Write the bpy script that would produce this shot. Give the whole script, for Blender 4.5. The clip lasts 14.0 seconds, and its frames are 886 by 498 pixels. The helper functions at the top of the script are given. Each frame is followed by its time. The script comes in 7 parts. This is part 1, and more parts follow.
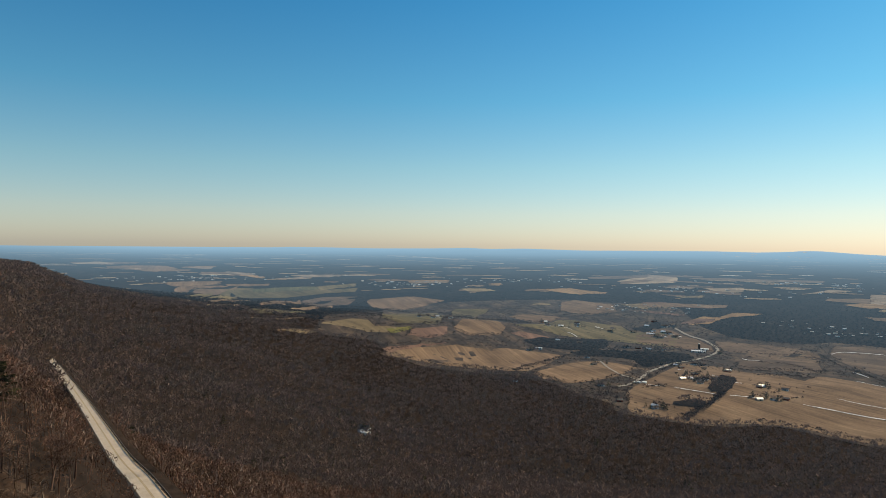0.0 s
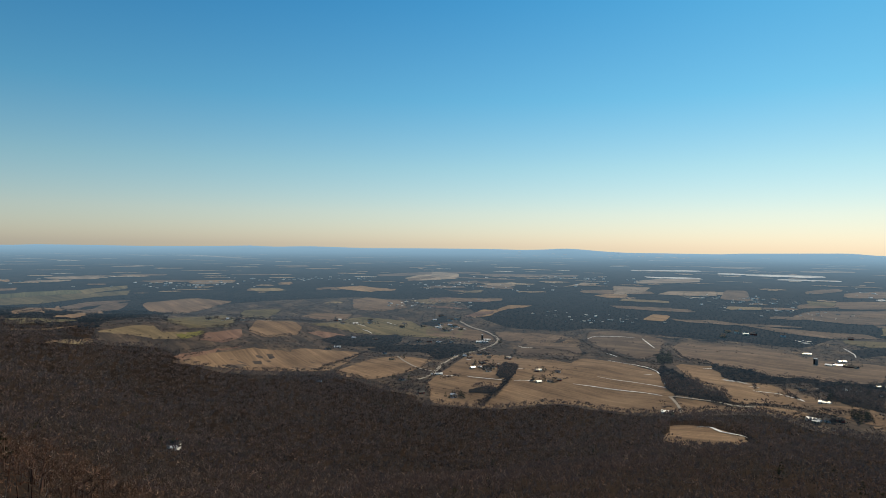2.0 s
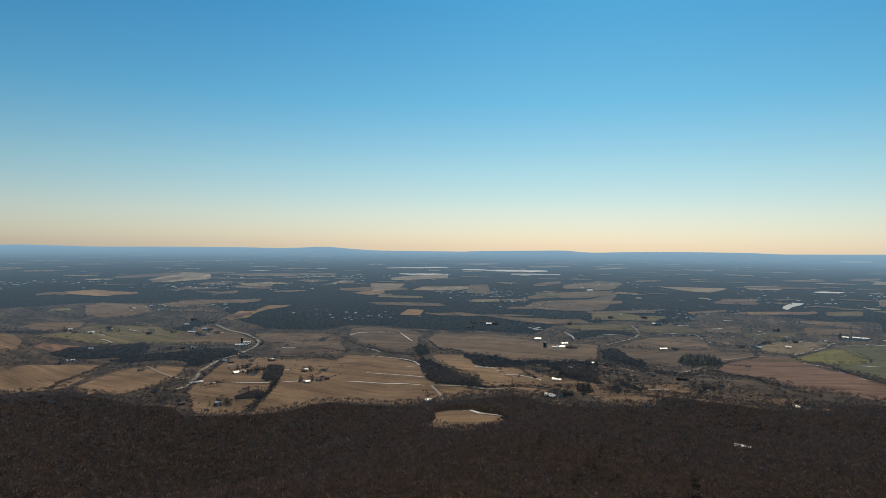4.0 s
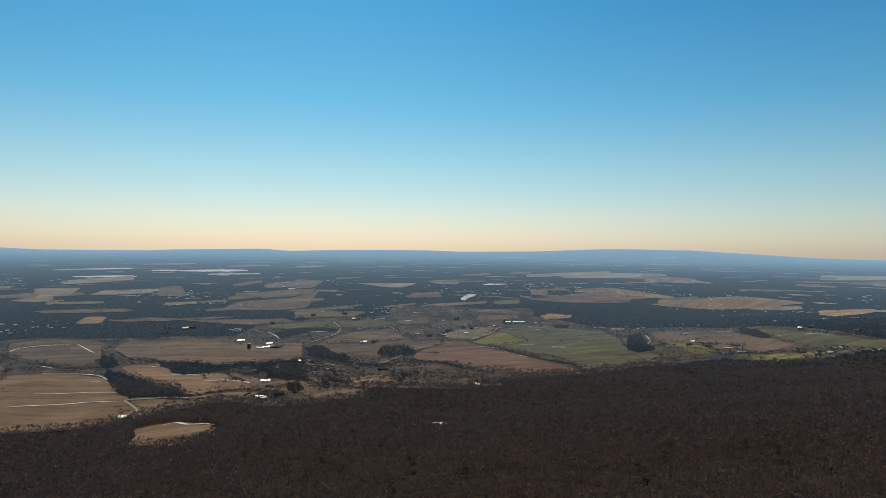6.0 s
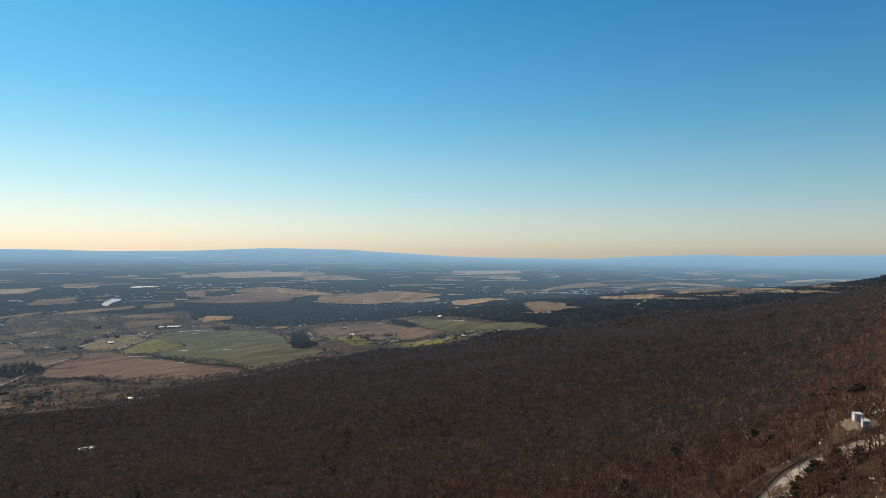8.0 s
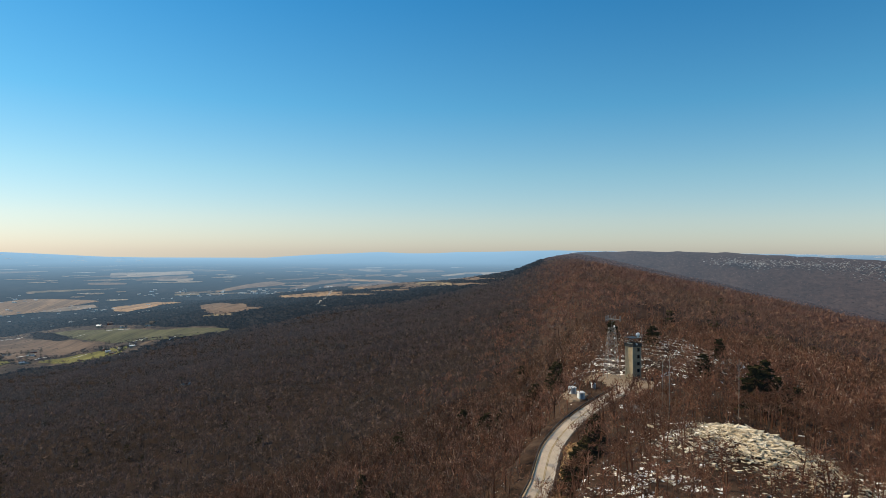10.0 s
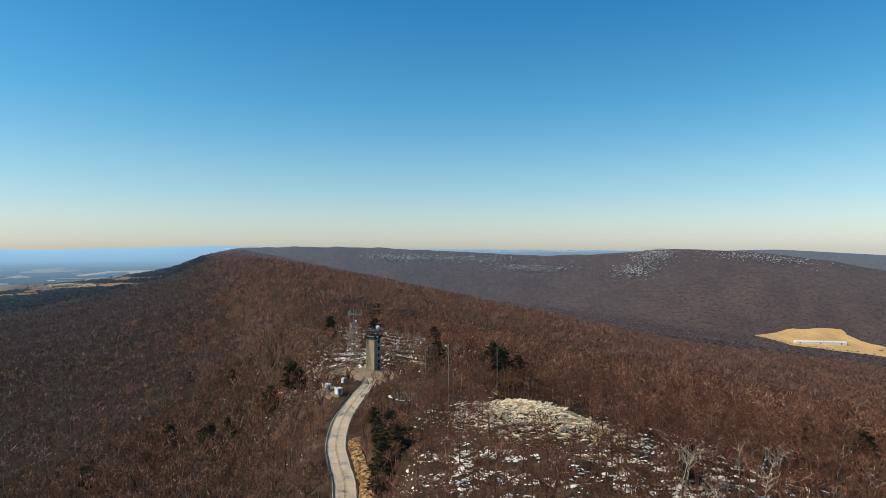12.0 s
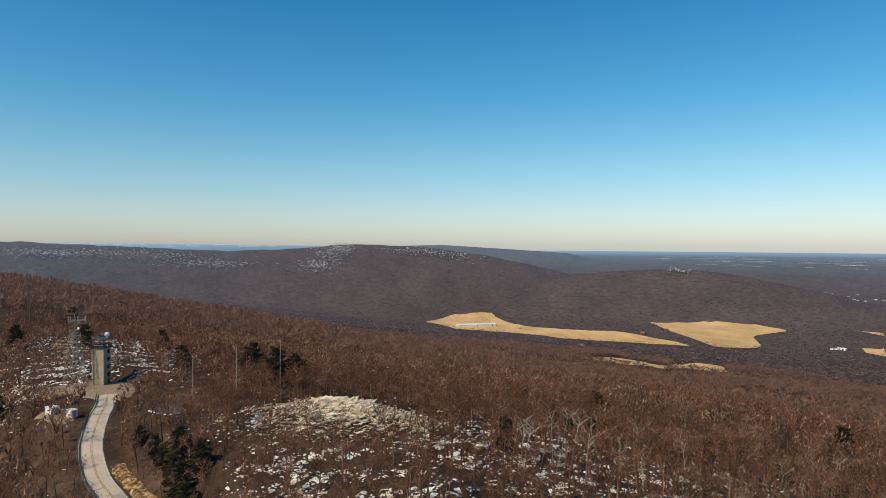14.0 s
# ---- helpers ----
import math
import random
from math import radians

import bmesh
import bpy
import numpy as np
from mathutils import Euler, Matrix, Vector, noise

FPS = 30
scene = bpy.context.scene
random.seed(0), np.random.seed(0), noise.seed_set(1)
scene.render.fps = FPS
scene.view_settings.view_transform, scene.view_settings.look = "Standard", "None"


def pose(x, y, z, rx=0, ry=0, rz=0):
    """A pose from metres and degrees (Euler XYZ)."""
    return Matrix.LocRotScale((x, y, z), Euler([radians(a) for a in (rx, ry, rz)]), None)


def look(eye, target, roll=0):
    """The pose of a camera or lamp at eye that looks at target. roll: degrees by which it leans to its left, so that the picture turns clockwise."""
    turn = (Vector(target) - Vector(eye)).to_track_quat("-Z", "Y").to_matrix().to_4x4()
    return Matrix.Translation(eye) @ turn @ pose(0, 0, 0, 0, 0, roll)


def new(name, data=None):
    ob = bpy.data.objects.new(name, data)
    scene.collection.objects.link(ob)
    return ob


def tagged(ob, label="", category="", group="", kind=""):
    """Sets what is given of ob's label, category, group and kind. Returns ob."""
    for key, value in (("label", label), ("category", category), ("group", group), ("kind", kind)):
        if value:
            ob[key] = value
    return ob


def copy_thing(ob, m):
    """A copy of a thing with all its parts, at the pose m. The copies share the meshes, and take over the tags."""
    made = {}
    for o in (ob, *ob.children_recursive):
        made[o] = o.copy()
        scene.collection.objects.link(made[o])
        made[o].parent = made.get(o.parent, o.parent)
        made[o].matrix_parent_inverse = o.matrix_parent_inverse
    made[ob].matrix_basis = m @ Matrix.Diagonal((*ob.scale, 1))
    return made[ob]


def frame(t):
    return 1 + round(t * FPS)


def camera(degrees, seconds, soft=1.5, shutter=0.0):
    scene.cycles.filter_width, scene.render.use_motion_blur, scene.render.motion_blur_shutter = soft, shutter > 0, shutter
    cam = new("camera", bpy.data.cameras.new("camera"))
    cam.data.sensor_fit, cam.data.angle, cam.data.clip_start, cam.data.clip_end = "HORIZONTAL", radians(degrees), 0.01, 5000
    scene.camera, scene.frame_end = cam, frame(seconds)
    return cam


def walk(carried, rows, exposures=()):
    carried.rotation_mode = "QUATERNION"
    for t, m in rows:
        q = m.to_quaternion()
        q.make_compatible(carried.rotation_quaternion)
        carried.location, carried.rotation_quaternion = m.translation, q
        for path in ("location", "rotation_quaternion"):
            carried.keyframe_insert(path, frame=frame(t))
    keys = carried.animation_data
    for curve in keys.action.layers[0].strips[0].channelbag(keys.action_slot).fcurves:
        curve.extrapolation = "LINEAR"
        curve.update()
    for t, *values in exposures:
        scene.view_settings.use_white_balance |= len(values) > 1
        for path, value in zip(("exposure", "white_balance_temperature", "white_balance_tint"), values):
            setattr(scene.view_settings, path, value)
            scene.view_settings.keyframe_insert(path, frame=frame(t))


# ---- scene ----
cam = camera(69.61, 14.0, soft=0.8)
# seconds, place, tilt up, heading clockwise from +y, lean
PATH = (
    (0.0, 71.62, 90.50, 344.46, -0.300, -54.583, 0.678),
    (0.5, 66.13, 77.63, 345.32, -0.273, -49.835, 0.640),
    (1.0, 60.92, 64.11, 346.86, -0.294, -44.796, 0.645),
    (1.5, 54.58, 50.00, 348.88, -0.306, -39.889, 0.688),
    (2.0, 46.81, 37.41, 352.14, -0.362, -34.871, 0.770),
    (4.5, 8.07, 6.01, 357.67, -0.300, -6.479, 0.704),
    (5.0, 0.00, 0.00, 360.00, -0.307, 0.000, 0.675),
    (5.5, -6.51, -8.16, 362.12, -0.280, 6.624, 0.673),
    (6.0, -12.97, -13.63, 363.75, -0.215, 14.196, 0.728),
    (6.5, -19.21, -13.71, 364.20, -0.139, 21.652, 0.719),
    (7.0, -24.82, -9.27, 363.50, -0.067, 29.489, 0.775),
    (7.5, -28.97, -4.02, 362.48, 0.022, 36.789, 0.731),
    (8.0, -32.47, 1.89, 361.04, 0.140, 44.410, 0.769),
    (8.5, -36.46, 7.65, 360.89, 0.200, 51.520, 0.788),
    (9.0, -42.48, 13.48, 361.62, 0.234, 58.579, 0.707),
    (11.5, -46.46, 54.21, 363.33, 0.049, 96.096, -0.046),
    (12.0, -45.32, 62.10, 363.41, -0.050, 103.582, 0.058),
    (12.5, -43.32, 69.42, 363.46, -0.150, 110.551, 0.154),
    (13.0, -40.20, 76.34, 363.45, -0.223, 117.722, 0.234),
    (13.5, -35.46, 82.50, 363.31, -0.299, 124.742, 0.253),
    (14.0, -30.29, 87.85, 363.10, -0.414, 131.858, 0.240),
)
walk(cam, [(t, Matrix.Translation((x, y, z)) @ pose(0, 0, 0, 0, 0, -a) @ pose(0, 0, 0, 90 + p) @ pose(0, 0, 0, 0, 0, r)) for t, x, y, z, p, a, r in PATH],
     exposures=[(0, 0.05, 7400, 8), (2, -0.12, 7350, 8), (5, -0.32, 7250, 9), (7, -0.15, 7150, 9), (9, 0.07, 7050, 9), (11.5, 0.28, 6750, 8), (14, 0.18, 6700, 8)])

# ---------------------------------------------------------------- world and sun
SUN_AZ, SUN_EL = 2.0, 44.0
world = bpy.data.worlds.new("world")
scene.world = world
world.use_nodes = True
wn = world.node_tree
sky = wn.nodes.new("ShaderNodeTexSky")
sky.sky_type = "NISHITA"
sky.sun_disc = False
sky.sun_elevation, sky.sun_rotation = radians(SUN_EL), radians(SUN_AZ)
sky.altitude, sky.air_density, sky.dust_density, sky.ozone_density = 400, 1.0, 0.6, 2.0
# the air grows warm and pale towards the horizon
w_co = wn.nodes.new("ShaderNodeTexCoord")
w_sep = wn.nodes.new("ShaderNodeSeparateXYZ")
wn.links.new(w_co.outputs["Generated"], w_sep.inputs[0])
w_ramp = wn.nodes.new("ShaderNodeValToRGB")
el = w_ramp.color_ramp.elements
while len(el) < 5:
    el.new(0.5)
for k, (p, c) in zip(el, ((0.0, (0.76, 0.79, 0.95)), (0.05, (0.76, 0.83, 0.92)), (0.12, (0.60, 0.86, 0.92)), (0.22, (0.32, 0.82, 0.98)), (0.38, (0.14, 0.71, 0.99)))):
    k.position, k.color = p, (*c, 1)
wn.links.new(w_sep.outputs["Z"], w_ramp.inputs[0])
w_mul = wn.nodes.new("ShaderNodeMix")
w_mul.data_type, w_mul.blend_type = "RGBA", "MULTIPLY"
w_mul.inputs[0].default_value = 1.0
wn.links.new(sky.outputs[0], w_mul.inputs[6])
wn.links.new(w_ramp.outputs[0], w_mul.inputs[7])
wn.links.new(w_mul.outputs[2], wn.nodes["Background"].inputs[0])
wn.nodes["Background"].inputs[1].default_value = 0.116

sun = new("sun", bpy.data.lights.new("sun", "SUN"))
sun.data.energy, sun.data.angle, sun.data.color = 4.0, radians(0.53), (1.0, 0.83, 0.60)
sun_dir = Vector((math.sin(radians(SUN_AZ)) * math.cos(radians(SUN_EL)),
                  math.cos(radians(SUN_AZ)) * math.cos(radians(SUN_EL)), math.sin(radians(SUN_EL))))
sun.matrix_world = look((0, 0, 900), Vector((0, 0, 900)) - sun_dir)

# ---------------------------------------------------------------- materials
def material(name):
    m = bpy.data.materials.new(name)
    m.use_nodes = True
    t = m.node_tree
    return m, t, t.nodes["Principled BSDF"]


def nd(t, kind, **sockets):
    n = t.nodes.new("ShaderNode" + kind)
    for k, v in sockets.items():
        n.inputs[k].default_value = v
    return n


def noise_node(t, scale, detail=4.0, rough=0.55, stretch=None, coords="Object"):
    co = nd(t, "TexCoord")
    n = nd(t, "TexNoise", Scale=scale, Detail=detail, Roughness=rough)
    if stretch:
        mp = nd(t, "Mapping")
        mp.inputs["Scale"].default_value = stretch
        t.links.new(co.outputs[coords], mp.inputs[0])
        t.links.new(mp.outputs[0], n.inputs["Vector"])
    else:
        t.links.new(co.outputs[coords], n.inputs["Vector"])
    return n


def ramp(t, source, stops):
    r = nd(t, "ValToRGB")
    e = r.color_ramp.elements
    while len(e) < len(stops):
        e.new(0.5)
    for k, (p, c) in zip(e, stops):
        k.position, k.color = p, (*c, 1)
    t.links.new(source, r.inputs[0])
    return r


def mixc(t, fac, a, b, mode="MIX"):
    m = nd(t, "Mix")
    m.data_type, m.blend_type = "RGBA", mode
    for i, v in ((0, fac), (6, a), (7, b)):
        if hasattr(v, "is_output"):
            t.links.new(v, m.inputs[i])
        else:
            m.inputs[i].default_value = v if i == 0 else (*v, 1)
    return m.outputs[2]


# glow colour of the haze that is painted into far materials
HAZE_GLOW = (0.27, 0.48, 0.71)


def painted_haze(m, t, shader, reach=15000.0):
    """Matter far from the ridge: haze painted into its material as a pale blue glow."""
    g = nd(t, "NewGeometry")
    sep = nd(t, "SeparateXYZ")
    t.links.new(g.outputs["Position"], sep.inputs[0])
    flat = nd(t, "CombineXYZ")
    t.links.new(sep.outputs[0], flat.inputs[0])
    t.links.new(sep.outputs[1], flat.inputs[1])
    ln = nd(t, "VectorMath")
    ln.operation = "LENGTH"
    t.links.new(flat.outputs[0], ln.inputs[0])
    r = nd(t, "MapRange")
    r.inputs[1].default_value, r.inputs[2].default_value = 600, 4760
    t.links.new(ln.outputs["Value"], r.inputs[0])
    # share of painted haze by radius: little up to 3 km, most of it at the rim
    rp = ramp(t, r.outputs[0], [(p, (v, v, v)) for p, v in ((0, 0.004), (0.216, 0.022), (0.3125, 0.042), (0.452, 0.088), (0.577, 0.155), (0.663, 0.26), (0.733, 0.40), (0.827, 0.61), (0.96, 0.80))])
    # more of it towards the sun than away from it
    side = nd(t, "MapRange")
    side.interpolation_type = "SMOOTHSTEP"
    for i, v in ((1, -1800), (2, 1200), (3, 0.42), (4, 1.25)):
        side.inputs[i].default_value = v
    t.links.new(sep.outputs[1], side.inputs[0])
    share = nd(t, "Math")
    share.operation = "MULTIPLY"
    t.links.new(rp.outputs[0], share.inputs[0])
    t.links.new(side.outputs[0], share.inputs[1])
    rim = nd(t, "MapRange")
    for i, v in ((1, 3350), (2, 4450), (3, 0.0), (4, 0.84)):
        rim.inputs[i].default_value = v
    # away from the sun the painted haze starts further off
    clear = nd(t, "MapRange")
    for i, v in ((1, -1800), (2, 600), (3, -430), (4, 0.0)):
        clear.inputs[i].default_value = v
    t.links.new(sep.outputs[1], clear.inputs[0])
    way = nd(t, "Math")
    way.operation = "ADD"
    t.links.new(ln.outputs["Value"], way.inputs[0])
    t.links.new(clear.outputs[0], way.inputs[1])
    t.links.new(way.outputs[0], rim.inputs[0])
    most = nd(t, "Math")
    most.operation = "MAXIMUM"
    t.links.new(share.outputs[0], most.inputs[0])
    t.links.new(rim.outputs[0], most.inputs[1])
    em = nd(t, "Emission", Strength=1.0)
    em.inputs[0].default_value = (*HAZE_GLOW, 1)
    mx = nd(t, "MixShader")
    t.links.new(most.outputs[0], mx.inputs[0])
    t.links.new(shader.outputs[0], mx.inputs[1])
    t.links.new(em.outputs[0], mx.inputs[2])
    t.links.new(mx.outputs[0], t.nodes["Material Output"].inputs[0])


def earth(name, stops, scale, fine, rough=0.95, bump=0.0, stretch=None, far=False):
    """Noise at two scales over a ramp of colours."""
    m, t, b = material(name)
    n1 = noise_node(t, scale, 5, 0.6, stretch)
    n2 = noise_node(t, fine, 4, 0.6)
    r = ramp(t, n1.outputs["Fac"], stops)
    v = ramp(t, n2.outputs["Fac"], [(0.3, (0.62, 0.62, 0.62)), (0.7, (1.25, 1.25, 1.25))])
    c = mixc(t, 1.0, r.outputs[0], v.outputs[0], "MULTIPLY")
    t.links.new(c, b.inputs["Base Color"])
    b.inputs["Roughness"].default_value = rough
    b.inputs["Specular IOR Level"].default_value = 0.02
    if bump:
        bp = nd(t, "Bump", Strength=0.6, Distance=bump)
        t.links.new(n2.outputs["Fac"], bp.inputs["Height"])
        t.links.new(bp.outputs[0], b.inputs["Normal"])
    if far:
        painted_haze(m, t, b)
    return m


def part(name, bm, mat, parent=None, label=""):
    """A bmesh as one mesh object, under a thing or a part."""
    me = bpy.data.meshes.new(name)
    bm.to_mesh(me)
    bm.free()
    if mat:
        me.materials.append(mat)
    ob = new(name, me)
    if parent:
        ob.parent = parent
    if label:
        ob["label"] = label
    return ob


def mesh_of(name, verts, faces, mats, mat_index=None, smooth=False):
    """One mesh object from numpy arrays: triangles or quads."""
    verts, faces = np.asarray(verts, "f4"), np.asarray(faces, "i4")
    k = faces.shape[1]
    me = bpy.data.meshes.new(name)
    me.vertices.add(len(verts))
    me.vertices.foreach_set("co", verts.ravel())
    me.loops.add(faces.size)
    me.loops.foreach_set("vertex_index", faces.ravel())
    me.polygons.add(len(faces))
    me.polygons.foreach_set("loop_start", np.arange(0, faces.size, k, dtype="i4"))
    me.polygons.foreach_set("loop_total", np.full(len(faces), k, "i4"))
    for m in mats:
        me.materials.append(m)
    if mat_index is not None:
        me.polygons.foreach_set("material_index", np.asarray(mat_index, "i4"))
    me.polygons.foreach_set("use_smooth", np.full(len(faces), smooth))
    me.update(calc_edges=True)
    return new(name, me)


# ---------------------------------------------------------------- the lie of the land
# The ridge runs along x, the broad valley lies on the +y side, a smaller one on the -y side.
EYE = 360.0
RIM = 4760.0


def sstep(a, b, v):
    k = np.clip((v - a) / (b - a), 0, 1)
    return k * k * (3 - 2 * k)


def soft_max(a, b, k):
    h = np.clip(0.5 + 0.5 * (a - b) / k, 0, 1)
    return b + (a - b) * h + k * h * (1 - h)


def waves(x, y, size, seed):
    """Smooth roll of the land, about -1 to 1."""
    g = np.random.RandomState(seed)
    v = 0
    for k in range(5):
        a, p, f = g.uniform(0, 6.28), g.uniform(0, 6.28), g.uniform(0.6, 1.7) / size * 6.28
        v = v + np.sin((x * np.cos(a) + y * np.sin(a)) * f + p)
    return v / 2.6


def true_way(r):
    """How far off the land at the radius r is: past 1.8 km the plan draws together towards the rim."""
    q = np.maximum(r - 1800, 0)
    return r + q * (q / 900) ** 2


def plain(r):
    return EYE - 320 * np.maximum(r, 1) / np.maximum(true_way(r), 1) - 0.001 * r * sstep(3900, 4700, r)


def crest_y(x):
    return np.interp(x, (-3000, -1800, -1000, -400, -200, -93, -30, 60, 150, 250, 900, 2000), (120, 112, 95, 70, 64, 60, 50, 12, 12, 20, 95, 240))


# the ridge road, from the western slope past the lookout tower: x, y, z
ROAD = np.array([(-680, 141, 226), (-570, 139, 235), (-470, 136, 244), (-400, 134, 251), (-300, 131, 260), (-200, 127, 270), (-150, 124.5, 276), (-110, 124, 280.5), (-68, 121.5, 284.5), (-20, 111, 291),
                 (24, 89, 297.5), (60, 63.5, 302.5), (84, 52.4, 305.5), (104, 49.4, 307.5), (118, 49.6, 308.7), (130, 49.6, 309.7), (146, 47.2, 311), (158, 44, 312), (171, 39.5, 313.2), (181, 35.4, 314), (194, 31.4, 314.4)])


def along(points, step):
    """Evenly spaced points on a smooth line through the given ones."""
    p = np.concatenate([[2 * points[0] - points[1]], points, [2 * points[-1] - points[-2]]])
    out = []
    for i in range(1, len(p) - 2):
        n = max(2, int(np.linalg.norm(p[i + 1] - p[i]) / step))
        for u in np.arange(n)[:, None] / n:
            out.append(0.5 * (2 * p[i] + (p[i + 1] - p[i - 1]) * u + (2 * p[i - 1] - 5 * p[i] + 4 * p[i + 1] - p[i + 2]) * u * u
                              + (3 * p[i] - p[i - 1] - 3 * p[i + 1] + p[i + 2]) * u ** 3))
    out.append(points[-1])
    return np.array(out, float)


ROAD_LINE = along(ROAD, 4.0)


def road_gap(x, y):
    return float(np.hypot(ROAD_LINE[:, 0] - x, ROAD_LINE[:, 1] - y).min())


def to_road(x, y):
    """Distance to the road's middle and the height of the road there."""
    d, z = np.full(np.shape(x), 1e9), np.zeros(np.shape(x))
    for p in ROAD_LINE:
        q = np.hypot(x - p[0], y - p[1])
        near = q < d
        d, z = np.where(near, q, d), np.where(near, p[2], z)
    return d, z


def ridge(x, y):
    top = np.interp(x, (-3300, -2500, -1200, -400, -200, 0, 100, 200, 350, 600, 900, 1300, 1700, 2000, 2400, 2800, 3300),
                    (60, 272, 299, 290, 306, 322, 322, 318, 317, 326, 335, 330, 336, 350, 358, 335, 80))
    s = y - crest_y(x)
    s = np.where(s > 0, s * (1 + 0.9 * sstep(-60, -600, x) - 1.33 * sstep(-800, -1500, x) - 0.5 * sstep(800, 1700, x)), s)
    front = np.interp(s, (0, 25, 35, 60, 90, 170, 240, 330, 600, 1000, 1400, 1800, 2600, 3600), (0, 4, 10, 31, 55, 86, 107, 122, 172, 236, 256, 282, 330, 420))
    back = np.interp(-s, (0, 25, 60, 136, 250, 500, 900, 1500, 2200, 3200), (0, 2, 9, 24, 48, 104, 190, 262, 320, 420))
    z = top - np.where(s > 0, front, back)
    return z + waves(x, y, 170, 3) * 2 * sstep(70, 240, abs(s)) + waves(x, y, 420, 5) * 5 * sstep(150, 500, abs(s))


def hill(r, az, r0, near, beyond, azs, els):
    """A far ridge: its skyline over the bearing, its foot on the plain."""
    topz = EYE + r0 * np.interp(az, azs, els, left=-0.3, right=-0.3)
    foot = plain(r0 - near)
    k = np.where(r < r0, sstep(r0 - near, r0, r), sstep(r0 + beyond, r0, r))
    return foot + (topz - foot) * k - 400 * (k <= 0)


SLAB = 317.4


def land(x, y):
    x, y = np.asarray(x, float), np.asarray(y, float)
    r, az = np.hypot(x, y), np.degrees(np.arctan2(x, y))
    z = plain(r) + waves(x, y, 700, 11) * 7 * sstep(700, 1200, r) * sstep(3300, 2200, r) + waves(x, y, 260, 12) * 2.5 * sstep(700, 1200, r) * sstep(2600, 1800, r)
    z = soft_max(ridge(x, y), z, 14)
    # shelf cut for the road, level yard by the tower, hump of the rock outcrop
    near = (r < 720)
    d, rz = to_road(np.where(near, x, 1e6), y)
    z = np.where(near, z + (rz - 0.35 - z) * sstep(15, 5.5, d), z)
    yard = np.hypot((x - 207) / 17, (y - 32) / 12)
    z = z + (314.1 - z) * sstep(1.5, 0.9, yard)
    for px, py, rx, ry, level in ((179.5, 47.5, 10, 6, 313.25), (150, 27.5, 8.5, 6, SLAB)):
        z = z + (level - z) * sstep(1.7, 0.95, np.hypot((x - px) / rx, (y - py) / ry))
    u, v = (x - 97) * 0.86 + (y - 4) * 0.5, (y - 4) * 0.86 - (x - 97) * 0.5
    z = z + 4.6 * np.exp(-((u - 1) / 17) ** 2 - (v / 9) ** 2)
    roll = waves(az * 60, r * 0.2, 160, 21) * 0.0009
    z = np.maximum(z, hill(r, az, 3050, 800, 500, (72, 76, 80, 82, 84, 90, 97, 104, 112, 118, 121, 123.6, 129, 135, 142, 148), (-.078, -.055, -.034, -.014, .001, .004, .002, -.004, -.0105, -.006, -.001, .001, -.003, -.016, -.042, -.08)) + roll * 2500)
    z = np.maximum(z, hill(r, az, 3900, 500, 300, (120, 127, 131, 137.7, 142.7, 147.5, 152), (-.02, -.002, 0, -.0068, -.0125, -.031, -.06)))
    z = np.maximum(z, hill(r, az, 2750, 420, 500, (136, 142.7, 148.9, 152, 156.5, 160.5, 166.4, 175), (-.08, -.046, -.0365, -.035, -.042, -.056, -.078, -.11)) + roll * 2500)
    z = np.maximum(z, hill(r, az, 3300, 350, 300, (150, 156.5, 160, 163.6, 166.4, 172), (-.06, -.0385, -.039, -.042, -.051, -.08)))
    fold = waves(az * 60, r * 0.5, 130, 22) * 2.2 + waves(az * 60, r * 0.9, 55, 23) * 1.1
    z = np.maximum(z, hill(r, az, 4680, 880, 80, (-110, -80, -68, -67, -64, -59, -54, -51, -49, -46, -41, -37, -34, -30, -27, -24.9, -23.7, -22.6, -20, -18, -15.6, -12.2, -9.3, -6.8, -1.7, -.2, 1, 3.4, 7.9, 12.8, 15.7, 22.5, 26.6, 28.6, 31, 34, 35.4, 37.5, 40.7, 44.5, 50),
                           (-.0100, -.0096, -.0089, -.0079, -.0080, -.0088, -.0078, -.0063, -.0077, -.0063, -.0082, -.0075, -.0072, -.0069, -.0077, -.0065, -.0047, -.0049, -.0083, -.0098, -.0100, -.0113, -.0083, -.0075, -.0057, -.0080, -.0085, -.0069, -.0055, -.0054, -.0068, -.0048, -.0013, .0002, .0004, -.0004, -.0001, -.0023, -.0050, -.0085, -.0105)) + fold * sstep(3800, 4100, r) * sstep(4660, 4400, r))
    z = np.maximum(z, hill(r, az, 4690, 700, 70, (50, 57, 61, 63.5, 65.6, 67.2, 69.5, 71.9, 74.2, 77.9, 80.2, 83, 95, 106, 118, 130), (-.0105, -.0097, -.0048, -.003, -.0012, 0, -.002, -.0016, .0006, .0015, .0032, .004, .001, -.0005, -.002, -.004)) + fold * sstep(4000, 4200, r) * sstep(4660, 4400, r))
    z = np.maximum(z, hill(r, az, 4700, 420, 60, (130, 142, 152, 166, 185), (-.0085, -.0085, -.0088, -.0092, -.0095)))
    return z

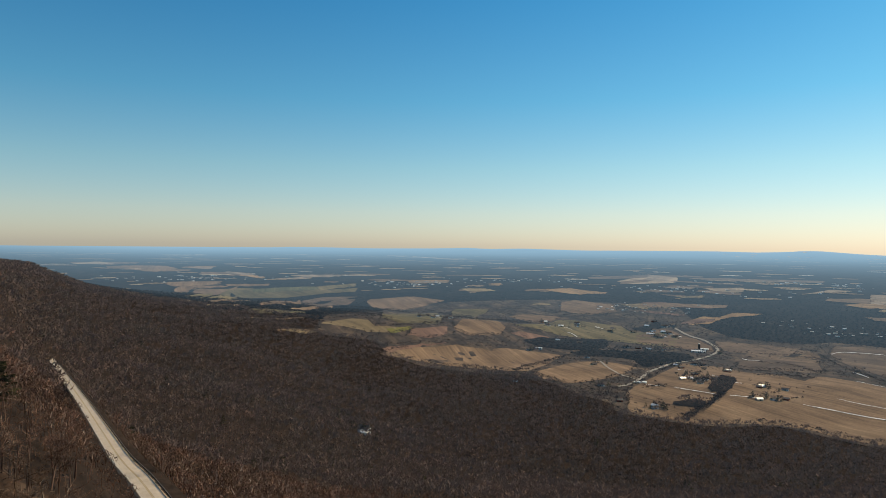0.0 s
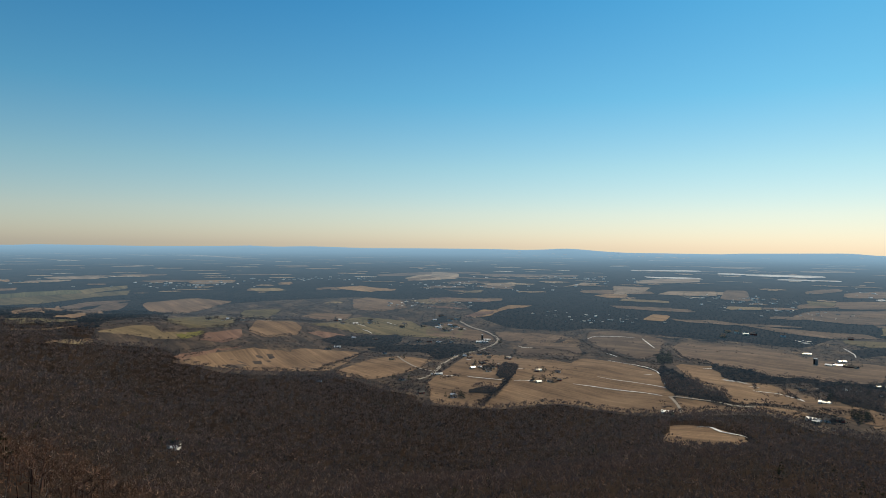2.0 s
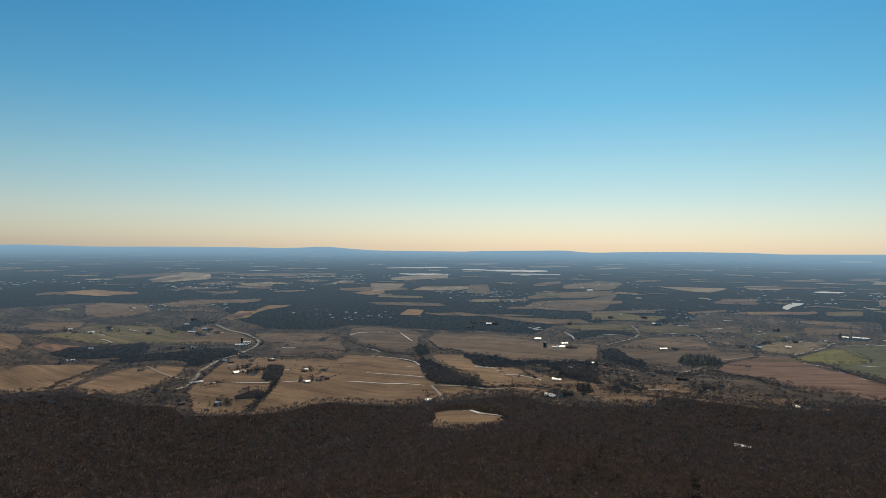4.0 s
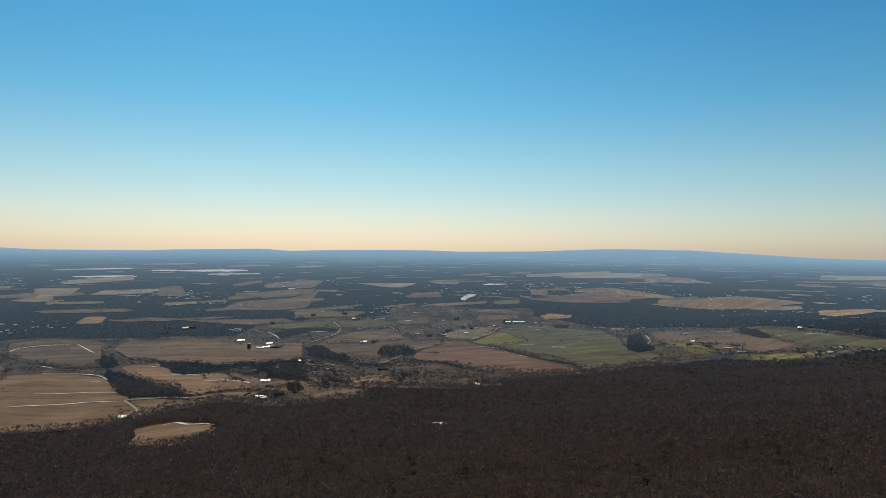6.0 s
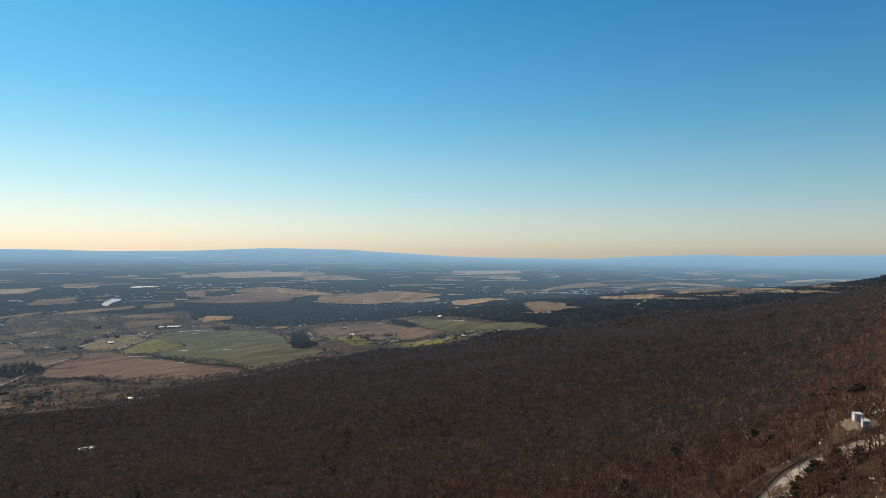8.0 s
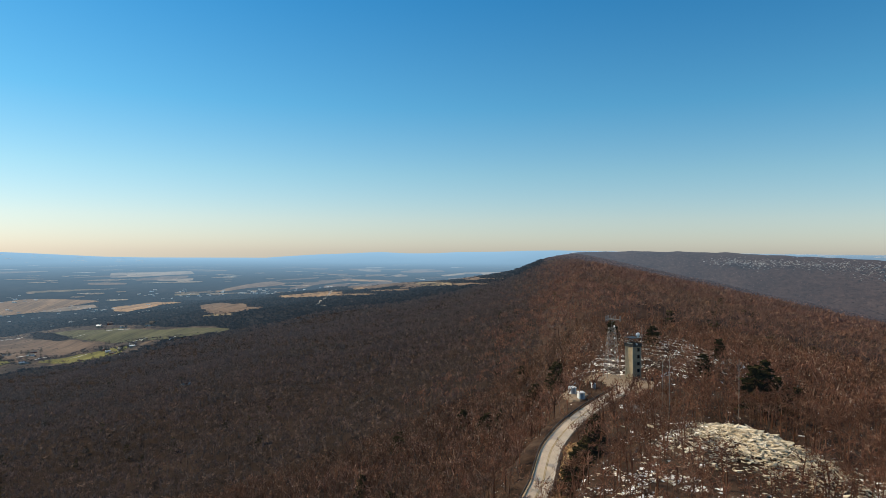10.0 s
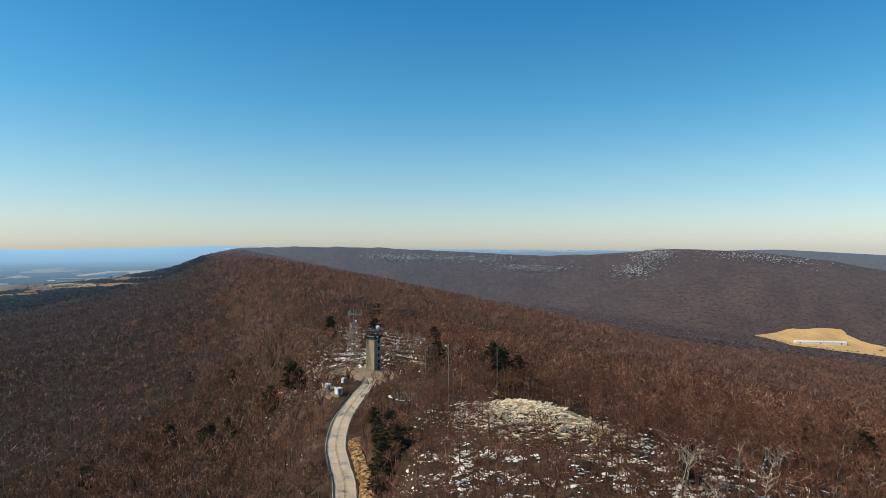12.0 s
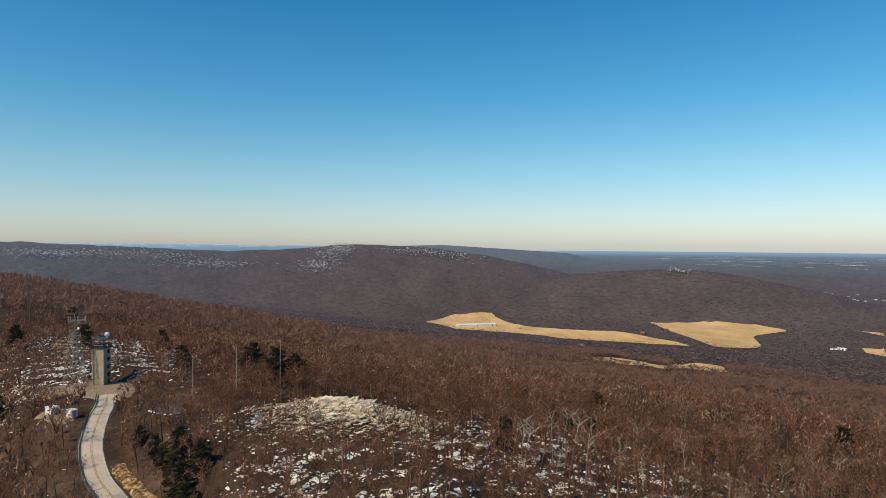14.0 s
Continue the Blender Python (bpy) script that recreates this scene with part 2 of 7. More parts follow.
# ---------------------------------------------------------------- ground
# floor colour darkened to hold the shade under the trees
litter = earth("shaded_forest_floor", [(0.25, (0.021, 0.015, 0.012)), (0.5, (0.031, 0.022, 0.018)), (0.75, (0.046, 0.032, 0.025))], 0.02, 0.35, bump=0.3)
# hollow copy lightened so gaps match the sunlit crowns
hollow_litter_lightened = earth("hollow_litter_lightened", [(0.25, (0.0425, 0.0262, 0.0198)), (0.5, (0.0637, 0.0398, 0.0302)), (0.75, (0.0903, 0.0587, 0.0437))], 0.02, 0.25, bump=0.3)
pale_litter = earth("ridge_litter", [(0.25, (0.0276, 0.0178, 0.0125)), (0.5, (0.0552, 0.0356, 0.026)), (0.75, (0.122, 0.0817, 0.0583))], 0.06, 0.6, bump=0.3)
# far floor darkened and greyed in colour for the shade among backlit woods
far_wood_shaded = earth("shaded_far_woodland", [(0.35, (0.017, 0.015, 0.016)), (0.55, (0.023, 0.020, 0.020)), (0.75, (0.034, 0.028, 0.025))], 0.0075, 0.03, far=True)
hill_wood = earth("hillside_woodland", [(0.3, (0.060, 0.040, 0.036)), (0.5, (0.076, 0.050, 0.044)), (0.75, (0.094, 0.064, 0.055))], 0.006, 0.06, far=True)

AZ_STEP = 0.75
rings = np.concatenate([[0.5], np.geomspace(10, 900, 160), np.linspace(920, 2400, 66), np.linspace(2430, RIM, 74)])
azs = np.radians(np.arange(0, 360, AZ_STEP))
GX, GY = rings[:, None] * np.sin(azs)[None], rings[:, None] * np.cos(azs)[None]
GZ = land(GX, GY)


def ground_z(x, y):
    """Height of the ground sheet itself, between its grid points."""
    x, y = np.asarray(x, float), np.asarray(y, float)
    r, a = np.hypot(x, y), np.degrees(np.arctan2(x, y)) % 360 / AZ_STEP
    i = np.clip(np.searchsorted(rings, r) - 1, 0, len(rings) - 2)
    u = (r - rings[i]) / (rings[i + 1] - rings[i])
    j = np.floor(a).astype(int)
    v, j, k = a - j, j % len(azs), (j + 1) % len(azs)
    return (GZ[i, j] * (1 - v) + GZ[i, k] * v) * (1 - u) + (GZ[i + 1, j] * (1 - v) + GZ[i + 1, k] * v) * u


n_r, n_a = GX.shape
idx = np.arange(n_r * n_a).reshape(n_r, n_a)
q = np.stack([idx[:-1], np.roll(idx, -1, 1)[:-1], np.roll(idx, -1, 1)[1:], idx[1:]], -1)
far_ring = (rings[:-1] > 1650)[:, None].repeat(n_a, 1)
top_ring = (rings[:-1] < 330)[:, None].repeat(n_a, 1) & (GY[:-1] < crest_y(GX[:-1]) + 60)
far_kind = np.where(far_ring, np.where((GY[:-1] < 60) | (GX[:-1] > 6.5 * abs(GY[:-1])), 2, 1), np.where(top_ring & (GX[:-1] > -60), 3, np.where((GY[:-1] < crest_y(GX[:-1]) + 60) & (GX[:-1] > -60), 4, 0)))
ground = mesh_of("ground", np.stack([GX, GY, GZ], -1).reshape(-1, 3), q.reshape(-1, 4), [litter, far_wood_shaded, hill_wood, pale_litter, hollow_litter_lightened], far_kind.ravel(), True)
tagged(ground, "rolling winter ridge and valley ground of brown leaf litter", "ground", kind="structure")

# ---------------------------------------------------------------- fields
def crop(name, dark, mid, light, far=True, scale=0.012, rows=1.0):
    """Stubble or grass: broad blotches, faint drilled rows, fine speckle."""
    m, t, b = material(name)
    n1 = noise_node(t, scale, 5, 0.6)
    n2 = noise_node(t, 0.25, 3, 0.6)
    # each field is worked its own way: broad contour strips and finer drilled rows
    info, co = nd(t, "ObjectInfo"), nd(t, "TexCoord")
    turn = nd(t, "Math")
    turn.operation = "MULTIPLY_ADD"
    turn.inputs[1].default_value, turn.inputs[2].default_value = 0.7, -0.35
    t.links.new(info.outputs["Random"], turn.inputs[0])
    rot = nd(t, "VectorRotate")
    rot.rotation_type = "Z_AXIS"
    t.links.new(co.outputs["Object"], rot.inputs["Vector"])
    t.links.new(turn.outputs[0], rot.inputs["Angle"])

    def strip(sy, scale, stops):
        mp = nd(t, "Mapping")
        mp.inputs["Scale"].default_value = (1, sy, 0)
        n = nd(t, "TexNoise", Scale=scale, Detail=2.0, Roughness=0.5)
        t.links.new(rot.outputs[0], mp.inputs[0])
        t.links.new(mp.outputs[0], n.inputs["Vector"])
        return ramp(t, n.outputs["Fac"], [(p, (v, v, v)) for p, v in stops]).outputs[0]

    broad = strip(14, 0.0022, ((0.40, 0.80), (0.46, 0.95), (0.53, 1.0), (0.57, 1.14)))
    fine = strip(20, 0.008, ((0.35, 0.80), (0.65, 1.15)))
    tone = ramp(t, info.outputs["Random"], [(0.0, (0.86, 0.86, 0.88)), (0.5, (1.05, 1.05, 1.06)), (1.0, (1.26, 1.24, 1.20))])
    r = ramp(t, n1.outputs["Fac"], [(0.32, dark), (0.5, mid), (0.68, light)])
    v = ramp(t, n2.outputs["Fac"], [(0.3, (0.8, 0.8, 0.8)), (0.7, (1.15, 1.15, 1.15))])
    c = r.outputs[0]
    for layer, share in ((v.outputs[0], 1.0), (broad, rows), (fine, rows), (tone.outputs[0], rows)):
        c = mixc(t, share, c, layer, "MULTIPLY")
    t.links.new(c, b.inputs["Base Color"])
    b.inputs["Roughness"].default_value, b.inputs["Specular IOR Level"].default_value = 0.95, 0.1
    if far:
        painted_haze(m, t, b)
    return m


TAN = (crop("tan_stubble", (0.13, 0.0819, 0.0469), (0.177, 0.113, 0.0665), (0.217, 0.143, 0.0854)), "tan stubble field between hedgerows and woods")
OCHRE = (crop("ochre_stubble", (0.255, 0.154, 0.0736), (0.308, 0.189, 0.092), (0.352, 0.224, 0.115)), "ochre field of dry cut stalks among woods")
DUN = (crop("dun_soil", (0.0955, 0.0629, 0.0429), (0.132, 0.0887, 0.0589), (0.172, 0.117, 0.0786)), "dun brown harvested field with faint rows")
OLIVE = (crop("olive_pasture", (0.0955, 0.074, 0.0323), (0.132, 0.102, 0.0461), (0.169, 0.13, 0.0645)), "olive winter pasture with bare patches")
HAY = (crop("hay_grass", (0.178, 0.13, 0.0691), (0.224, 0.164, 0.0875), (0.263, 0.196, 0.111)), "straw yellow hay meadow beside scattered houses")
PALE = (crop("pale_stubble", (0.22, 0.165, 0.11), (0.28, 0.21, 0.145), (0.34, 0.26, 0.18)), "pale far stubble field")
RUSSET = (crop("russet_soil", (0.123, 0.0689, 0.0479), (0.159, 0.0922, 0.0645), (0.195, 0.118, 0.0848)), "russet brown ploughed field")
GREEN = (crop("green_cover", (0.0643, 0.0629, 0.0285), (0.0912, 0.0851, 0.0399), (0.114, 0.103, 0.057)), "dull green field of sprouting winter grain")
WINTERWHEAT = (crop("winter_wheat", (0.136, 0.123, 0.028), (0.174, 0.156, 0.036), (0.204, 0.176, 0.05)), "bright yellow-green winter wheat field")
GOLD = (crop("golden_grass", (0.42, 0.265, 0.11), (0.51, 0.325, 0.14), (0.57, 0.375, 0.17), rows=0.35), "golden dry grass meadow in the wooded hollow")
SNOW = (crop("old_snow_and_glass", (0.55, 0.53, 0.50), (0.68, 0.66, 0.62), (0.76, 0.74, 0.70)), "far bright patch of old snow, in two spots glass")
FIELDS = []


def rounded(points, jitter, rnd):
    """The outline with its corners taken off and its edges a little uneven."""
    p = np.array(points, float)
    for k in range(2):
        nx = np.roll(p, -1, 0)
        p = np.stack([p * 0.9 + nx * 0.1, p * 0.1 + nx * 0.9], 1).reshape(-1, 2)
    return p + rnd.uniform(-jitter, jitter, p.shape)


MEADOW = (crop("rough_meadow", (0.036, 0.027, 0.022), (0.062, 0.044, 0.033), (0.125, 0.086, 0.055), scale=0.02), "rough brown winter meadow and yards between farms")


def field(kind, points, lift=0.9):
    mat, label = kind
    rnd = np.random.RandomState(len(FIELDS) + 40)
    r = np.hypot(*np.mean(points, 0))
    p = rounded(points, 3.0 + r * 0.0006, rnd)
    FIELDS.append(p)
    bm = bmesh.new()
    bm.faces.new([bm.verts.new((x, y, 0)) for x, y in p])
    bmesh.ops.triangulate(bm, faces=bm.faces[:])
    size = max(26.0, r * 0.022)
    for k in range(6):
        long = [e for e in bm.edges if e.calc_length() > size]
        if not long:
            break
        bmesh.ops.subdivide_edges(bm, edges=long, cuts=1)
        bmesh.ops.triangulate(bm, faces=bm.faces[:])
    co = np.array([v.co[:2] for v in bm.verts])
    z = ground_z(co[:, 0], co[:, 1]) + lift + max(0, r - 1000) * 0.0007 + 0.06 * (len(FIELDS) % 9)
    for v, h in zip(bm.verts, z):
        v.co.z = h
    bmesh.ops.recalc_face_normals(bm, faces=bm.faces)
    for f in bm.faces:
        f.smooth = True
        if f.normal.z < 0:
            f.normal_flip()
    ob = part("field", bm, mat)
    tagged(ob, label, "field", group="fields of the valley", kind="structure")
    return ob


def zone(points):
    """Open farmland that lies under and between the fields."""
    field(MEADOW, points, 0.3)
    ZONES.append(FIELDS.pop())


ZONES, HEDGES, WOODS, PINE_STANDS = [], [], [], []
zone([(-1371, 1975), (-1248, 2031), (-1034, 1969), (-862, 2102), (-818, 2184), (-562, 2243), (-162, 2226), (-81, 2427), (148, 2472), (482, 2498), (995, 2454), (918, 2213), (1180, 2053), (963, 1469), (668, 1347), (468, 1323), (331, 1339), (270, 1392), (93, 1171), (-42, 1159), (-88, 1223), (-250, 1277), (-279, 1255), (-506, 1186), (-578, 1067), (-714, 1030)])
zone([(-1405, 756), (-2162, 1444), (-1835, 2053), (-1406, 2259), (-1181, 2058), (-1035, 2015), (-682, 2196), (-354, 1285), (-577, 1131), (-723, 1063), (-1030, 1115), (-1165, 826), (-1269, 856), (-1311, 713)])
zone([(416, 2636), (750, 2544), (1069, 2201), (1288, 2015), (1518, 1834), (1511, 1530), (1367, 1015), (1146, 1188), (1093, 1355), (853, 1349), (707, 1311), (548, 1335), (407, 1423), (211, 1417)])
field(TAN, [(-772, 1154), (-837, 1307), (-953, 1607), (-866, 1678), (-628, 1601), (-645, 1706), (-537, 1722), (-410, 1642), (-334, 1470), (-313, 1386), (-264, 1280), (-299, 1260), (-417, 1233), (-501, 1197), (-562, 1116), (-581, 1076), (-679, 1050)])
field(DUN, [(-1043, 1928), (-954, 1983), (-841, 2055), (-826, 1939), (-952, 1863), (-1006, 1880)])
field(DUN, [(-885, 1785), (-891, 1853), (-746, 1920), (-667, 1787), (-671, 1726), (-840, 1695)])
field(TAN, [(-808, 1925), (-807, 2012), (-771, 1996), (-741, 1943)])
field(TAN, [(-1343, 1936), (-1249, 1974), (-1135, 1931), (-1033, 1888), (-994, 1836), (-1035, 1809), (-1229, 1771)])
field(DUN, [(-790, 2130), (-739, 2178), (-654, 2184), (-546, 2181), (-486, 1895), (-515, 1804), (-642, 1894), (-762, 2017)])
field(DUN, [(-503, 2105), (-483, 2191), (-274, 2175), (-184, 2136), (-135, 2080), (61, 2079), (54, 1835), (-138, 1739), (-282, 1810), (-423, 1893), (-460, 1955)])
field(TAN, [(-414, 1784), (-306, 1818), (-269, 1654), (-149, 1653), (-87, 1409), (-65, 1326), (-191, 1396), (-242, 1505), (-332, 1602)])
field(TAN, [(-311, 1396), (-244, 1400), (-213, 1372), (-51, 1294), (-78, 1239), (-223, 1330), (-262, 1287), (-288, 1336)])
field(TAN, [(-246, 1140), (-201, 1124), (-164, 1103), (-121, 1048), (-100, 999), (-101, 954), (-135, 946), (-186, 971), (-231, 1014), (-232, 1060)])
field(OCHRE, [(-1255, 2074), (-1256, 2194), (-1209, 2207), (-1216, 2321), (-1133, 2371), (-1150, 2305), (-1186, 2241), (-1187, 2177), (-1177, 2114), (-1223, 2060)])
field(TAN, [(-1535, 2211), (-1430, 2314), (-1293, 2425), (-1278, 2370), (-1380, 2288), (-1463, 2202), (-1506, 2169)])
field(PALE, [(-1660, 2499), (-1555, 2631), (-1543, 2558), (-1626, 2507)])
field(PALE, [(-1516, 2593), (-1391, 2703), (-1354, 2646), (-1399, 2581), (-1480, 2582)])
field(HAY, [(-1520, 2399), (-1442, 2493), (-1426, 2451), (-1485, 2402)])
field(PALE, [(-1858, 2674), (-1723, 2720), (-1709, 2610), (-1780, 2562)])
field(PALE, [(-1170, 2702), (-1111, 2851), (-1034, 2876), (-1120, 2762)])
field(OCHRE, [(-982, 2643), (-888, 2757), (-840, 2684), (-896, 2636)])
field(OCHRE, [(-690, 2390), (-680, 2468), (-617, 2485), (-608, 2408)])
field(DUN, [(-607, 2446), (-475, 2495), (-311, 2456), (-235, 2461), (-10, 2484), (38, 2432), (-69, 2403), (-245, 2408), (-386, 2462), (-582, 2431)])
field(HAY, [(-460, 2701), (-335, 2715), (-315, 2690), (-448, 2646)])
field(HAY, [(-857, 2640), (-739, 2655), (-747, 2624), (-846, 2606)])
field(PALE, [(-969, 2852), (-807, 2894), (-815, 2775), (-878, 2705), (-918, 2700)])
field(PALE, [(-754, 2767), (-711, 2861), (-540, 2923), (-532, 2839), (-653, 2797)])
field(DUN, [(-507, 2802), (-518, 2959), (-430, 2973), (-387, 2797)])
field(OLIVE, [(-207, 2873), (-110, 2882), (-107, 2814), (-192, 2805)])
field(DUN, [(-234, 2622), (-179, 2734), (42, 2784), (161, 2928), (137, 2813), (86, 2611), (-53, 2603), (-191, 2605)])
field(OLIVE, [(46, 3132), (189, 3110), (133, 2961), (44, 2936)])
field(PALE, [(304, 3045), (630, 3003), (541, 2918), (473, 2934)])
field(PALE, [(693, 3046), (848, 3028), (818, 2957), (698, 2983)])
field(RUSSET, [(558, 2821), (688, 2788), (656, 2730), (533, 2732)])
field(OCHRE, [(613, 2617), (723, 2610), (707, 2577), (602, 2570)])
field(OLIVE, [(40, 2580), (143, 2592), (290, 2507), (265, 2482), (38, 2484)])
field(OLIVE, [(-69, 2395), (37, 2400), (171, 2418), (186, 2341), (36, 2304), (-46, 2328)])
field(OLIVE, [(199, 2316), (199, 2404), (352, 2455), (411, 2356), (394, 2339), (247, 2311)])
field(DUN, [(130, 2100), (220, 2237), (367, 2299), (396, 2233), (390, 2104), (107, 2037)])
field(DUN, [(94, 2030), (231, 1983), (296, 2063), (494, 2045), (486, 1961), (386, 1905), (307, 1818), (233, 1809), (118, 1888)])
field(DUN, [(412, 2413), (549, 2402), (528, 2337), (426, 2358)])
field(OLIVE, [(533, 2332), (726, 2355), (659, 2274), (533, 2270)])
field(HAY, [(543, 2165), (614, 2233), (776, 2250), (673, 2095), (592, 2040), (535, 2088)])
field(TAN, [(742, 2408), (879, 2374), (848, 2318), (736, 2339)])
field(DUN, [(723, 2497), (907, 2450), (888, 2397), (792, 2430)])
field(OLIVE, [(871, 2598), (992, 2588), (964, 2514), (863, 2546)])
field(RUSSET, [(486, 1961), (561, 1974), (650, 1751), (660, 1462), (672, 1355), (571, 1373), (489, 1456), (403, 1693), (345, 1779), (399, 1886)])
field(WINTERWHEAT, [(583, 1967), (750, 2174), (804, 2168), (777, 1955), (653, 1907), (587, 1929)])
field(GREEN, [(767, 2173), (804, 2223), (950, 2191), (1102, 2073), (1091, 1974), (1066, 1856), (939, 1624), (919, 1543), (963, 1511), (961, 1470), (894, 1422), (761, 1385), (684, 1366), (696, 1638), (654, 1890), (783, 1966)])
field(OCHRE, [(982, 2312), (1022, 2339), (1100, 2294), (1078, 2265), (970, 2270)])
field(OCHRE, [(1376, 2688), (1491, 2631), (1639, 2421), (1621, 2395), (1426, 2488), (1325, 2557)])
field(RUSSET, [(1111, 2761), (1191, 2753), (1143, 2639), (1076, 2654)])
field(DUN, [(1012, 2593), (1272, 2606), (1467, 2479), (1399, 2388), (1216, 2460), (1095, 2529)])
field(PALE, [(1742, 2722), (1878, 2699), (1828, 2626)])
field(PALE, [(1369, 3103), (1811, 2944), (1715, 2829), (1359, 2937)])
field(TAN, [(-200, 1592), (-118, 1636), (-26, 1370), (23, 1409), (90, 1283), (10, 1277), (-53, 1303)])
field(TAN, [(89, 1466), (237, 1497), (270, 1392), (427, 1380), (449, 1253), (373, 1278), (223, 1260), (138, 1306)])
field(TAN, [(22, 1313), (136, 1291), (164, 1197), (101, 1153), (43, 1246)])
field(DUN, [(1329, 1860), (1437, 1818), (1413, 1734), (1325, 1432), (1296, 1344), (1186, 1418), (1114, 1436), (1133, 1543), (1134, 1762), (1215, 1934), (1267, 1938)])
field(WINTERWHEAT, [(1105, 1719), (1136, 1679), (1120, 1451), (1053, 1437), (1051, 1499)])
field(WINTERWHEAT, [(1134, 1399), (1229, 1379), (1265, 1284), (1252, 1234), (1216, 1214), (1172, 1213), (1146, 1288)])
field(GREEN, [(1447, 1731), (1456, 1628), (1443, 1462), (1355, 1011), (1305, 1005), (1247, 1121), (1307, 1327), (1328, 1418), (1367, 1530)])
field(TAN, [(1870, 1504), (1905, 1431), (1783, 1252), (1714, 1204), (1681, 1116), (1562, 1162), (1602, 1276)])
field(TAN, [(2455, 1838), (2649, 1792), (2736, 1738), (2702, 1641), (2562, 1734), (2504, 1784)])
field(TAN, [(2636, 1580), (2767, 1584), (3005, 1438), (2936, 1406), (2786, 1491)])
field(HAY, [(1999, 1226), (2062, 1123), (1963, 1001), (1981, 1139)])
field(OCHRE, [(1966, 1980), (2131, 1897), (2007, 1684), (1983, 1768), (1814, 1763), (1818, 1834)])
field(PALE, [(2477, 2218), (2604, 2098), (2535, 2068), (2449, 2177)])
field(PALE, [(2499, 2511), (2787, 2260), (2707, 2180), (2382, 2395)])
field(PALE, [(1706, 2774), (1833, 2753), (1913, 2663), (1947, 2547), (1836, 2624), (1699, 2707)])
field(OCHRE, [(1535, 2389), (1740, 2338), (1878, 2294), (2000, 2121), (2006, 2075), (1782, 2113), (1631, 2194), (1504, 2324)])
field(TAN, [(2870, 1330), (2997, 1238), (2280, 852), (2001, 893), (2353, 1085)])
field(HAY, [(2241, 830), (2338, 820), (2189, 698), (1850, 562), (2036, 727)])
field(PALE, [(3152, 1282), (3211, 1251), (3174, 1181), (3122, 1238)])
field(HAY, [(1922, 967), (1897, 860), (1840, 841), (1890, 951)])
field(PALE, [(3262, 1034), (3410, 925), (3313, 915), (3225, 1005)])
field(TAN, [(-1179, 808), (-1253, 960), (-1285, 1088), (-1261, 1265), (-1167, 1391), (-1083, 1222), (-1054, 1147), (-1077, 1104), (-1134, 1029), (-1157, 929), (-1164, 840)])
field(RUSSET, [(-1221, 832), (-1270, 978), (-1298, 1098), (-1262, 974), (-1188, 840)])
field(HAY, [(-1381, 752), (-1430, 862), (-1399, 903), (-1356, 890), (-1361, 975), (-1319, 921), (-1327, 852), (-1372, 789)])
field(WINTERWHEAT, [(-1342, 922), (-1371, 1012), (-1341, 1000), (-1319, 921)])
field(OLIVE, [(-1786, 1161), (-1930, 1493), (-1647, 1325), (-1485, 1194), (-1382, 988), (-1453, 970)])
field(TAN, [(-2286, 1373), (-2233, 1572), (-2092, 1644), (-2079, 1558), (-2022, 1297)])
field(RUSSET, [(-1355, 1008), (-1438, 1184), (-1354, 1123), (-1306, 1024), (-1312, 964)])
field(OLIVE, [(-2699, 919), (-2641, 1070), (-2605, 1216), (-2533, 1202), (-2478, 1439), (-2415, 1395), (-2448, 1256), (-2445, 1080), (-2478, 929)])
field(TAN, [(-2017, 831), (-2396, 1061), (-1869, 861), (-1869, 804)])
field(DUN, [(-2117, 1025), (-2330, 1252), (-2304, 1348), (-2143, 1161), (-1906, 949)])
field(TAN, [(-1657, 777), (-2063, 1078), (-2022, 1090), (-1667, 857)])
field(OLIVE, [(-1562, 628), (-1670, 720), (-1533, 793), (-1469, 739), (-1430, 595)])
field(TAN, [(-1369, 574), (-1434, 750), (-1387, 665)])
field(HAY, [(-1262, 616), (-1313, 664), (-1330, 729), (-1278, 671)])
field(PALE, [(-3048, 1023), (-2921, 1131), (-2927, 1076), (-2994, 1007)])
field(PALE, [(-2807, 1175), (-2776, 1305), (-2743, 1291), (-2789, 1187)])
field(PALE, [(-2842, 1283), (-2774, 1465), (-2716, 1437), (-2787, 1309)])
field(OCHRE, [(-2503, 1699), (-2384, 1875), (-2340, 1834), (-2422, 1692)])
field(PALE, [(-3415, 401), (-3474, 522), (-3380, 594), (-3379, 511)])
field(TAN, [(-3287, 621), (-3287, 778), (-3184, 836), (-3105, 785), (-3173, 647)])
field(PALE, [(-3196, 857), (-3187, 1002), (-3115, 964)])
field(TAN, [(-2883, 696), (-2873, 832), (-2779, 930), (-2780, 839), (-2790, 730)])
field(TAN, [(-2408, 659), (-2731, 978), (-2666, 957), (-2737, 798)])
field(PALE, [(-1649, 462), (-1899, 587), (-1776, 550)])
field(OLIVE, [(-2023, 618), (-2624, 944), (-2216, 815)])
field(TAN, [(-1645, 562), (-1861, 720), (-1659, 654)])
field(RUSSET, [(-1384, 1379), (-1400, 1427), (-1360, 1538), (-1347, 1425)])
field(TAN, [(-1398, 1171), (-1703, 1496), (-1431, 1404), (-1363, 1324), (-1346, 1200)])
field(TAN, [(-1738, 1673), (-1718, 1772), (-1617, 1835), (-1584, 1784), (-1548, 1650)])
field(OLIVE, [(-1453, 1440), (-1586, 1804), (-1398, 1912), (-1343, 1874), (-1200, 1959), (-1085, 1790), (-1264, 1737), (-1340, 1629), (-1406, 1531)])
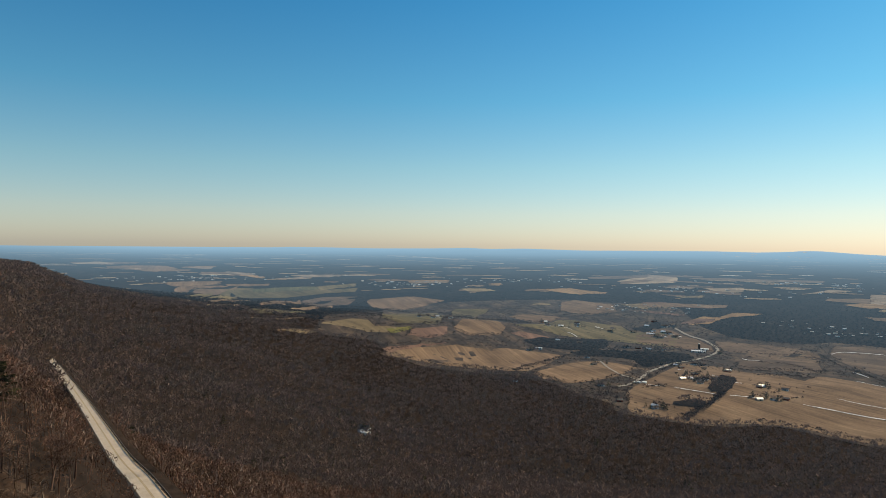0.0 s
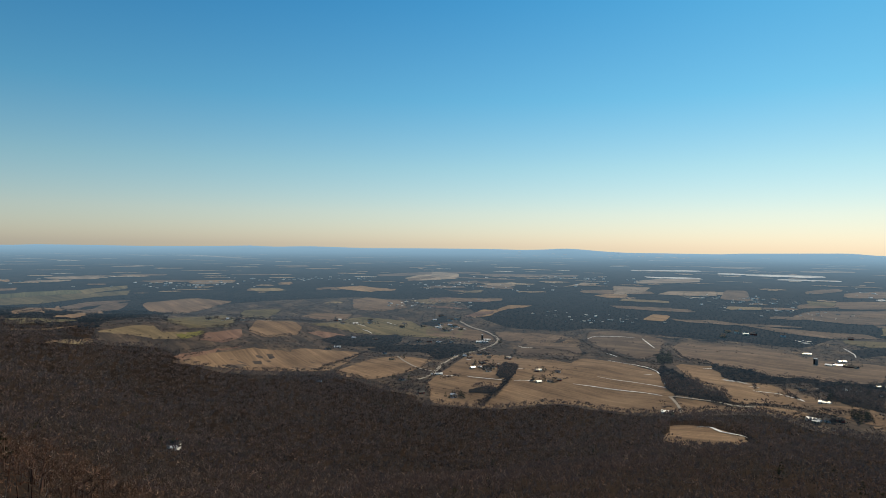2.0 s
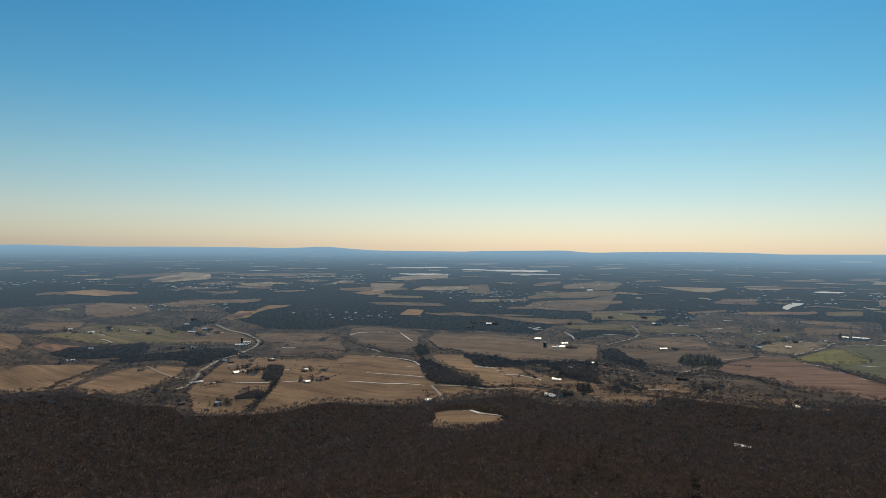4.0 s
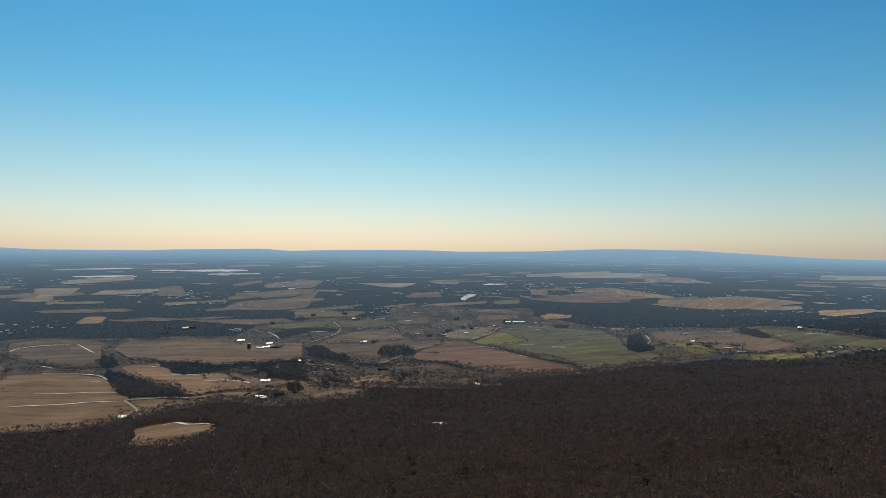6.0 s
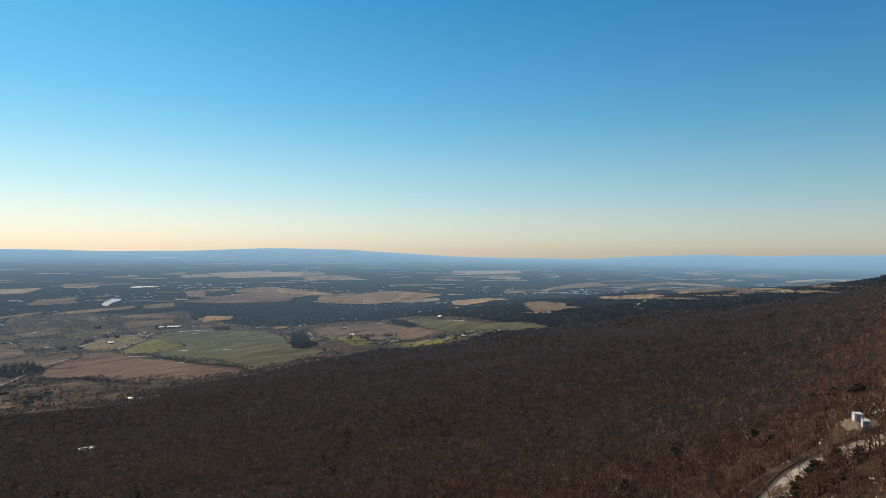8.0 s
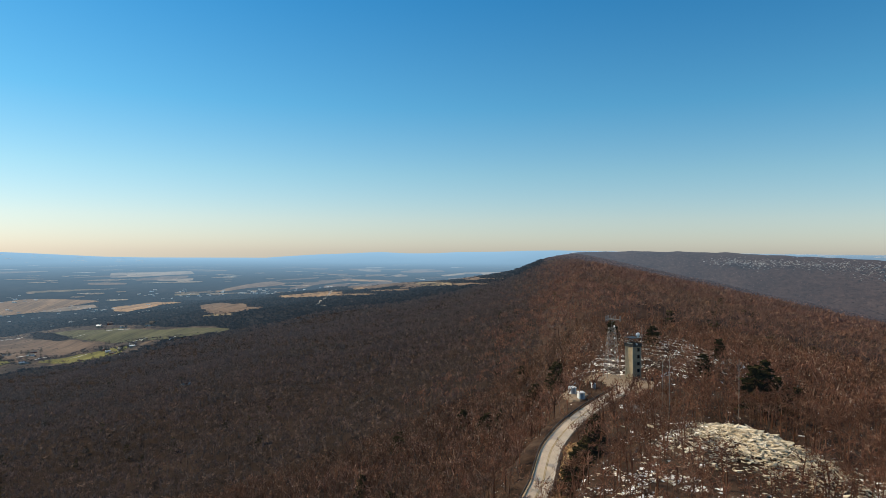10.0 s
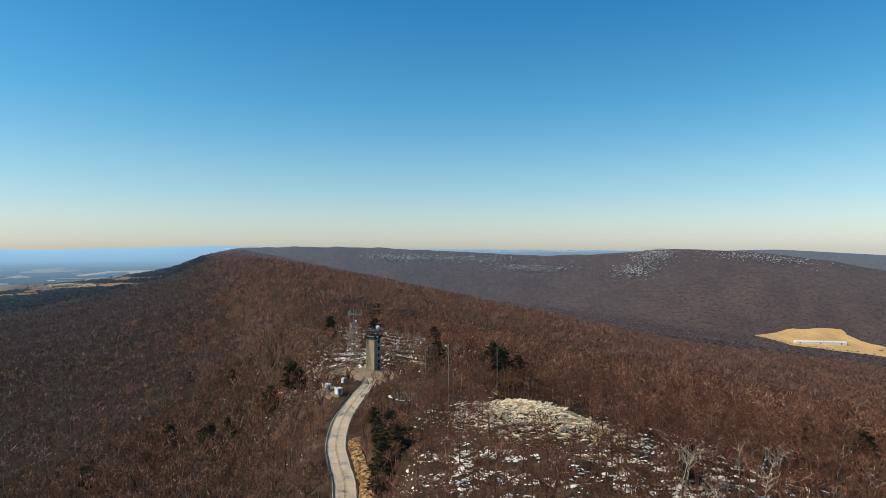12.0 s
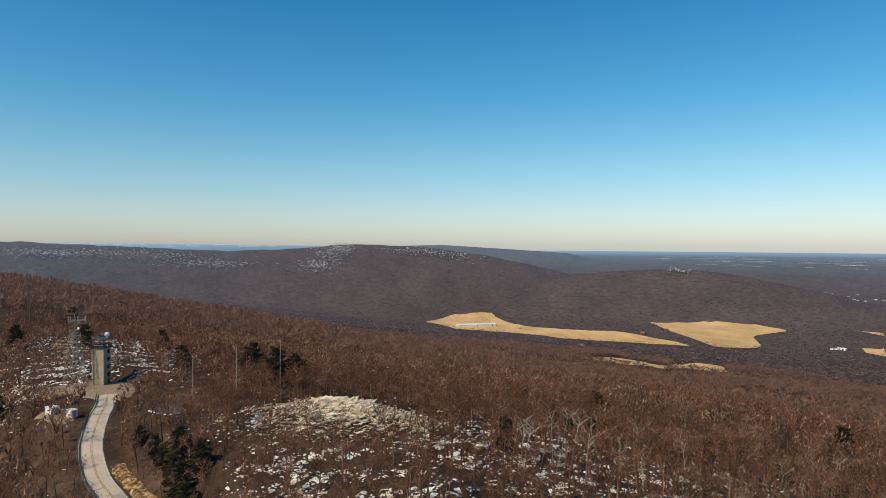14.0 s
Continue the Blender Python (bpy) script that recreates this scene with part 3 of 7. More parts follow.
field(TAN, [(-1795, 2019), (-1773, 2089), (-1610, 2125), (-1518, 2046), (-1574, 1936), (-1689, 1910)])
field(OCHRE, [(-1981, 2099), (-1927, 2203), (-1764, 2258), (-1822, 2153)])
field(OCHRE, [(-2216, 1981), (-2196, 2042), (-2157, 1989)])
field(HAY, [(-2223, 1818), (-2153, 1919), (-2095, 1927), (-2147, 1824)])
field(PALE, [(-1865, 2459), (-1845, 2648), (-1723, 2721), (-1651, 2615), (-1800, 2446)])
field(HAY, [(-1594, 2139), (-1445, 2315), (-1406, 2259), (-1479, 2138)])
field(OLIVE, [(-1953, 1577), (-1852, 1693), (-1808, 1609), (-1724, 1409)])
field(TAN, [(-1035, 1138), (-1084, 1304), (-1055, 1400), (-956, 1435), (-901, 1300), (-910, 1122), (-973, 1115)])
# the patchwork further out
field(DUN, [(-1861, 2667), (-1801, 2717), (-1729, 2768), (-1653, 2810), (-1636, 2782), (-1702, 2733), (-1765, 2693), (-1834, 2651)])
field(DUN, [(-1663, 2748), (-1543, 2831), (-1363, 2926), (-1194, 2999), (-1197, 2950), (-1366, 2862), (-1500, 2794), (-1667, 2707)])
field(DUN, [(-1513, 2559), (-1439, 2592), (-1348, 2613), (-1339, 2582), (-1414, 2551), (-1501, 2528)])
field(DUN, [(-1651, 2545), (-1600, 2582), (-1558, 2608), (-1492, 2646), (-1489, 2620), (-1531, 2591), (-1592, 2549), (-1644, 2521)])
field(DUN, [(-1670, 2411), (-1636, 2443), (-1586, 2471), (-1536, 2498), (-1525, 2481), (-1567, 2445), (-1606, 2410), (-1662, 2387)])
field(DUN, [(-1583, 2391), (-1518, 2428), (-1452, 2459), (-1430, 2443), (-1497, 2408), (-1562, 2381)])
field(RUSSET, [(-1545, 2226), (-1484, 2286), (-1413, 2331), (-1329, 2369), (-1308, 2330), (-1379, 2279), (-1454, 2233), (-1532, 2205)])
field(DUN, [(-1511, 2184), (-1450, 2206), (-1389, 2226), (-1378, 2213), (-1445, 2189), (-1511, 2170)])
field(RUSSET, [(-1473, 2121), (-1430, 2141), (-1385, 2161), (-1321, 2176), (-1319, 2154), (-1359, 2139), (-1408, 2121), (-1460, 2105)])
field(RUSSET, [(-1267, 2085), (-1249, 2144), (-1205, 2188), (-1192, 2153), (-1211, 2090), (-1256, 2053)])
field(TAN, [(-1057, 2705), (-974, 2758), (-883, 2793), (-792, 2811), (-758, 2770), (-861, 2723), (-957, 2690), (-1054, 2667)])
field(HAY, [(-852, 2632), (-764, 2655), (-668, 2672), (-667, 2651), (-758, 2618), (-857, 2609)])
field(DUN, [(-868, 2523), (-747, 2549), (-651, 2575), (-567, 2591), (-543, 2566), (-657, 2523), (-758, 2503), (-837, 2499)])
field(PALE, [(-913, 3003), (-829, 3074), (-754, 3118), (-673, 3153), (-644, 3081), (-734, 3023), (-823, 2971), (-897, 2945)])
field(SNOW, [(-1015, 3263), (-930, 3309), (-820, 3355), (-729, 3388), (-698, 3357), (-817, 3314), (-909, 3273), (-1022, 3235)])
field(SNOW, [(-913, 3109), (-819, 3139), (-750, 3160), (-672, 3174), (-647, 3146), (-734, 3123), (-826, 3100), (-892, 3090)])
field(DUN, [(-1059, 1940), (-987, 1982), (-918, 2023), (-804, 2028), (-806, 1987), (-868, 1961), (-950, 1927), (-1031, 1908)])
field(DUN, [(-916, 1880), (-876, 1917), (-807, 1929), (-738, 1935), (-728, 1891), (-789, 1884), (-845, 1872), (-912, 1854)])
field(PALE, [(-1370, 2905), (-1300, 2959), (-1201, 3000), (-1199, 2971), (-1273, 2922), (-1366, 2880)])
field(DUN, [(-1698, 2635), (-1617, 2676), (-1527, 2710), (-1419, 2754), (-1419, 2732), (-1496, 2700), (-1584, 2658), (-1674, 2622)])
field(PALE, [(-666, 2848), (-589, 2906), (-513, 2924), (-506, 2880), (-583, 2825), (-650, 2797)])
field(HAY, [(-456, 2683), (-397, 2705), (-336, 2717), (-324, 2686), (-390, 2664), (-456, 2650)])
field(DUN, [(-343, 2712), (-286, 2735), (-229, 2752), (-221, 2725), (-282, 2703), (-341, 2688)])
field(DUN, [(-292, 2603), (-247, 2624), (-197, 2632), (-187, 2604), (-239, 2584), (-294, 2574)])
field(TAN, [(-230, 2806), (-145, 2876), (-59, 2904), (-58, 2839), (-145, 2783), (-227, 2749)])
field(TAN, [(-221, 3034), (-164, 3082), (-103, 3105), (-105, 3053), (-163, 3005), (-222, 2977)])
field(TAN, [(-91, 3033), (24, 3095), (139, 3104), (141, 3027), (25, 2965), (-85, 2960)])
field(TAN, [(-106, 2870), (-28, 2908), (48, 2924), (138, 2934), (127, 2853), (57, 2819), (-22, 2795), (-99, 2793)])
field(TAN, [(-47, 2721), (25, 2746), (98, 2756), (167, 2765), (159, 2721), (81, 2696), (8, 2685), (-61, 2684)])
field(DUN, [(10, 2599), (112, 2605), (189, 2617), (281, 2625), (285, 2604), (197, 2583), (96, 2573), (22, 2574)])
field(OLIVE, [(45, 2513), (118, 2535), (227, 2556), (302, 2560), (317, 2526), (208, 2492), (136, 2473), (31, 2476)])
field(DUN, [(-491, 2460), (-377, 2472), (-278, 2489), (-181, 2506), (-185, 2494), (-289, 2459), (-391, 2449), (-477, 2446)])
field(TAN, [(523, 2770), (612, 2810), (696, 2828), (691, 2779), (604, 2745), (524, 2728)])
field(TAN, [(394, 2614), (471, 2631), (540, 2638), (541, 2613), (465, 2594), (400, 2588)])
field(SNOW, [(-627, 3330), (-566, 3349), (-507, 3355), (-509, 3322), (-564, 3309), (-617, 3304)])
field(SNOW, [(-516, 3337), (-395, 3370), (-297, 3388), (-195, 3391), (-172, 3352), (-287, 3324), (-403, 3312), (-494, 3308)])
field(SNOW, [(-352, 3261), (-236, 3276), (-118, 3286), (-105, 3263), (-232, 3248), (-358, 3232)])
field(PALE, [(-293, 3509), (-180, 3549), (-73, 3561), (-75, 3533), (-186, 3501), (-287, 3486)])
# bright spot of glass, drawn in the colour of snow
field(SNOW, [(16, 2953), (32, 2957), (49, 2953), (48, 2932), (34, 2929), (18, 2933)])
field(PALE, [(-696, 3526), (-576, 3576), (-453, 3602), (-461, 3572), (-580, 3526), (-696, 3497)])
field(TAN, [(133, 2600), (229, 2634), (324, 2657), (320, 2641), (222, 2606), (129, 2579)])
field(TAN, [(605, 2762), (650, 2768), (688, 2759), (676, 2732), (633, 2722), (597, 2730)])
field(RUSSET, [(562, 2600), (660, 2623), (763, 2620), (851, 2610), (837, 2576), (745, 2579), (661, 2568), (572, 2573)])
field(RUSSET, [(786, 2499), (858, 2458), (919, 2409), (902, 2372), (841, 2412), (782, 2448)])
field(DUN, [(735, 2377), (827, 2382), (894, 2366), (889, 2315), (795, 2327), (718, 2335)])
field(OCHRE, [(1325, 2617), (1398, 2656), (1445, 2663), (1424, 2624), (1353, 2584), (1309, 2575)])
field(RUSSET, [(1201, 2609), (1281, 2615), (1385, 2608), (1458, 2600), (1452, 2553), (1348, 2554), (1275, 2560), (1178, 2579)])
field(RUSSET, [(1158, 2548), (1285, 2536), (1403, 2510), (1523, 2478), (1512, 2432), (1379, 2440), (1247, 2469), (1115, 2505)])
# stands for greenhouses, drawn in the colour of snow
field(SNOW, [(937, 2920), (996, 2913), (1041, 2897), (1043, 2883), (980, 2888), (930, 2901)])
field(DUN, [(656, 3029), (777, 3025), (868, 3012), (974, 2988), (961, 2963), (866, 2975), (753, 2993), (665, 3010)])
field(TAN, [(885, 3171), (976, 3165), (1048, 3146), (1043, 3118), (957, 3125), (886, 3142)])
field(TAN, [(1150, 3162), (1220, 3179), (1283, 3171), (1269, 3134), (1204, 3121), (1144, 3126)])
field(PALE, [(1223, 3087), (1390, 3091), (1553, 3076), (1684, 3052), (1644, 2986), (1478, 2991), (1337, 3000), (1195, 3020)])
field(PALE, [(1679, 2962), (1755, 2932), (1815, 2895), (1878, 2850), (1868, 2808), (1798, 2844), (1719, 2888), (1650, 2937)])
field(TAN, [(1741, 2747), (1811, 2730), (1864, 2684), (1844, 2644), (1775, 2657), (1720, 2698)])
field(PALE, [(1804, 3301), (1850, 3285), (1893, 3251), (1873, 3221), (1829, 3237), (1787, 3270)])
field(RUSSET, [(1533, 2298), (1564, 2296), (1593, 2286), (1576, 2263), (1550, 2271), (1522, 2280)])
field(SNOW, [(1369, 3914), (1455, 3926), (1517, 3894), (1510, 3845), (1425, 3834), (1361, 3858)])
field(PALE, [(2240, 3537), (2335, 3533), (2417, 3502), (2369, 3452), (2292, 3460), (2223, 3491)])
field(PALE, [(1630, 3625), (1699, 3638), (1766, 3641), (1737, 3593), (1671, 3584), (1607, 3587)])
field(TAN, [(-3457, 398), (-3450, 502), (-3435, 589), (-3400, 700), (-3371, 680), (-3381, 596), (-3403, 495), (-3427, 415)])
field(TAN, [(-3312, 535), (-3317, 639), (-3298, 722), (-3263, 814), (-3202, 791), (-3208, 703), (-3224, 610), (-3255, 542)])
field(TAN, [(-3175, 683), (-3174, 749), (-3156, 814), (-3135, 884), (-3099, 860), (-3110, 795), (-3121, 727), (-3150, 663)])
field(TAN, [(-3220, 858), (-3220, 941), (-3200, 1027), (-3169, 1004), (-3169, 929), (-3183, 854)])
field(TAN, [(-3062, 909), (-3036, 972), (-3006, 1057), (-2946, 1133), (-2911, 1100), (-2929, 1031), (-2969, 971), (-3012, 890)])
field(OCHRE, [(-2953, 1063), (-2909, 1105), (-2851, 1149), (-2822, 1132), (-2866, 1092), (-2924, 1049)])
field(PALE, [(-2807, 1172), (-2785, 1262), (-2753, 1346), (-2734, 1329), (-2752, 1245), (-2782, 1171)])
field(PALE, [(-2849, 1266), (-2821, 1351), (-2787, 1418), (-2739, 1487), (-2717, 1470), (-2743, 1397), (-2777, 1322), (-2818, 1267)])
field(TAN, [(-2659, 1357), (-2644, 1387), (-2626, 1415), (-2610, 1410), (-2623, 1375), (-2639, 1343)])
field(TAN, [(-2887, 703), (-2882, 779), (-2865, 864), (-2835, 940), (-2808, 929), (-2819, 848), (-2832, 778), (-2858, 702)])
field(TAN, [(-2785, 733), (-2786, 797), (-2773, 863), (-2748, 932), (-2723, 932), (-2731, 860), (-2746, 788), (-2390, 630)])
field(TAN, [(-2772, 937), (-2749, 1024), (-2707, 1118), (-2679, 1099), (-2703, 1021), (-2738, 939)])
field(TAN, [(-1648, 448), (-1893, 542), (-1952, 603), (-1877, 588), (-1763, 517), (-1586, 436)])
field(TAN, [(-1893, 605), (-1997, 676), (-2181, 787), (-2193, 850), (-2142, 837), (-1985, 729), (-1889, 649), (-1780, 566)])
field(HAY, [(-1620, 542), (-1740, 616), (-1752, 657), (-1670, 636), (-1588, 567), (-1555, 521)])
field(OLIVE, [(-2100, 605), (-2703, 840), (-2693, 932), (-2669, 1030), (-2648, 1017), (-2655, 932), (-2226, 722), (-2032, 599)])
field(GREEN, [(-2646, 1012), (-2634, 1114), (-2610, 1207), (-2580, 1285), (-2528, 1273), (-2547, 1169), (-2572, 1084), (-2603, 1011)])
field(OLIVE, [(-2579, 1208), (-2579, 1298), (-2569, 1393), (-2557, 1470), (-2505, 1446), (-2511, 1347), (-2512, 1269), (-2523, 1195)])
field(TAN, [(-1898, 785), (-2143, 950), (-2405, 1132), (-2139, 1030), (-1880, 843), (-1785, 745)])
field(DUN, [(-2362, 1120), (-2385, 1215), (-2371, 1281), (-2338, 1364), (-2323, 1339), (-2316, 1265), (-2326, 1178), (-2119, 1016)])
field(TAN, [(-1891, 939), (-2091, 1078), (-2138, 1156), (-2041, 1108), (-1891, 986), (-1721, 860)])
field(TAN, [(-1362, 545), (-1390, 610), (-1401, 669), (-1390, 664), (-1369, 596), (-1344, 536)])
field(TAN, [(-1263, 599), (-1314, 664), (-1345, 730), (-1336, 731), (-1289, 660), (-1252, 594)])
field(TAN, [(-2753, 1541), (-2712, 1625), (-2655, 1715), (-2641, 1692), (-2680, 1616), (-2732, 1537)])
field(TAN, [(-2601, 1559), (-2553, 1641), (-2483, 1725), (-2460, 1715), (-2517, 1631), (-2588, 1540)])
field(PALE, [(-2452, 1705), (-2412, 1780), (-2357, 1858), (-2344, 1834), (-2382, 1767), (-2432, 1698)])
field(TAN, [(-2215, 1810), (-2196, 1861), (-2163, 1902), (-2138, 1875), (-2159, 1829), (-2193, 1792)])
field(TAN, [(-2221, 1978), (-2213, 2014), (-2192, 2038), (-2164, 2020), (-2177, 1987), (-2198, 1961)])
field(TAN, [(-2033, 2038), (-2012, 2084), (-1978, 2125), (-1962, 2113), (-1984, 2067), (-2015, 2022)])
field(TAN, [(-1995, 2102), (-1930, 2166), (-1849, 2225), (-1759, 2270), (-1747, 2232), (-1815, 2184), (-1885, 2136), (-1966, 2085)])
field(HAY, [(-1841, 1910), (-1827, 1942), (-1802, 1967), (-1787, 1953), (-1805, 1923), (-1832, 1896)])
field(PALE, [(-3172, 2184), (-3055, 2243), (-2904, 2321), (-2880, 2280), (-2994, 2225), (-3149, 2145)])
field(PALE, [(-2955, 1623), (-2933, 1700), (-2892, 1780), (-2875, 1771), (-2902, 1689), (-2942, 1605)])
field(DUN, [(-2506, 2236), (-2471, 2301), (-2430, 2359), (-2407, 2354), (-2445, 2281), (-2492, 2221)])
field(DUN, [(-2485, 1936), (-2427, 2026), (-2352, 2112), (-2349, 2097), (-2408, 2004), (-2481, 1914)])
field(DUN, [(-2019, 2431), (-1968, 2522), (-1907, 2603), (-1832, 2685), (-1808, 2652), (-1854, 2567), (-1915, 2483), (-1981, 2405)])
field(TAN, [(-1845, 2461), (-1819, 2548), (-1787, 2623), (-1753, 2577), (-1783, 2495), (-1814, 2424)])
field(TAN, [(1308, 3082), (1390, 3071), (1480, 3050), (1553, 3017), (1546, 2970), (1450, 2989), (1374, 3012), (1296, 3043)])
field(TAN, [(1546, 3016), (1711, 2927), (1834, 2811), (1938, 2704), (1925, 2623), (1765, 2741), (1630, 2840), (1538, 2943)])
field(TAN, [(1708, 2759), (1780, 2717), (1835, 2678), (1896, 2619), (1878, 2588), (1809, 2627), (1738, 2686), (1682, 2732)])
field(TAN, [(1122, 2652), (1186, 2614), (1252, 2558), (1307, 2493), (1291, 2469), (1223, 2514), (1169, 2568), (1113, 2629)])
field(RUSSET, [(1163, 2753), (1231, 2740), (1286, 2709), (1278, 2682), (1212, 2700), (1158, 2724)])
field(TAN, [(1303, 2692), (1369, 2690), (1429, 2680), (1500, 2644), (1459, 2603), (1398, 2596), (1332, 2618), (1276, 2642)])
field(TAN, [(1283, 2588), (1359, 2567), (1422, 2540), (1477, 2512), (1443, 2466), (1374, 2488), (1316, 2511), (1272, 2535)])
field(TAN, [(1496, 2346), (1564, 2294), (1614, 2248), (1682, 2181), (1668, 2166), (1610, 2216), (1531, 2278), (1474, 2331)])
field(TAN, [(1562, 2414), (1648, 2400), (1728, 2376), (1700, 2326), (1609, 2347), (1525, 2366)])
field(PALE, [(1772, 2154), (1838, 2129), (1891, 2092), (1952, 2051), (1929, 2011), (1863, 2041), (1798, 2078), (1752, 2129)])
field(HAY, [(1947, 2405), (2021, 2363), (2089, 2312), (2162, 2253), (2140, 2241), (2075, 2286), (2004, 2334), (1936, 2382)])
field(DUN, [(2143, 2896), (2245, 2847), (2342, 2771), (2300, 2749), (2203, 2799), (2113, 2869)])
field(DUN, [(2297, 2526), (2403, 2468), (2493, 2405), (2461, 2380), (2367, 2442), (2286, 2497)])
field(TAN, [(2234, 2370), (2284, 2320), (2332, 2253), (2304, 2230), (2248, 2281), (2200, 2351)])
field(OCHRE, [(981, 2327), (1027, 2315), (1072, 2298), (1057, 2278), (1010, 2286), (969, 2305)])
field(OCHRE, [(1157, 2103), (1191, 2103), (1212, 2085), (1193, 2059), (1164, 2062), (1146, 2077)])
field(RUSSET, [(945, 2248), (999, 2223), (1059, 2198), (1060, 2179), (998, 2201), (939, 2233)])
field(TAN, [(2438, 2293), (2560, 2252), (2658, 2165), (2599, 2137), (2484, 2180), (2393, 2258)])
field(OCHRE, [(2422, 1844), (2492, 1816), (2561, 1781), (2534, 1756), (2458, 1787), (2384, 1820)])
field(OCHRE, [(2598, 1799), (2676, 1754), (2730, 1690), (2697, 1659), (2616, 1712), (2564, 1783)])
field(HAY, [(2273, 1936), (2310, 1910), (2344, 1873), (2320, 1851), (2282, 1880), (2248, 1921)])
field(OCHRE, [(2108, 1338), (2087, 1241), (2037, 1118), (2016, 1036), (1913, 983), (1933, 1073), (1917, 1126), (1938, 1217)])
field(OCHRE, [(1965, 1012), (1905, 927), (1861, 849), (1812, 830), (1811, 882), (1892, 980)])
field(TAN, [(2634, 1590), (2710, 1572), (2768, 1542), (2719, 1515), (2645, 1538), (2596, 1575)])
field(TAN, [(2754, 1466), (2812, 1440), (2852, 1395), (2816, 1377), (2428, 1243), (2721, 1458)])
field(OCHRE, [(2367, 1138), (2843, 1299), (2902, 1254), (2318, 1013), (2236, 1022), (2176, 1047)])
field(TAN, [(2948, 1260), (3000, 1172), (2279, 829), (2159, 708), (1945, 642), (2053, 735), (2092, 825), (2299, 978)])
field(TAN, [(1949, 879), (1939, 800), (1937, 738), (1912, 724), (1910, 796), (1927, 870)])
field(TAN, [(2849, 1554), (2912, 1475), (2967, 1386), (2946, 1375), (2882, 1453), (2825, 1539)])
field(PALE, [(3312, 1541), (3330, 1482), (3312, 1401), (3253, 1384), (3238, 1441), (3259, 1522)])
field(TAN, [(1675, 1180), (1692, 1168), (1680, 1136), (1647, 1113), (1626, 1123), (1634, 1153)])
field(HAY, [(1575, 1274), (1580, 1221), (1576, 1159), (1554, 1148), (1556, 1199), (1564, 1260)])
field(DUN, [(2776, 1745), (2857, 1680), (2941, 1595), (2907, 1591), (2830, 1654), (2751, 1733)])
field(PALE, [(1600, 3412), (1702, 3369), (1779, 3323), (1766, 3289), (1667, 3333), (1598, 3377)])
field(PALE, [(2025, 3286), (2123, 3236), (2191, 3189), (2270, 3132), (2260, 3094), (2175, 3142), (2082, 3196), (2022, 3244)])
field(DUN, [(2790, 2283), (2861, 2219), (2916, 2144), (2897, 2115), (2826, 2184), (2768, 2260)])
field(DUN, [(3400, 1275), (3464, 1212), (3495, 1144), (3464, 1123), (3401, 1188), (3364, 1254)])
field(TAN, [(2021, 1188), (2035, 1153), (2031, 1100), (2004, 1092), (1992, 1123), (1987, 1166)])
field(OCHRE, [(2094, 1163), (2085, 1101), (2029, 1023), (1951, 981), (2003, 1059), (2032, 1125)])
field(TAN, [(1938, 982), (1900, 902), (1841, 815), (1808, 810), (1820, 874), (1903, 972)])
field(TAN, [(2739, 1578), (2784, 1562), (2821, 1537), (2775, 1510), (2736, 1533), (2702, 1561)])
field(OCHRE, [(2930, 1497), (2968, 1417), (2995, 1313), (3010, 1221), (2985, 1209), (2946, 1306), (2919, 1387), (2901, 1484)])
field(TAN, [(2800, 1366), (2857, 1330), (2898, 1275), (2353, 1044), (2347, 1097), (2382, 1176)])
field(TAN, [(2857, 1299), (2906, 1244), (2945, 1201), (2315, 899), (2233, 866), (2246, 924), (2268, 998), (2349, 1084)])
field(TAN, [(2040, 812), (2126, 786), (2152, 730), (2022, 693), (1967, 732), (1947, 786)])
field(TAN, [(2133, 765), (2044, 661), (1917, 548), (1720, 424), (1639, 404), (1758, 494), (1883, 598), (2044, 729)])
field(TAN, [(3180, 963), (3233, 891), (2067, 527), (1976, 513), (2168, 617), (3131, 961)])
field(TAN, [(3105, 1406), (3144, 1364), (3175, 1319), (3140, 1310), (3097, 1351), (3063, 1391)])
field(TAN, [(3052, 1606), (3088, 1559), (3118, 1515), (3089, 1500), (3049, 1547), (3023, 1591)])
field(TAN, [(3325, 1286), (3383, 1230), (3423, 1149), (3441, 1076), (3389, 1052), (3337, 1127), (3300, 1188), (3280, 1269)])
field(PALE, [(3392, 935), (3442, 847), (3466, 734), (2097, 462), (3386, 821), (3357, 943)])
field(TAN, [(2158, 608), (1912, 470), (1774, 381), (1731, 372), (1886, 475), (1981, 560)])
field(DUN, [(3195, 1835), (3238, 1779), (3264, 1711), (3228, 1694), (3191, 1748), (3168, 1809)])
field(DUN, [(3301, 1606), (3357, 1520), (3401, 1425), (3360, 1408), (3309, 1491), (3263, 1573)])
field(GOLD, [(1798, -1455), (1807, -1607), (1720, -1737), (1686, -1724), (1559, -1716), (1299, -1789), (1223, -1855), (1123, -1879), (997, -1857), (946, -1839), (977, -1819), (1120, -1755), (1289, -1622), (1439, -1619), (1526, -1535), (1654, -1467)])
field(GOLD, [(1216, -2061), (1183, -2075), (1033, -2188), (933, -2232), (797, -2246), (867, -2117), (785, -2003), (867, -1859), (977, -1931), (1117, -2011)])
field(GOLD, [(834, -1100), (829, -1171), (809, -1307), (697, -1233), (647, -1148), (701, -1106)])
field(GOLD, [(768, -1381), (741, -1459), (679, -1479), (607, -1349), (648, -1272), (663, -1201)])
field(GOLD, [(648, -2356), (548, -2361), (539, -2322)])
field(GOLD, [(562, -2155), (507, -2190), (481, -2081), (538, -2104)])


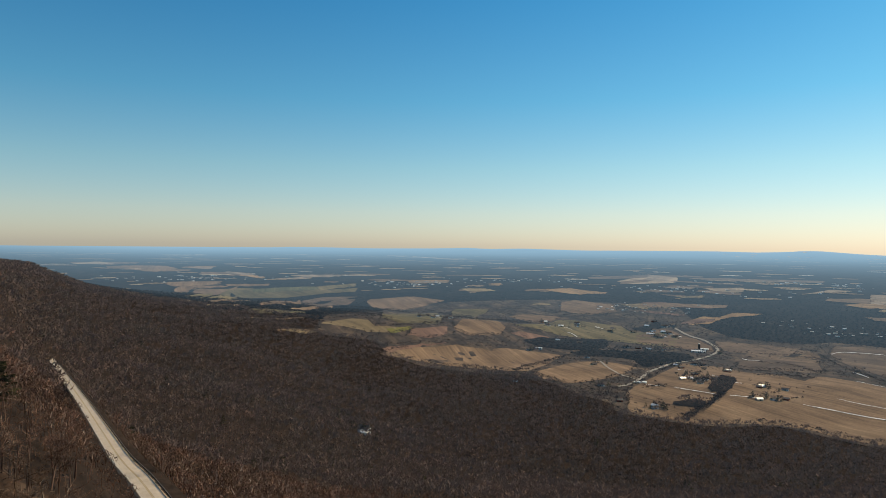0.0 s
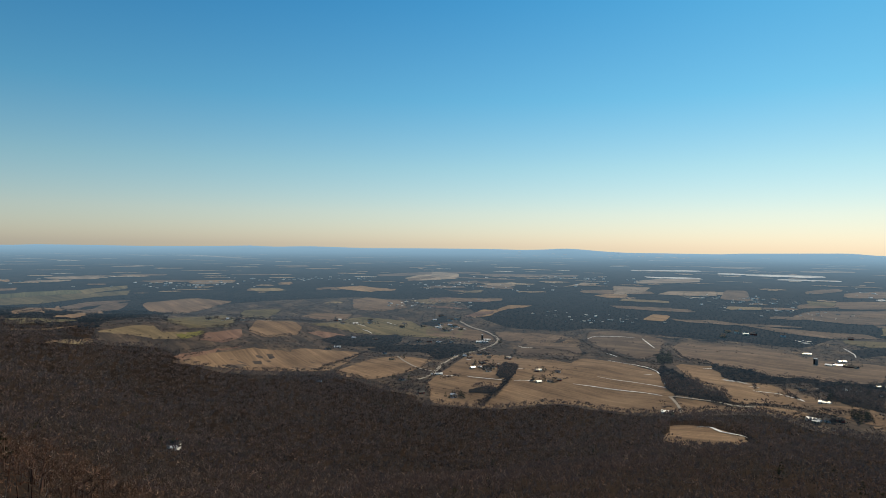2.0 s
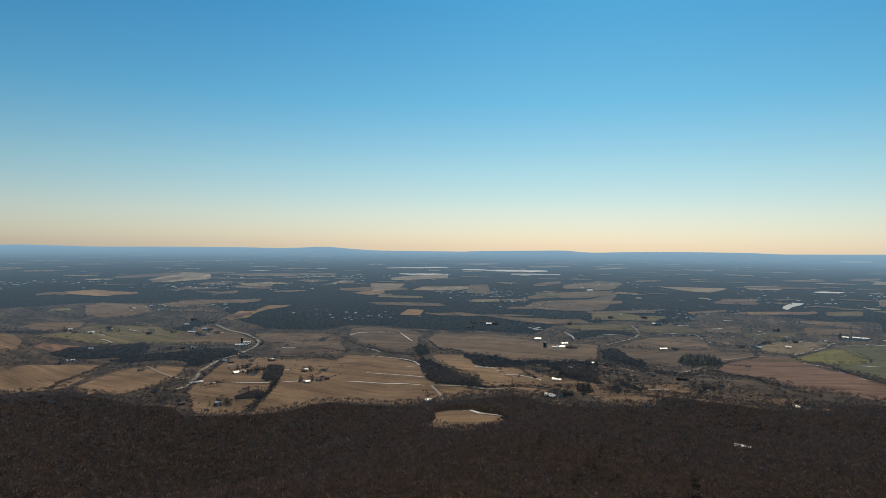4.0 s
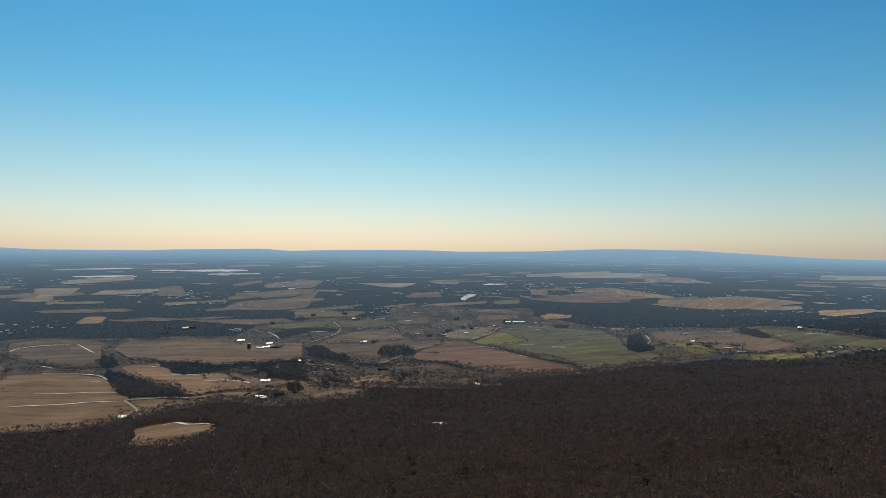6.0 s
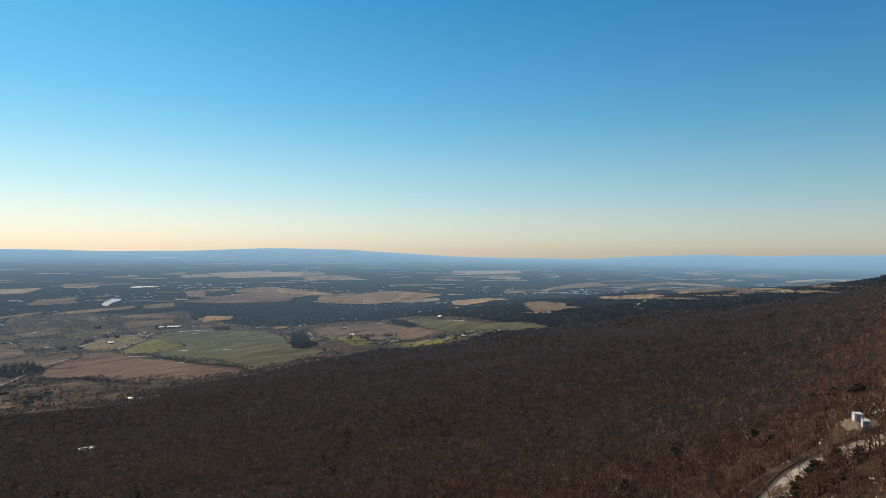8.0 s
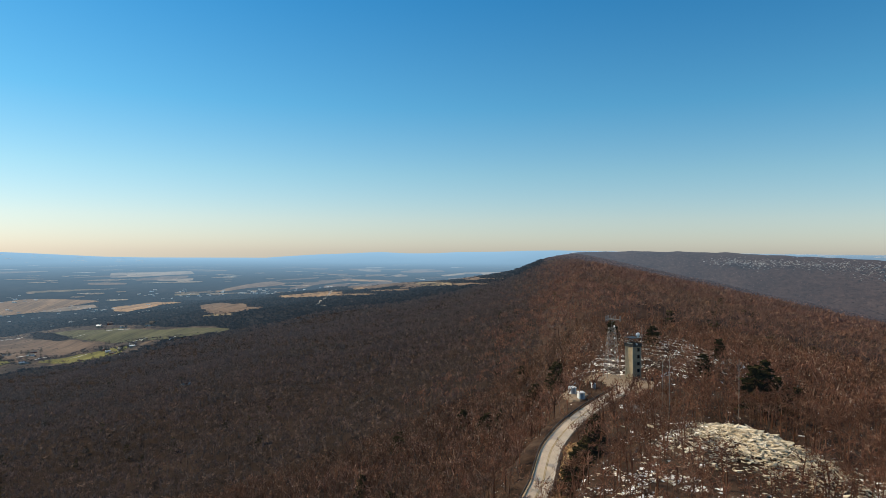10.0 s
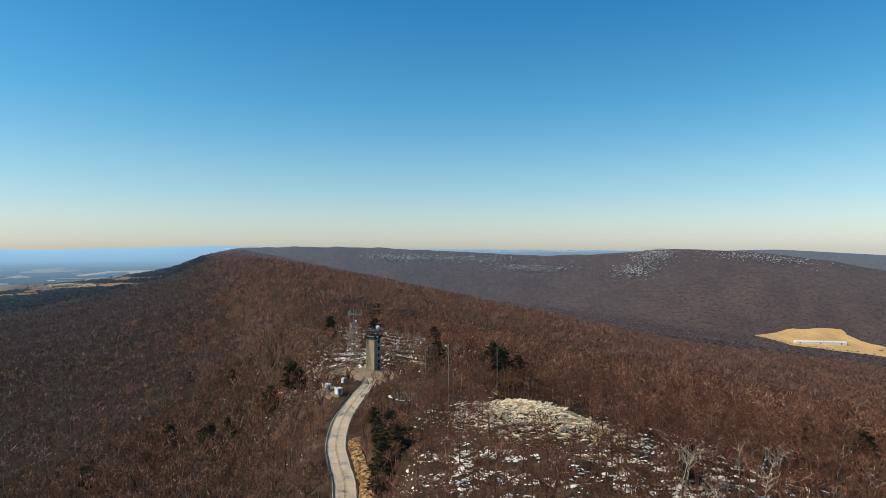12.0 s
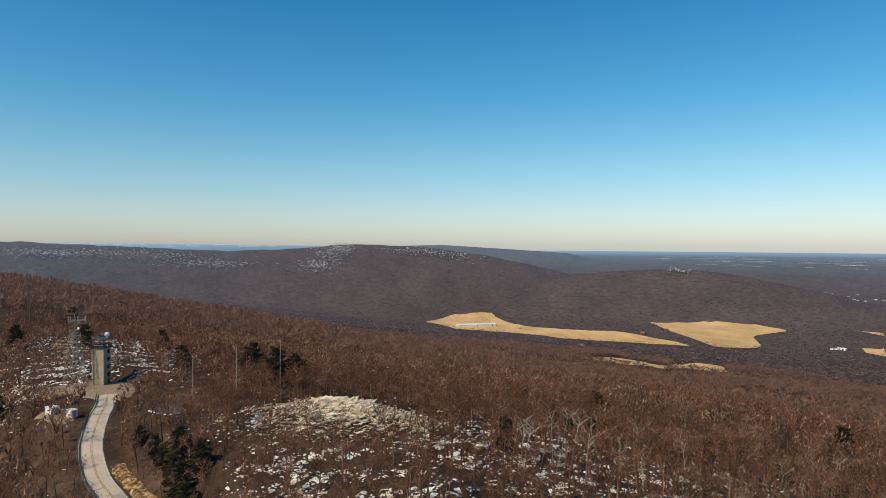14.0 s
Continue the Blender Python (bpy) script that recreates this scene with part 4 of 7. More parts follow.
def draped(name, line, width, lift, mat, label, category, kind="structure", wobble=0.0):
    p = along(np.array(line, float), 12.0)
    rnd = np.random.RandomState(len(line) + int(abs(line[0][0])))
    d = np.gradient(p, axis=0)
    d /= np.linalg.norm(d, axis=1)[:, None] + 1e-9
    side = np.stack([-d[:, 1], d[:, 0]], 1)
    w = width * (1 + rnd.uniform(-wobble, wobble, len(p)))
    if wobble:
        w *= np.sin(np.linspace(0.12, math.pi - 0.12, len(p))) ** 0.4
    v = np.stack([p + side * w[:, None] / 2, p - side * w[:, None] / 2], 1).reshape(-1, 2)
    r = np.hypot(*p.mean(0))
    z = ground_z(v[:, 0], v[:, 1]) + lift + max(0, r - 1000) * 0.0009
    i = np.arange(len(v)).reshape(-1, 2)
    f = np.stack([i[:-1, 0], i[:-1, 1], i[1:, 1], i[1:, 0]], -1)
    return tagged(mesh_of(name, np.column_stack([v, z]), f, [mat]), label, category, kind=kind)


lane_mat = earth("pale_lane", [(0.3, (0.30, 0.26, 0.21)), (0.7, (0.40, 0.35, 0.29))], 0.05, 0.5, far=True)
drift_mat = earth("drifted_snow", [(0.3, (0.66, 0.65, 0.63)), (0.7, (0.82, 0.81, 0.79))], 0.05, 0.5, far=True)


def lane(line, width):
    draped("lane", line, width + 2, 1.9, lane_mat, "pale country road winding between fields", "road")


def drift(line):
    draped("snow_drift", line, 4.2, 1.8, drift_mat, "thin drift of old snow along a field edge", "snow", wobble=0.5)


lane([(-1242, 2000), (-1152, 1949), (-1064, 1918), (-999, 1863), (-979, 1787), (-971, 1694), (-940, 1524), (-909, 1424), (-861, 1321), (-821, 1227), (-822, 1192)], 7)
lane([(-1049, 1399), (-970, 1339), (-910, 1309), (-865, 1303)], 4)
lane([(-318, 1389), (-287, 1335), (-265, 1282)], 4)
lane([(-317, 1392), (-271, 1401), (-223, 1399), (-147, 1321)], 6)
lane([(176, 2410), (191, 2353), (192, 2277), (165, 2195), (126, 2141), (83, 2080)], 5)
lane([(224, 1657), (277, 1742), (328, 1826), (358, 1840)], 5)
lane([(783, 2240), (723, 2163), (665, 2094), (599, 2031)], 5)
lane([(389, 1932), (436, 1959), (481, 1972), (540, 1981)], 4)
lane([(1190, 1914), (1124, 1786), (1089, 1742)], 4)
lane([(1579, 864), (1627, 911), (1814, 985), (2344, 1206)], 6)
drift([(-797, 1254), (-766, 1279)])
drift([(-750, 1286), (-702, 1291), (-652, 1289)])
drift([(-633, 1299), (-588, 1339)])
drift([(-571, 1719), (-489, 1705), (-435, 1672), (-397, 1604), (-354, 1495), (-329, 1451)])
drift([(-512, 1485), (-475, 1482), (-436, 1487), (-383, 1483), (-337, 1471)])
drift([(-527, 1377), (-457, 1398), (-393, 1408), (-331, 1388)])
drift([(-439, 1608), (-413, 1603)])
drift([(-754, 2022), (-746, 2068), (-701, 2102), (-634, 2130)])
drift([(-611, 2137), (-535, 2018)])
drift([(-624, 1832), (-568, 1784)])
drift([(-340, 1771), (-310, 1773)])
drift([(-267, 1635), (-238, 1632), (-204, 1618)])
drift([(-262, 1628), (-232, 1621), (-203, 1610)])
drift([(-200, 1582), (-180, 1589)])
drift([(-184, 1540), (-135, 1555), (-99, 1475), (-77, 1417)])
drift([(-199, 1107), (-181, 1117), (-157, 1079), (-126, 1057), (-111, 1041)])
drift([(61, 2257), (103, 2247), (145, 2244)])
drift([(231, 2297), (317, 2310), (376, 2301), (397, 2265)])
drift([(-56, 2278), (-27, 2214), (-21, 2166)])
drift([(99, 1658), (137, 1631)])
drift([(588, 1892), (627, 1862)])
drift([(644, 1822), (639, 1743)])
drift([(635, 1672), (642, 1630)])
drift([(733, 1908), (779, 1907)])
drift([(860, 2215), (945, 2180)])
drift([(886, 2157), (909, 2148)])
drift([(819, 1859), (859, 1819)])
drift([(929, 1891), (938, 1882)])
drift([(1147, 1420), (1176, 1417)])
drift([(1382, 1535), (1398, 1525)])
drift([(1416, 1470), (1431, 1398)])
drift([(1399, 1853), (1434, 1795)])
HEDGES.append([(-1055, 1102), (-1095, 1192), (-1110, 1256), (-1155, 1394)])
HEDGES.append([(-641, 1295), (-620, 1224), (-606, 1153), (-586, 1077)])
HEDGES.append([(-644, 1283), (-621, 1213), (-610, 1150), (-597, 1084)])
HEDGES.append([(-775, 1215), (-758, 1266)])
HEDGES.append([(-768, 1994), (-694, 1904), (-603, 1819), (-543, 1772), (-452, 1746)])
HEDGES.append([(-846, 1800), (-751, 1797), (-655, 1751)])
HEDGES.append([(-732, 1576), (-626, 1642)])
HEDGES.append([(-469, 1990), (-398, 1856), (-364, 1860), (-328, 1823)])
HEDGES.append([(-236, 1393), (-123, 1306), (-30, 1297), (22, 1341)])
HEDGES.append([(229, 2281), (317, 2310), (383, 2300)])
HEDGES.append([(580, 1970), (598, 1905), (636, 1888)])
HEDGES.append([(644, 1856), (634, 1698), (640, 1597), (665, 1490), (677, 1364)])
HEDGES.append([(314, 1780), (370, 1670), (403, 1509), (469, 1388)])
HEDGES.append([(376, 1845), (444, 1821)])
HEDGES.append([(961, 1987), (1067, 1963)])
HEDGES.append([(1070, 1513), (1106, 1457), (1153, 1436)])
HEDGES.append([(1141, 1389), (1239, 1383), (1261, 1379)])
WOODS.append([(-1189, 1433), (-1191, 1547), (-1026, 1749), (-976, 1714), (-955, 1605), (-949, 1499), (-951, 1448), (-1015, 1501), (-1088, 1491), (-1151, 1439)])
WOODS.append([(-1338, 1390), (-1362, 1502), (-1301, 1720), (-1236, 1659), (-1182, 1518), (-1234, 1425), (-1273, 1387)])
WOODS.append([(-704, 1336), (-776, 1520), (-708, 1462), (-661, 1359), (-641, 1295), (-665, 1312), (-673, 1301)])
WOODS.append([(-674, 1178), (-662, 1224), (-633, 1223), (-616, 1178), (-657, 1156)])
WOODS.append([(-1346, 1908), (-1332, 2045), (-1281, 1984), (-1285, 1893)])
WOODS.append([(-437, 1726), (-392, 1701), (-341, 1606), (-308, 1561), (-261, 1492), (-230, 1486), (-203, 1403), (-263, 1415), (-318, 1423), (-362, 1497), (-405, 1631)])
WOODS.append([(-328, 1823), (-257, 1783), (-216, 1770), (-200, 1667), (-246, 1675), (-277, 1706), (-317, 1772)])
WOODS.append([(-311, 1789), (-260, 1754), (-210, 1762), (-175, 1743), (-85, 1792), (-81, 1741), (-130, 1696), (-192, 1644), (-225, 1626), (-262, 1652)])
WOODS.append([(-95, 1727), (-39, 1787), (48, 1757), (48, 1395), (10, 1392), (-20, 1421), (-40, 1551), (-83, 1672)])
WOODS.append([(-38, 2258), (39, 2326), (149, 2308), (186, 2293), (181, 2241), (86, 2268), (-10, 2174)])
WOODS.append([(63, 1997), (108, 2038), (133, 1932), (179, 1808), (167, 1744), (103, 1790), (67, 1836)])
WOODS.append([(976, 2197), (1035, 2187), (1019, 2154), (968, 2161)])
WOODS.append([(1150, 1962), (1197, 1962), (1102, 1762), (1007, 1581), (933, 1533), (916, 1566)])
WOODS.append([(1494, 1839), (1450, 1708), (1391, 1570), (1351, 1541), (1415, 1722)])
PINE_STANDS.append([(-494, 1888), (-489, 1944), (-456, 1911), (-422, 1804), (-434, 1751), (-460, 1781)])
PINE_STANDS.append([(265, 1865), (305, 1984), (384, 1966), (355, 1825), (300, 1819)])
PINE_STANDS.append([(39, 2470), (69, 2485), (74, 2428), (41, 2430)])
PINE_STANDS.append([(340, 1905), (361, 1970), (386, 1933), (373, 1845), (342, 1815)])
PINE_STANDS.append([(-41, 1438), (-34, 1474), (-30, 1417), (-37, 1411)])
PINE_STANDS.append([(1, 1335), (22, 1362), (33, 1305), (6, 1254)])
POND = [(755, 2692), (806, 2753), (843, 2737), (824, 2709), (789, 2687), (760, 2645), (747, 2665)]

pond_mat, pt, pb = material("pond_cream")
pb.inputs["Base Color"].default_value, pb.inputs["Roughness"].default_value = (0.62, 0.58, 0.48, 1), 0.25
bm = bmesh.new()

bm.faces.new([bm.verts.new((x, y, float(ground_z(np.array([x]), np.array([y]))[0]) + 3.0)) for x, y in POND])
tagged(part("pond", bm, pond_mat), "pale cream pond among dark woods", "pond", kind="structure")
BARN_AT = [(-1244, 1365), (-1261, 1895), (-821, 1265), (-1031, 1844), (-291, 1278), (-76, 2014), (-56, 2035), (-41, 2031), (-50, 2099), (-43, 1401), (-48, 1242), (-136, 2153), (250, 2065), (-142, 2151), (40, 1765), (58, 1761), (828, 2292), (603, -2115)]
REDBARN_AT = [(-32, 2020), (-17, 1259), (232, 1554)]
SHED_AT = [(869, 2276), (-1028, 1809), (1636, -1572)]
SILO_AT = [(-108, 2007), (-103, 2004), (816, 2292), (-1046, 1840)]
HOUSE_AT = [(-1238, 1321), (-1312, 1873), (-1190, 1680), (-1159, 1698), (-1122, 1699), (-1097, 1736), (-978, 1838), (-918, 1614), (-811, 1458), (-798, 1387), (-748, 1380), (-740, 1096), (-667, 1107), (-640, 1425), (-585, 1324), (-1113, 1419), (-1031, 1352), (-990, 1048), (-1291, 1583), (-1329, 1527), (-856, 1177), (-283, 1274), (-573, 1356), (-564, 1387), (-641, 1437), (-606, 1468), (-17, 2020), (-99, 1627), (33, 1565), (3, 1609), (-13, 1688), (283, 2068), (278, 1830), (69, 1696), (-44, 1233), (124, 1177), (152, 1179), (14, 1634), (-11, 1686), (38, 1581)]
HOUSE_AT_MORE = [(-29, 1248), (650, 2379), (634, 2233), (665, 2228), (398, 1291), (415, 1279), (377, 1238), (302, 1472), (278, 1465), (1113, 1417), (1125, 1412), (1155, 1182), (1162, 1170), (1148, 1139), (1276, 1819), (1343, 1996), (1489, 1372), (1466, 1367), (1513, 1548), (1481, 1557), (1451, 1440), (748, 920), (743, 659), (-738, 1093), (-674, 1116), (389, 1292), (418, 1311), (-1280, 1997), (-1344, 2027), (-1329, 1965), (-1269, 2023), (215, 932), (-692, 506), (1116, -1502), (624, -2109), (1149, -1901)]


ROUGH = [np.array(p, float) for p in ([(-150, 1500), (-60, 1420), (60, 1300), (150, 1180), (300, 1240), (440, 1240), (430, 1390), (300, 1420), (240, 1520), (120, 1560), (-40, 1640)], [(-220, 1767), (-71, 1838), (57, 1841), (236, 1744), (330, 1700), (250, 1560), (155, 1545), (67, 1440), (-11, 1594), (-149, 1669)], [(-1150, 1020), (-1030, 1100), (-900, 1110), (-800, 1180), (-760, 1060), (-900, 1000), (-1050, 980)])]
HAMLETS = ((60, 1600, 120, 60), (180, 1400, 120, 60), (-900, 1560, 110, 90), (-1230, 1880, 70, 70), (-780, 1420, 60, 60), (560, 2200, 90, 60), (1180, 1560, 50, 90), (1250, 1250, 40, 50), (-300, 2330, 120, 40), (250, 2480, 150, 40), (-1480, 1700, 90, 90), (-1650, 1300, 80, 80))

gh = np.random.RandomState(303)
for hx0, hy0, sx0, sy0 in HAMLETS:
    for k in range(7):
        HOUSE_AT_MORE.append((round(hx0 + gh.normal() * sx0 * 0.7), round(hy0 + gh.normal() * sy0 * 0.7)))
    for k in range(3):
        x0, y0 = hx0 + gh.normal() * sx0, hy0 + gh.normal() * sy0
        drift([(x0, y0), (x0 + gh.uniform(12, 26), y0 + gh.uniform(-8, 8)), (x0 + gh.uniform(30, 50), y0 + gh.uniform(-14, 14))])


def in_any(polys, x, y):
    """Which of the points lie within one of the outlines."""
    hit = np.zeros(len(x), bool)
    for p in polys:
        box = (x > p[:, 0].min()) & (x < p[:, 0].max()) & (y > p[:, 1].min()) & (y < p[:, 1].max())
        k = np.where(box & ~hit)[0]
        if len(k) == 0:
            continue
        px, py, c = x[k], y[k], np.zeros(len(k), bool)
        q = np.roll(p, -1, 0)
        for (ax, ay), (bx, by) in zip(p, q):
            if ay != by:
                c ^= ((ay > py) != (by > py)) & (px < (bx - ax) * (py - ay) / (by - ay) + ax)
        hit[k[c]] = True
    return hit


# ---------------------------------------------------------------- woods
def bark(name, stops, stand, far=False, spread=0.5, thin=0.42, lone=(0.5, 1.7)):
    """Bare twigs and stems: each sliver a little different, stands of trees redder or greyer."""
    m, t, b = material(name)
    g = nd(t, "NewGeometry")
    r = ramp(t, g.outputs["Random Per Island"], stops)
    n = noise_node(t, 0.011, 4, 0.65)
    s = ramp(t, n.outputs["Fac"], stand)
    c = mixc(t, spread, r.outputs[0], s.outputs[0], "MIX")
    # light and dark of whole crowns painted in, for shading the slivers lack
    each = ramp(t, noise_node(t, 0.13, 1.5, 0.6).outputs["Fac"], [(0.32, (lone[0],) * 3), (0.5, (1.0, 1.0, 1.0)), (0.68, (lone[1],) * 3)])
    c = mixc(t, 1.0, c, each.outputs[0], "MULTIPLY")
    t.links.new(c, b.inputs["Base Color"])
    b.inputs["Roughness"].default_value, b.inputs["Specular IOR Level"].default_value = 0.95, 0.02
    # slivers stand for round twigs, which catch some light on either side
    tl = nd(t, "BsdfTranslucent")
    t.links.new(c, tl.inputs[0])
    mx = nd(t, "MixShader")
    mx.inputs[0].default_value = thin
    t.links.new(b.outputs[0], mx.inputs[1])
    t.links.new(tl.outputs[0], mx.inputs[2])
    t.links.new(mx.outputs[0], t.nodes["Material Output"].inputs[0])
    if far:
        painted_haze(m, t, mx)
    return m


TWIG = [(0.0, (0.0584, 0.0293, 0.0208)), (0.45, (0.175, 0.0859, 0.0572)), (0.80, (0.266, 0.145, 0.0957)), (0.93, (0.404, 0.262, 0.177)), (1.0, (0.637, 0.503, 0.375))]
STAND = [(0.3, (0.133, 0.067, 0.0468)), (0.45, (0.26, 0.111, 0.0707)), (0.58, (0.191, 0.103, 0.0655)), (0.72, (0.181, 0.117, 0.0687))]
# darker copy for the valley slope, its shade put into the colour
SHADED_STAND = [(0.3, (0.0994, 0.0539, 0.0404)), (0.45, (0.189, 0.091, 0.0619)), (0.58, (0.143, 0.0836, 0.0563)), (0.72, (0.138, 0.0929, 0.0582))]
# lighter copy for the hollow, its sunlight put into the colour
LIT_STAND = [(0.3, (0.17, 0.0943, 0.0707)), (0.45, (0.266, 0.128, 0.0895)), (0.58, (0.212, 0.122, 0.0832)), (0.72, (0.202, 0.132, 0.0853))]
MID_STAND = [(0.3, (0.115, 0.078, 0.067)), (0.45, (0.190, 0.118, 0.095)), (0.58, (0.150, 0.105, 0.085)), (0.72, (0.148, 0.111, 0.087))]
near_bark = bark("bare_twigs", TWIG, STAND, spread=0.4)
shaded_bark = bark("shaded_grey_brown_twigs", [(0.0, (0.0552, 0.0316, 0.0235)), (0.6, (0.166, 0.0948, 0.0676)), (0.88, (0.295, 0.19, 0.137)), (1.0, (0.534, 0.437, 0.357))], SHADED_STAND, spread=0.45, thin=0.18)
lit_bark = bark("lit_red_brown_canopy", [(0.0, (0.154, 0.088, 0.0666)), (0.9, (0.228, 0.131, 0.0957)), (1.0, (0.34, 0.241, 0.187))], LIT_STAND, far=True, spread=0.6, thin=0.35, lone=(0.72, 1.3))
# valley canopy darkened in its colour, as if seen against the sun
mid_bark = bark("backlit_canopy", [(0.0, (0.100, 0.073, 0.062)), (0.90, (0.150, 0.108, 0.090)), (0.97, (0.20, 0.150, 0.128)), (1.0, (0.30, 0.23, 0.20))], MID_STAND, far=True, spread=0.55, thin=0.20, lone=(0.72, 1.3))
hedge_bark = bark("hedge_twigs", [(0.0, (0.022, 0.017, 0.015)), (0.9, (0.045, 0.034, 0.029)), (1.0, (0.12, 0.09, 0.07))], MID_STAND, far=True, spread=0.3, thin=0.1)
# far crowns greyed in colour for the bluish shade of the valley
far_bark = bark("shaded_far_canopy", [(0.0, (0.040, 0.034, 0.034)), (1.0, (0.060, 0.049, 0.046))], [(0.3, (0.038, 0.033, 0.034)), (0.7, (0.062, 0.052, 0.048))], far=True, thin=0.25)
# hill copy lightened in colour, as its slivers face away from the sun
hill_bark_lightened = bark("lightened_hillside_canopy", [(0.0, (0.14, 0.088, 0.080)), (1.0, (0.21, 0.136, 0.122))], [(0.3, (0.14, 0.088, 0.082)), (0.7, (0.19, 0.122, 0.108))], far=True, thin=0.5)
needle = bark("dark_needles", [(0.0, (0.020, 0.019, 0.008)), (0.6, (0.044, 0.038, 0.015)), (1.0, (0.10, 0.080, 0.032))], [(0.3, (0.030, 0.028, 0.012)), (0.7, (0.055, 0.045, 0.019))], far=True, spread=0.3, thin=0.25)


class Soup:
    """Gathers loose triangles."""
    def __init__(self):
        self.v = []

    def tri(self, a, b, c):
        self.v.append((a, b, c))

    def sliver(self, a, b, w, g):
        d = b - a
        s = np.cross(d, g.normal(size=3))
        s = s / (np.linalg.norm(s) + 1e-9) * w * 0.5
        self.tri(a - s, a + s, b)

    def limb(self, a, b, w0, w1, n=3):
        d = (b - a) / np.linalg.norm(b - a)
        u = np.cross(d, (0.3, 0.9, 0.1))
        u /= np.linalg.norm(u)
        w = np.cross(d, u)
        ring = [(math.cos(k * 2 * math.pi / n) * u + math.sin(k * 2 * math.pi / n) * w) for k in range(n)]
        for k in range(n):
            p, q = ring[k], ring[(k + 1) % n]
            self.tri(a + p * w0, a + q * w0, b + q * w1)
            if w1 > 0.01:
                self.tri(a + p * w0, b + q * w1, b + p * w1)

    def array(self):
        return np.array(self.v, "f4")


def bare_tree(seed, h=1.0, limbs=9, subs=5, twigs=3, thick=1.0):
    """A leafless broadleaf of unit height: stem, limbs, branches and twigs. Returns stem triangles and crown triangles."""
    g = np.random.RandomState(seed)
    stem, crown = Soup(), Soup()
    lean = np.array([g.uniform(-.06, .06), g.uniform(-.06, .06), 0.0])
    up = np.array([0, 0, 1.0])
    p0, p1, p2 = np.zeros(3), up * 0.42 + lean, up * 0.78 + lean * 2.4
    stem.limb(p0 - up * 0.03, p1, 0.014 * thick, 0.010 * thick, 4)
    stem.limb(p1, p2, 0.010 * thick, 0.003, 3)
    for i in range(limbs):
        u = g.uniform(0.0, 1.0)
        a = p1 * (1 - u) + p2 * u if u > 0.15 else p0 * 0.3 + p1 * 0.7
        az = i * 2.4 + g.uniform(-.5, .5)
        out = np.array([math.cos(az), math.sin(az), 0])
        b = a + out * g.uniform(.16, .30) * (1.2 - u * 0.6) + up * g.uniform(.06, .20)
        stem.sliver(a, b, 0.012 * thick, g)
        for j in range(subs):
            k = g.uniform(0.3, 1.0)
            c = a * (1 - k) + b * k
            d = c + g.normal(size=3) * 0.065 + up * g.uniform(.0, .09) + out * 0.045
            crown.sliver(c, d, 0.0075 * thick, g)
            for n in range(twigs):
                k2 = g.uniform(0.3, 1.0)
                e = c * (1 - k2) + d * k2
                crown.sliver(e, e + g.normal(size=3) * 0.042 + up * g.uniform(-.01, .05), 0.0065 * thick, g)
    return stem.array() * h, crown.array() * h


def hazy_tree(seed, limbs, twigs, width, reach, rise=0.3):
    """A leafless tree seen from some hundred metres: a stem under a round crown of fine sprays."""
    g = np.random.RandomState(seed)
    s = Soup()
    up = np.array([0, 0, 1.0])
    fork = up * 0.45 + np.array([g.uniform(-.04, .04), g.uniform(-.04, .04), 0])
    if limbs:
        s.limb(-up * 0.04, fork, 0.011, 0.007, 3)
    else:
        s.sliver(-up * 0.06, up * 0.8, 0.03, g)
    mid = fork + up * 0.22
    for i in range(limbs):
        az = i * 2.4 + g.uniform(-.5, .5)
        s.sliver(fork * g.uniform(.75, 1.1), mid + np.array([math.cos(az) * .17, math.sin(az) * .17, g.uniform(-.06, .22)]), width * 1.3, g)
    for i in range(twigs):
        d = g.normal(size=3)
        d /= np.linalg.norm(d)
        d[2] = abs(d[2]) * 1.1 - 0.25
        p = mid + d * g.uniform(.45, 1.0) ** 0.6 * np.array((.27, .27, .27))
        way = d * 0.4 + g.normal(size=3) * 0.4 + up * rise
        s.sliver(p, p + way / np.linalg.norm(way) * reach * g.uniform(.6, 1.3), width * g.uniform(.6, 1.4), g)
    return s.array()


def tuft(seed):
    """A crown seen from more than a kilometre."""
    g = np.random.RandomState(seed)
    s = Soup()
    for i in range(5):
        a = i * 1.257 + g.uniform(-.4, .4)
        p = np.array([math.cos(a) * g.uniform(.1, .5), math.sin(a) * g.uniform(.1, .5), g.uniform(0.5, 1.0)])
        s.sliver(p, p * (.25, .25, 0) + g.normal(size=3) * .12, g.uniform(.35, .6), g)
    return s.array()


def conifer(seed, whorls=9, per=6):
    """Dark pine or hemlock: drooping sprays round a stem."""
    g = np.random.RandomState(seed)
    stem, crown = Soup(), Soup()
    up = np.array([0, 0, 1.0])
    stem.limb(-up * 0.03, up * 0.97, 0.016, 0.002, 4)
    for i in range(whorls):
        z = 0.2 + 0.78 * i / whorls
        reach = 0.24 * (1.02 - z) ** 0.75 + 0.035
        for j in range(per):
            az = g.uniform(0, 6.28)
            out = np.array([math.cos(az), math.sin(az), 0])
            a = up * (z + g.uniform(-.03, .03))
            b = a + out * reach * g.uniform(.6, 1.25) + up * g.uniform(-.05, .03)
            side = np.cross(out, up)
            for k in (-1, 0, 1):
                crown.sliver(b + side * k * reach * .45 + g.normal(size=3) * .01, a + (b - a) * 0.15, 0.05, g)
                crown.sliver((a + b) / 2 + side * k * reach * .5 - up * .02, a, 0.055, g)
    return stem.array(), crown.array()


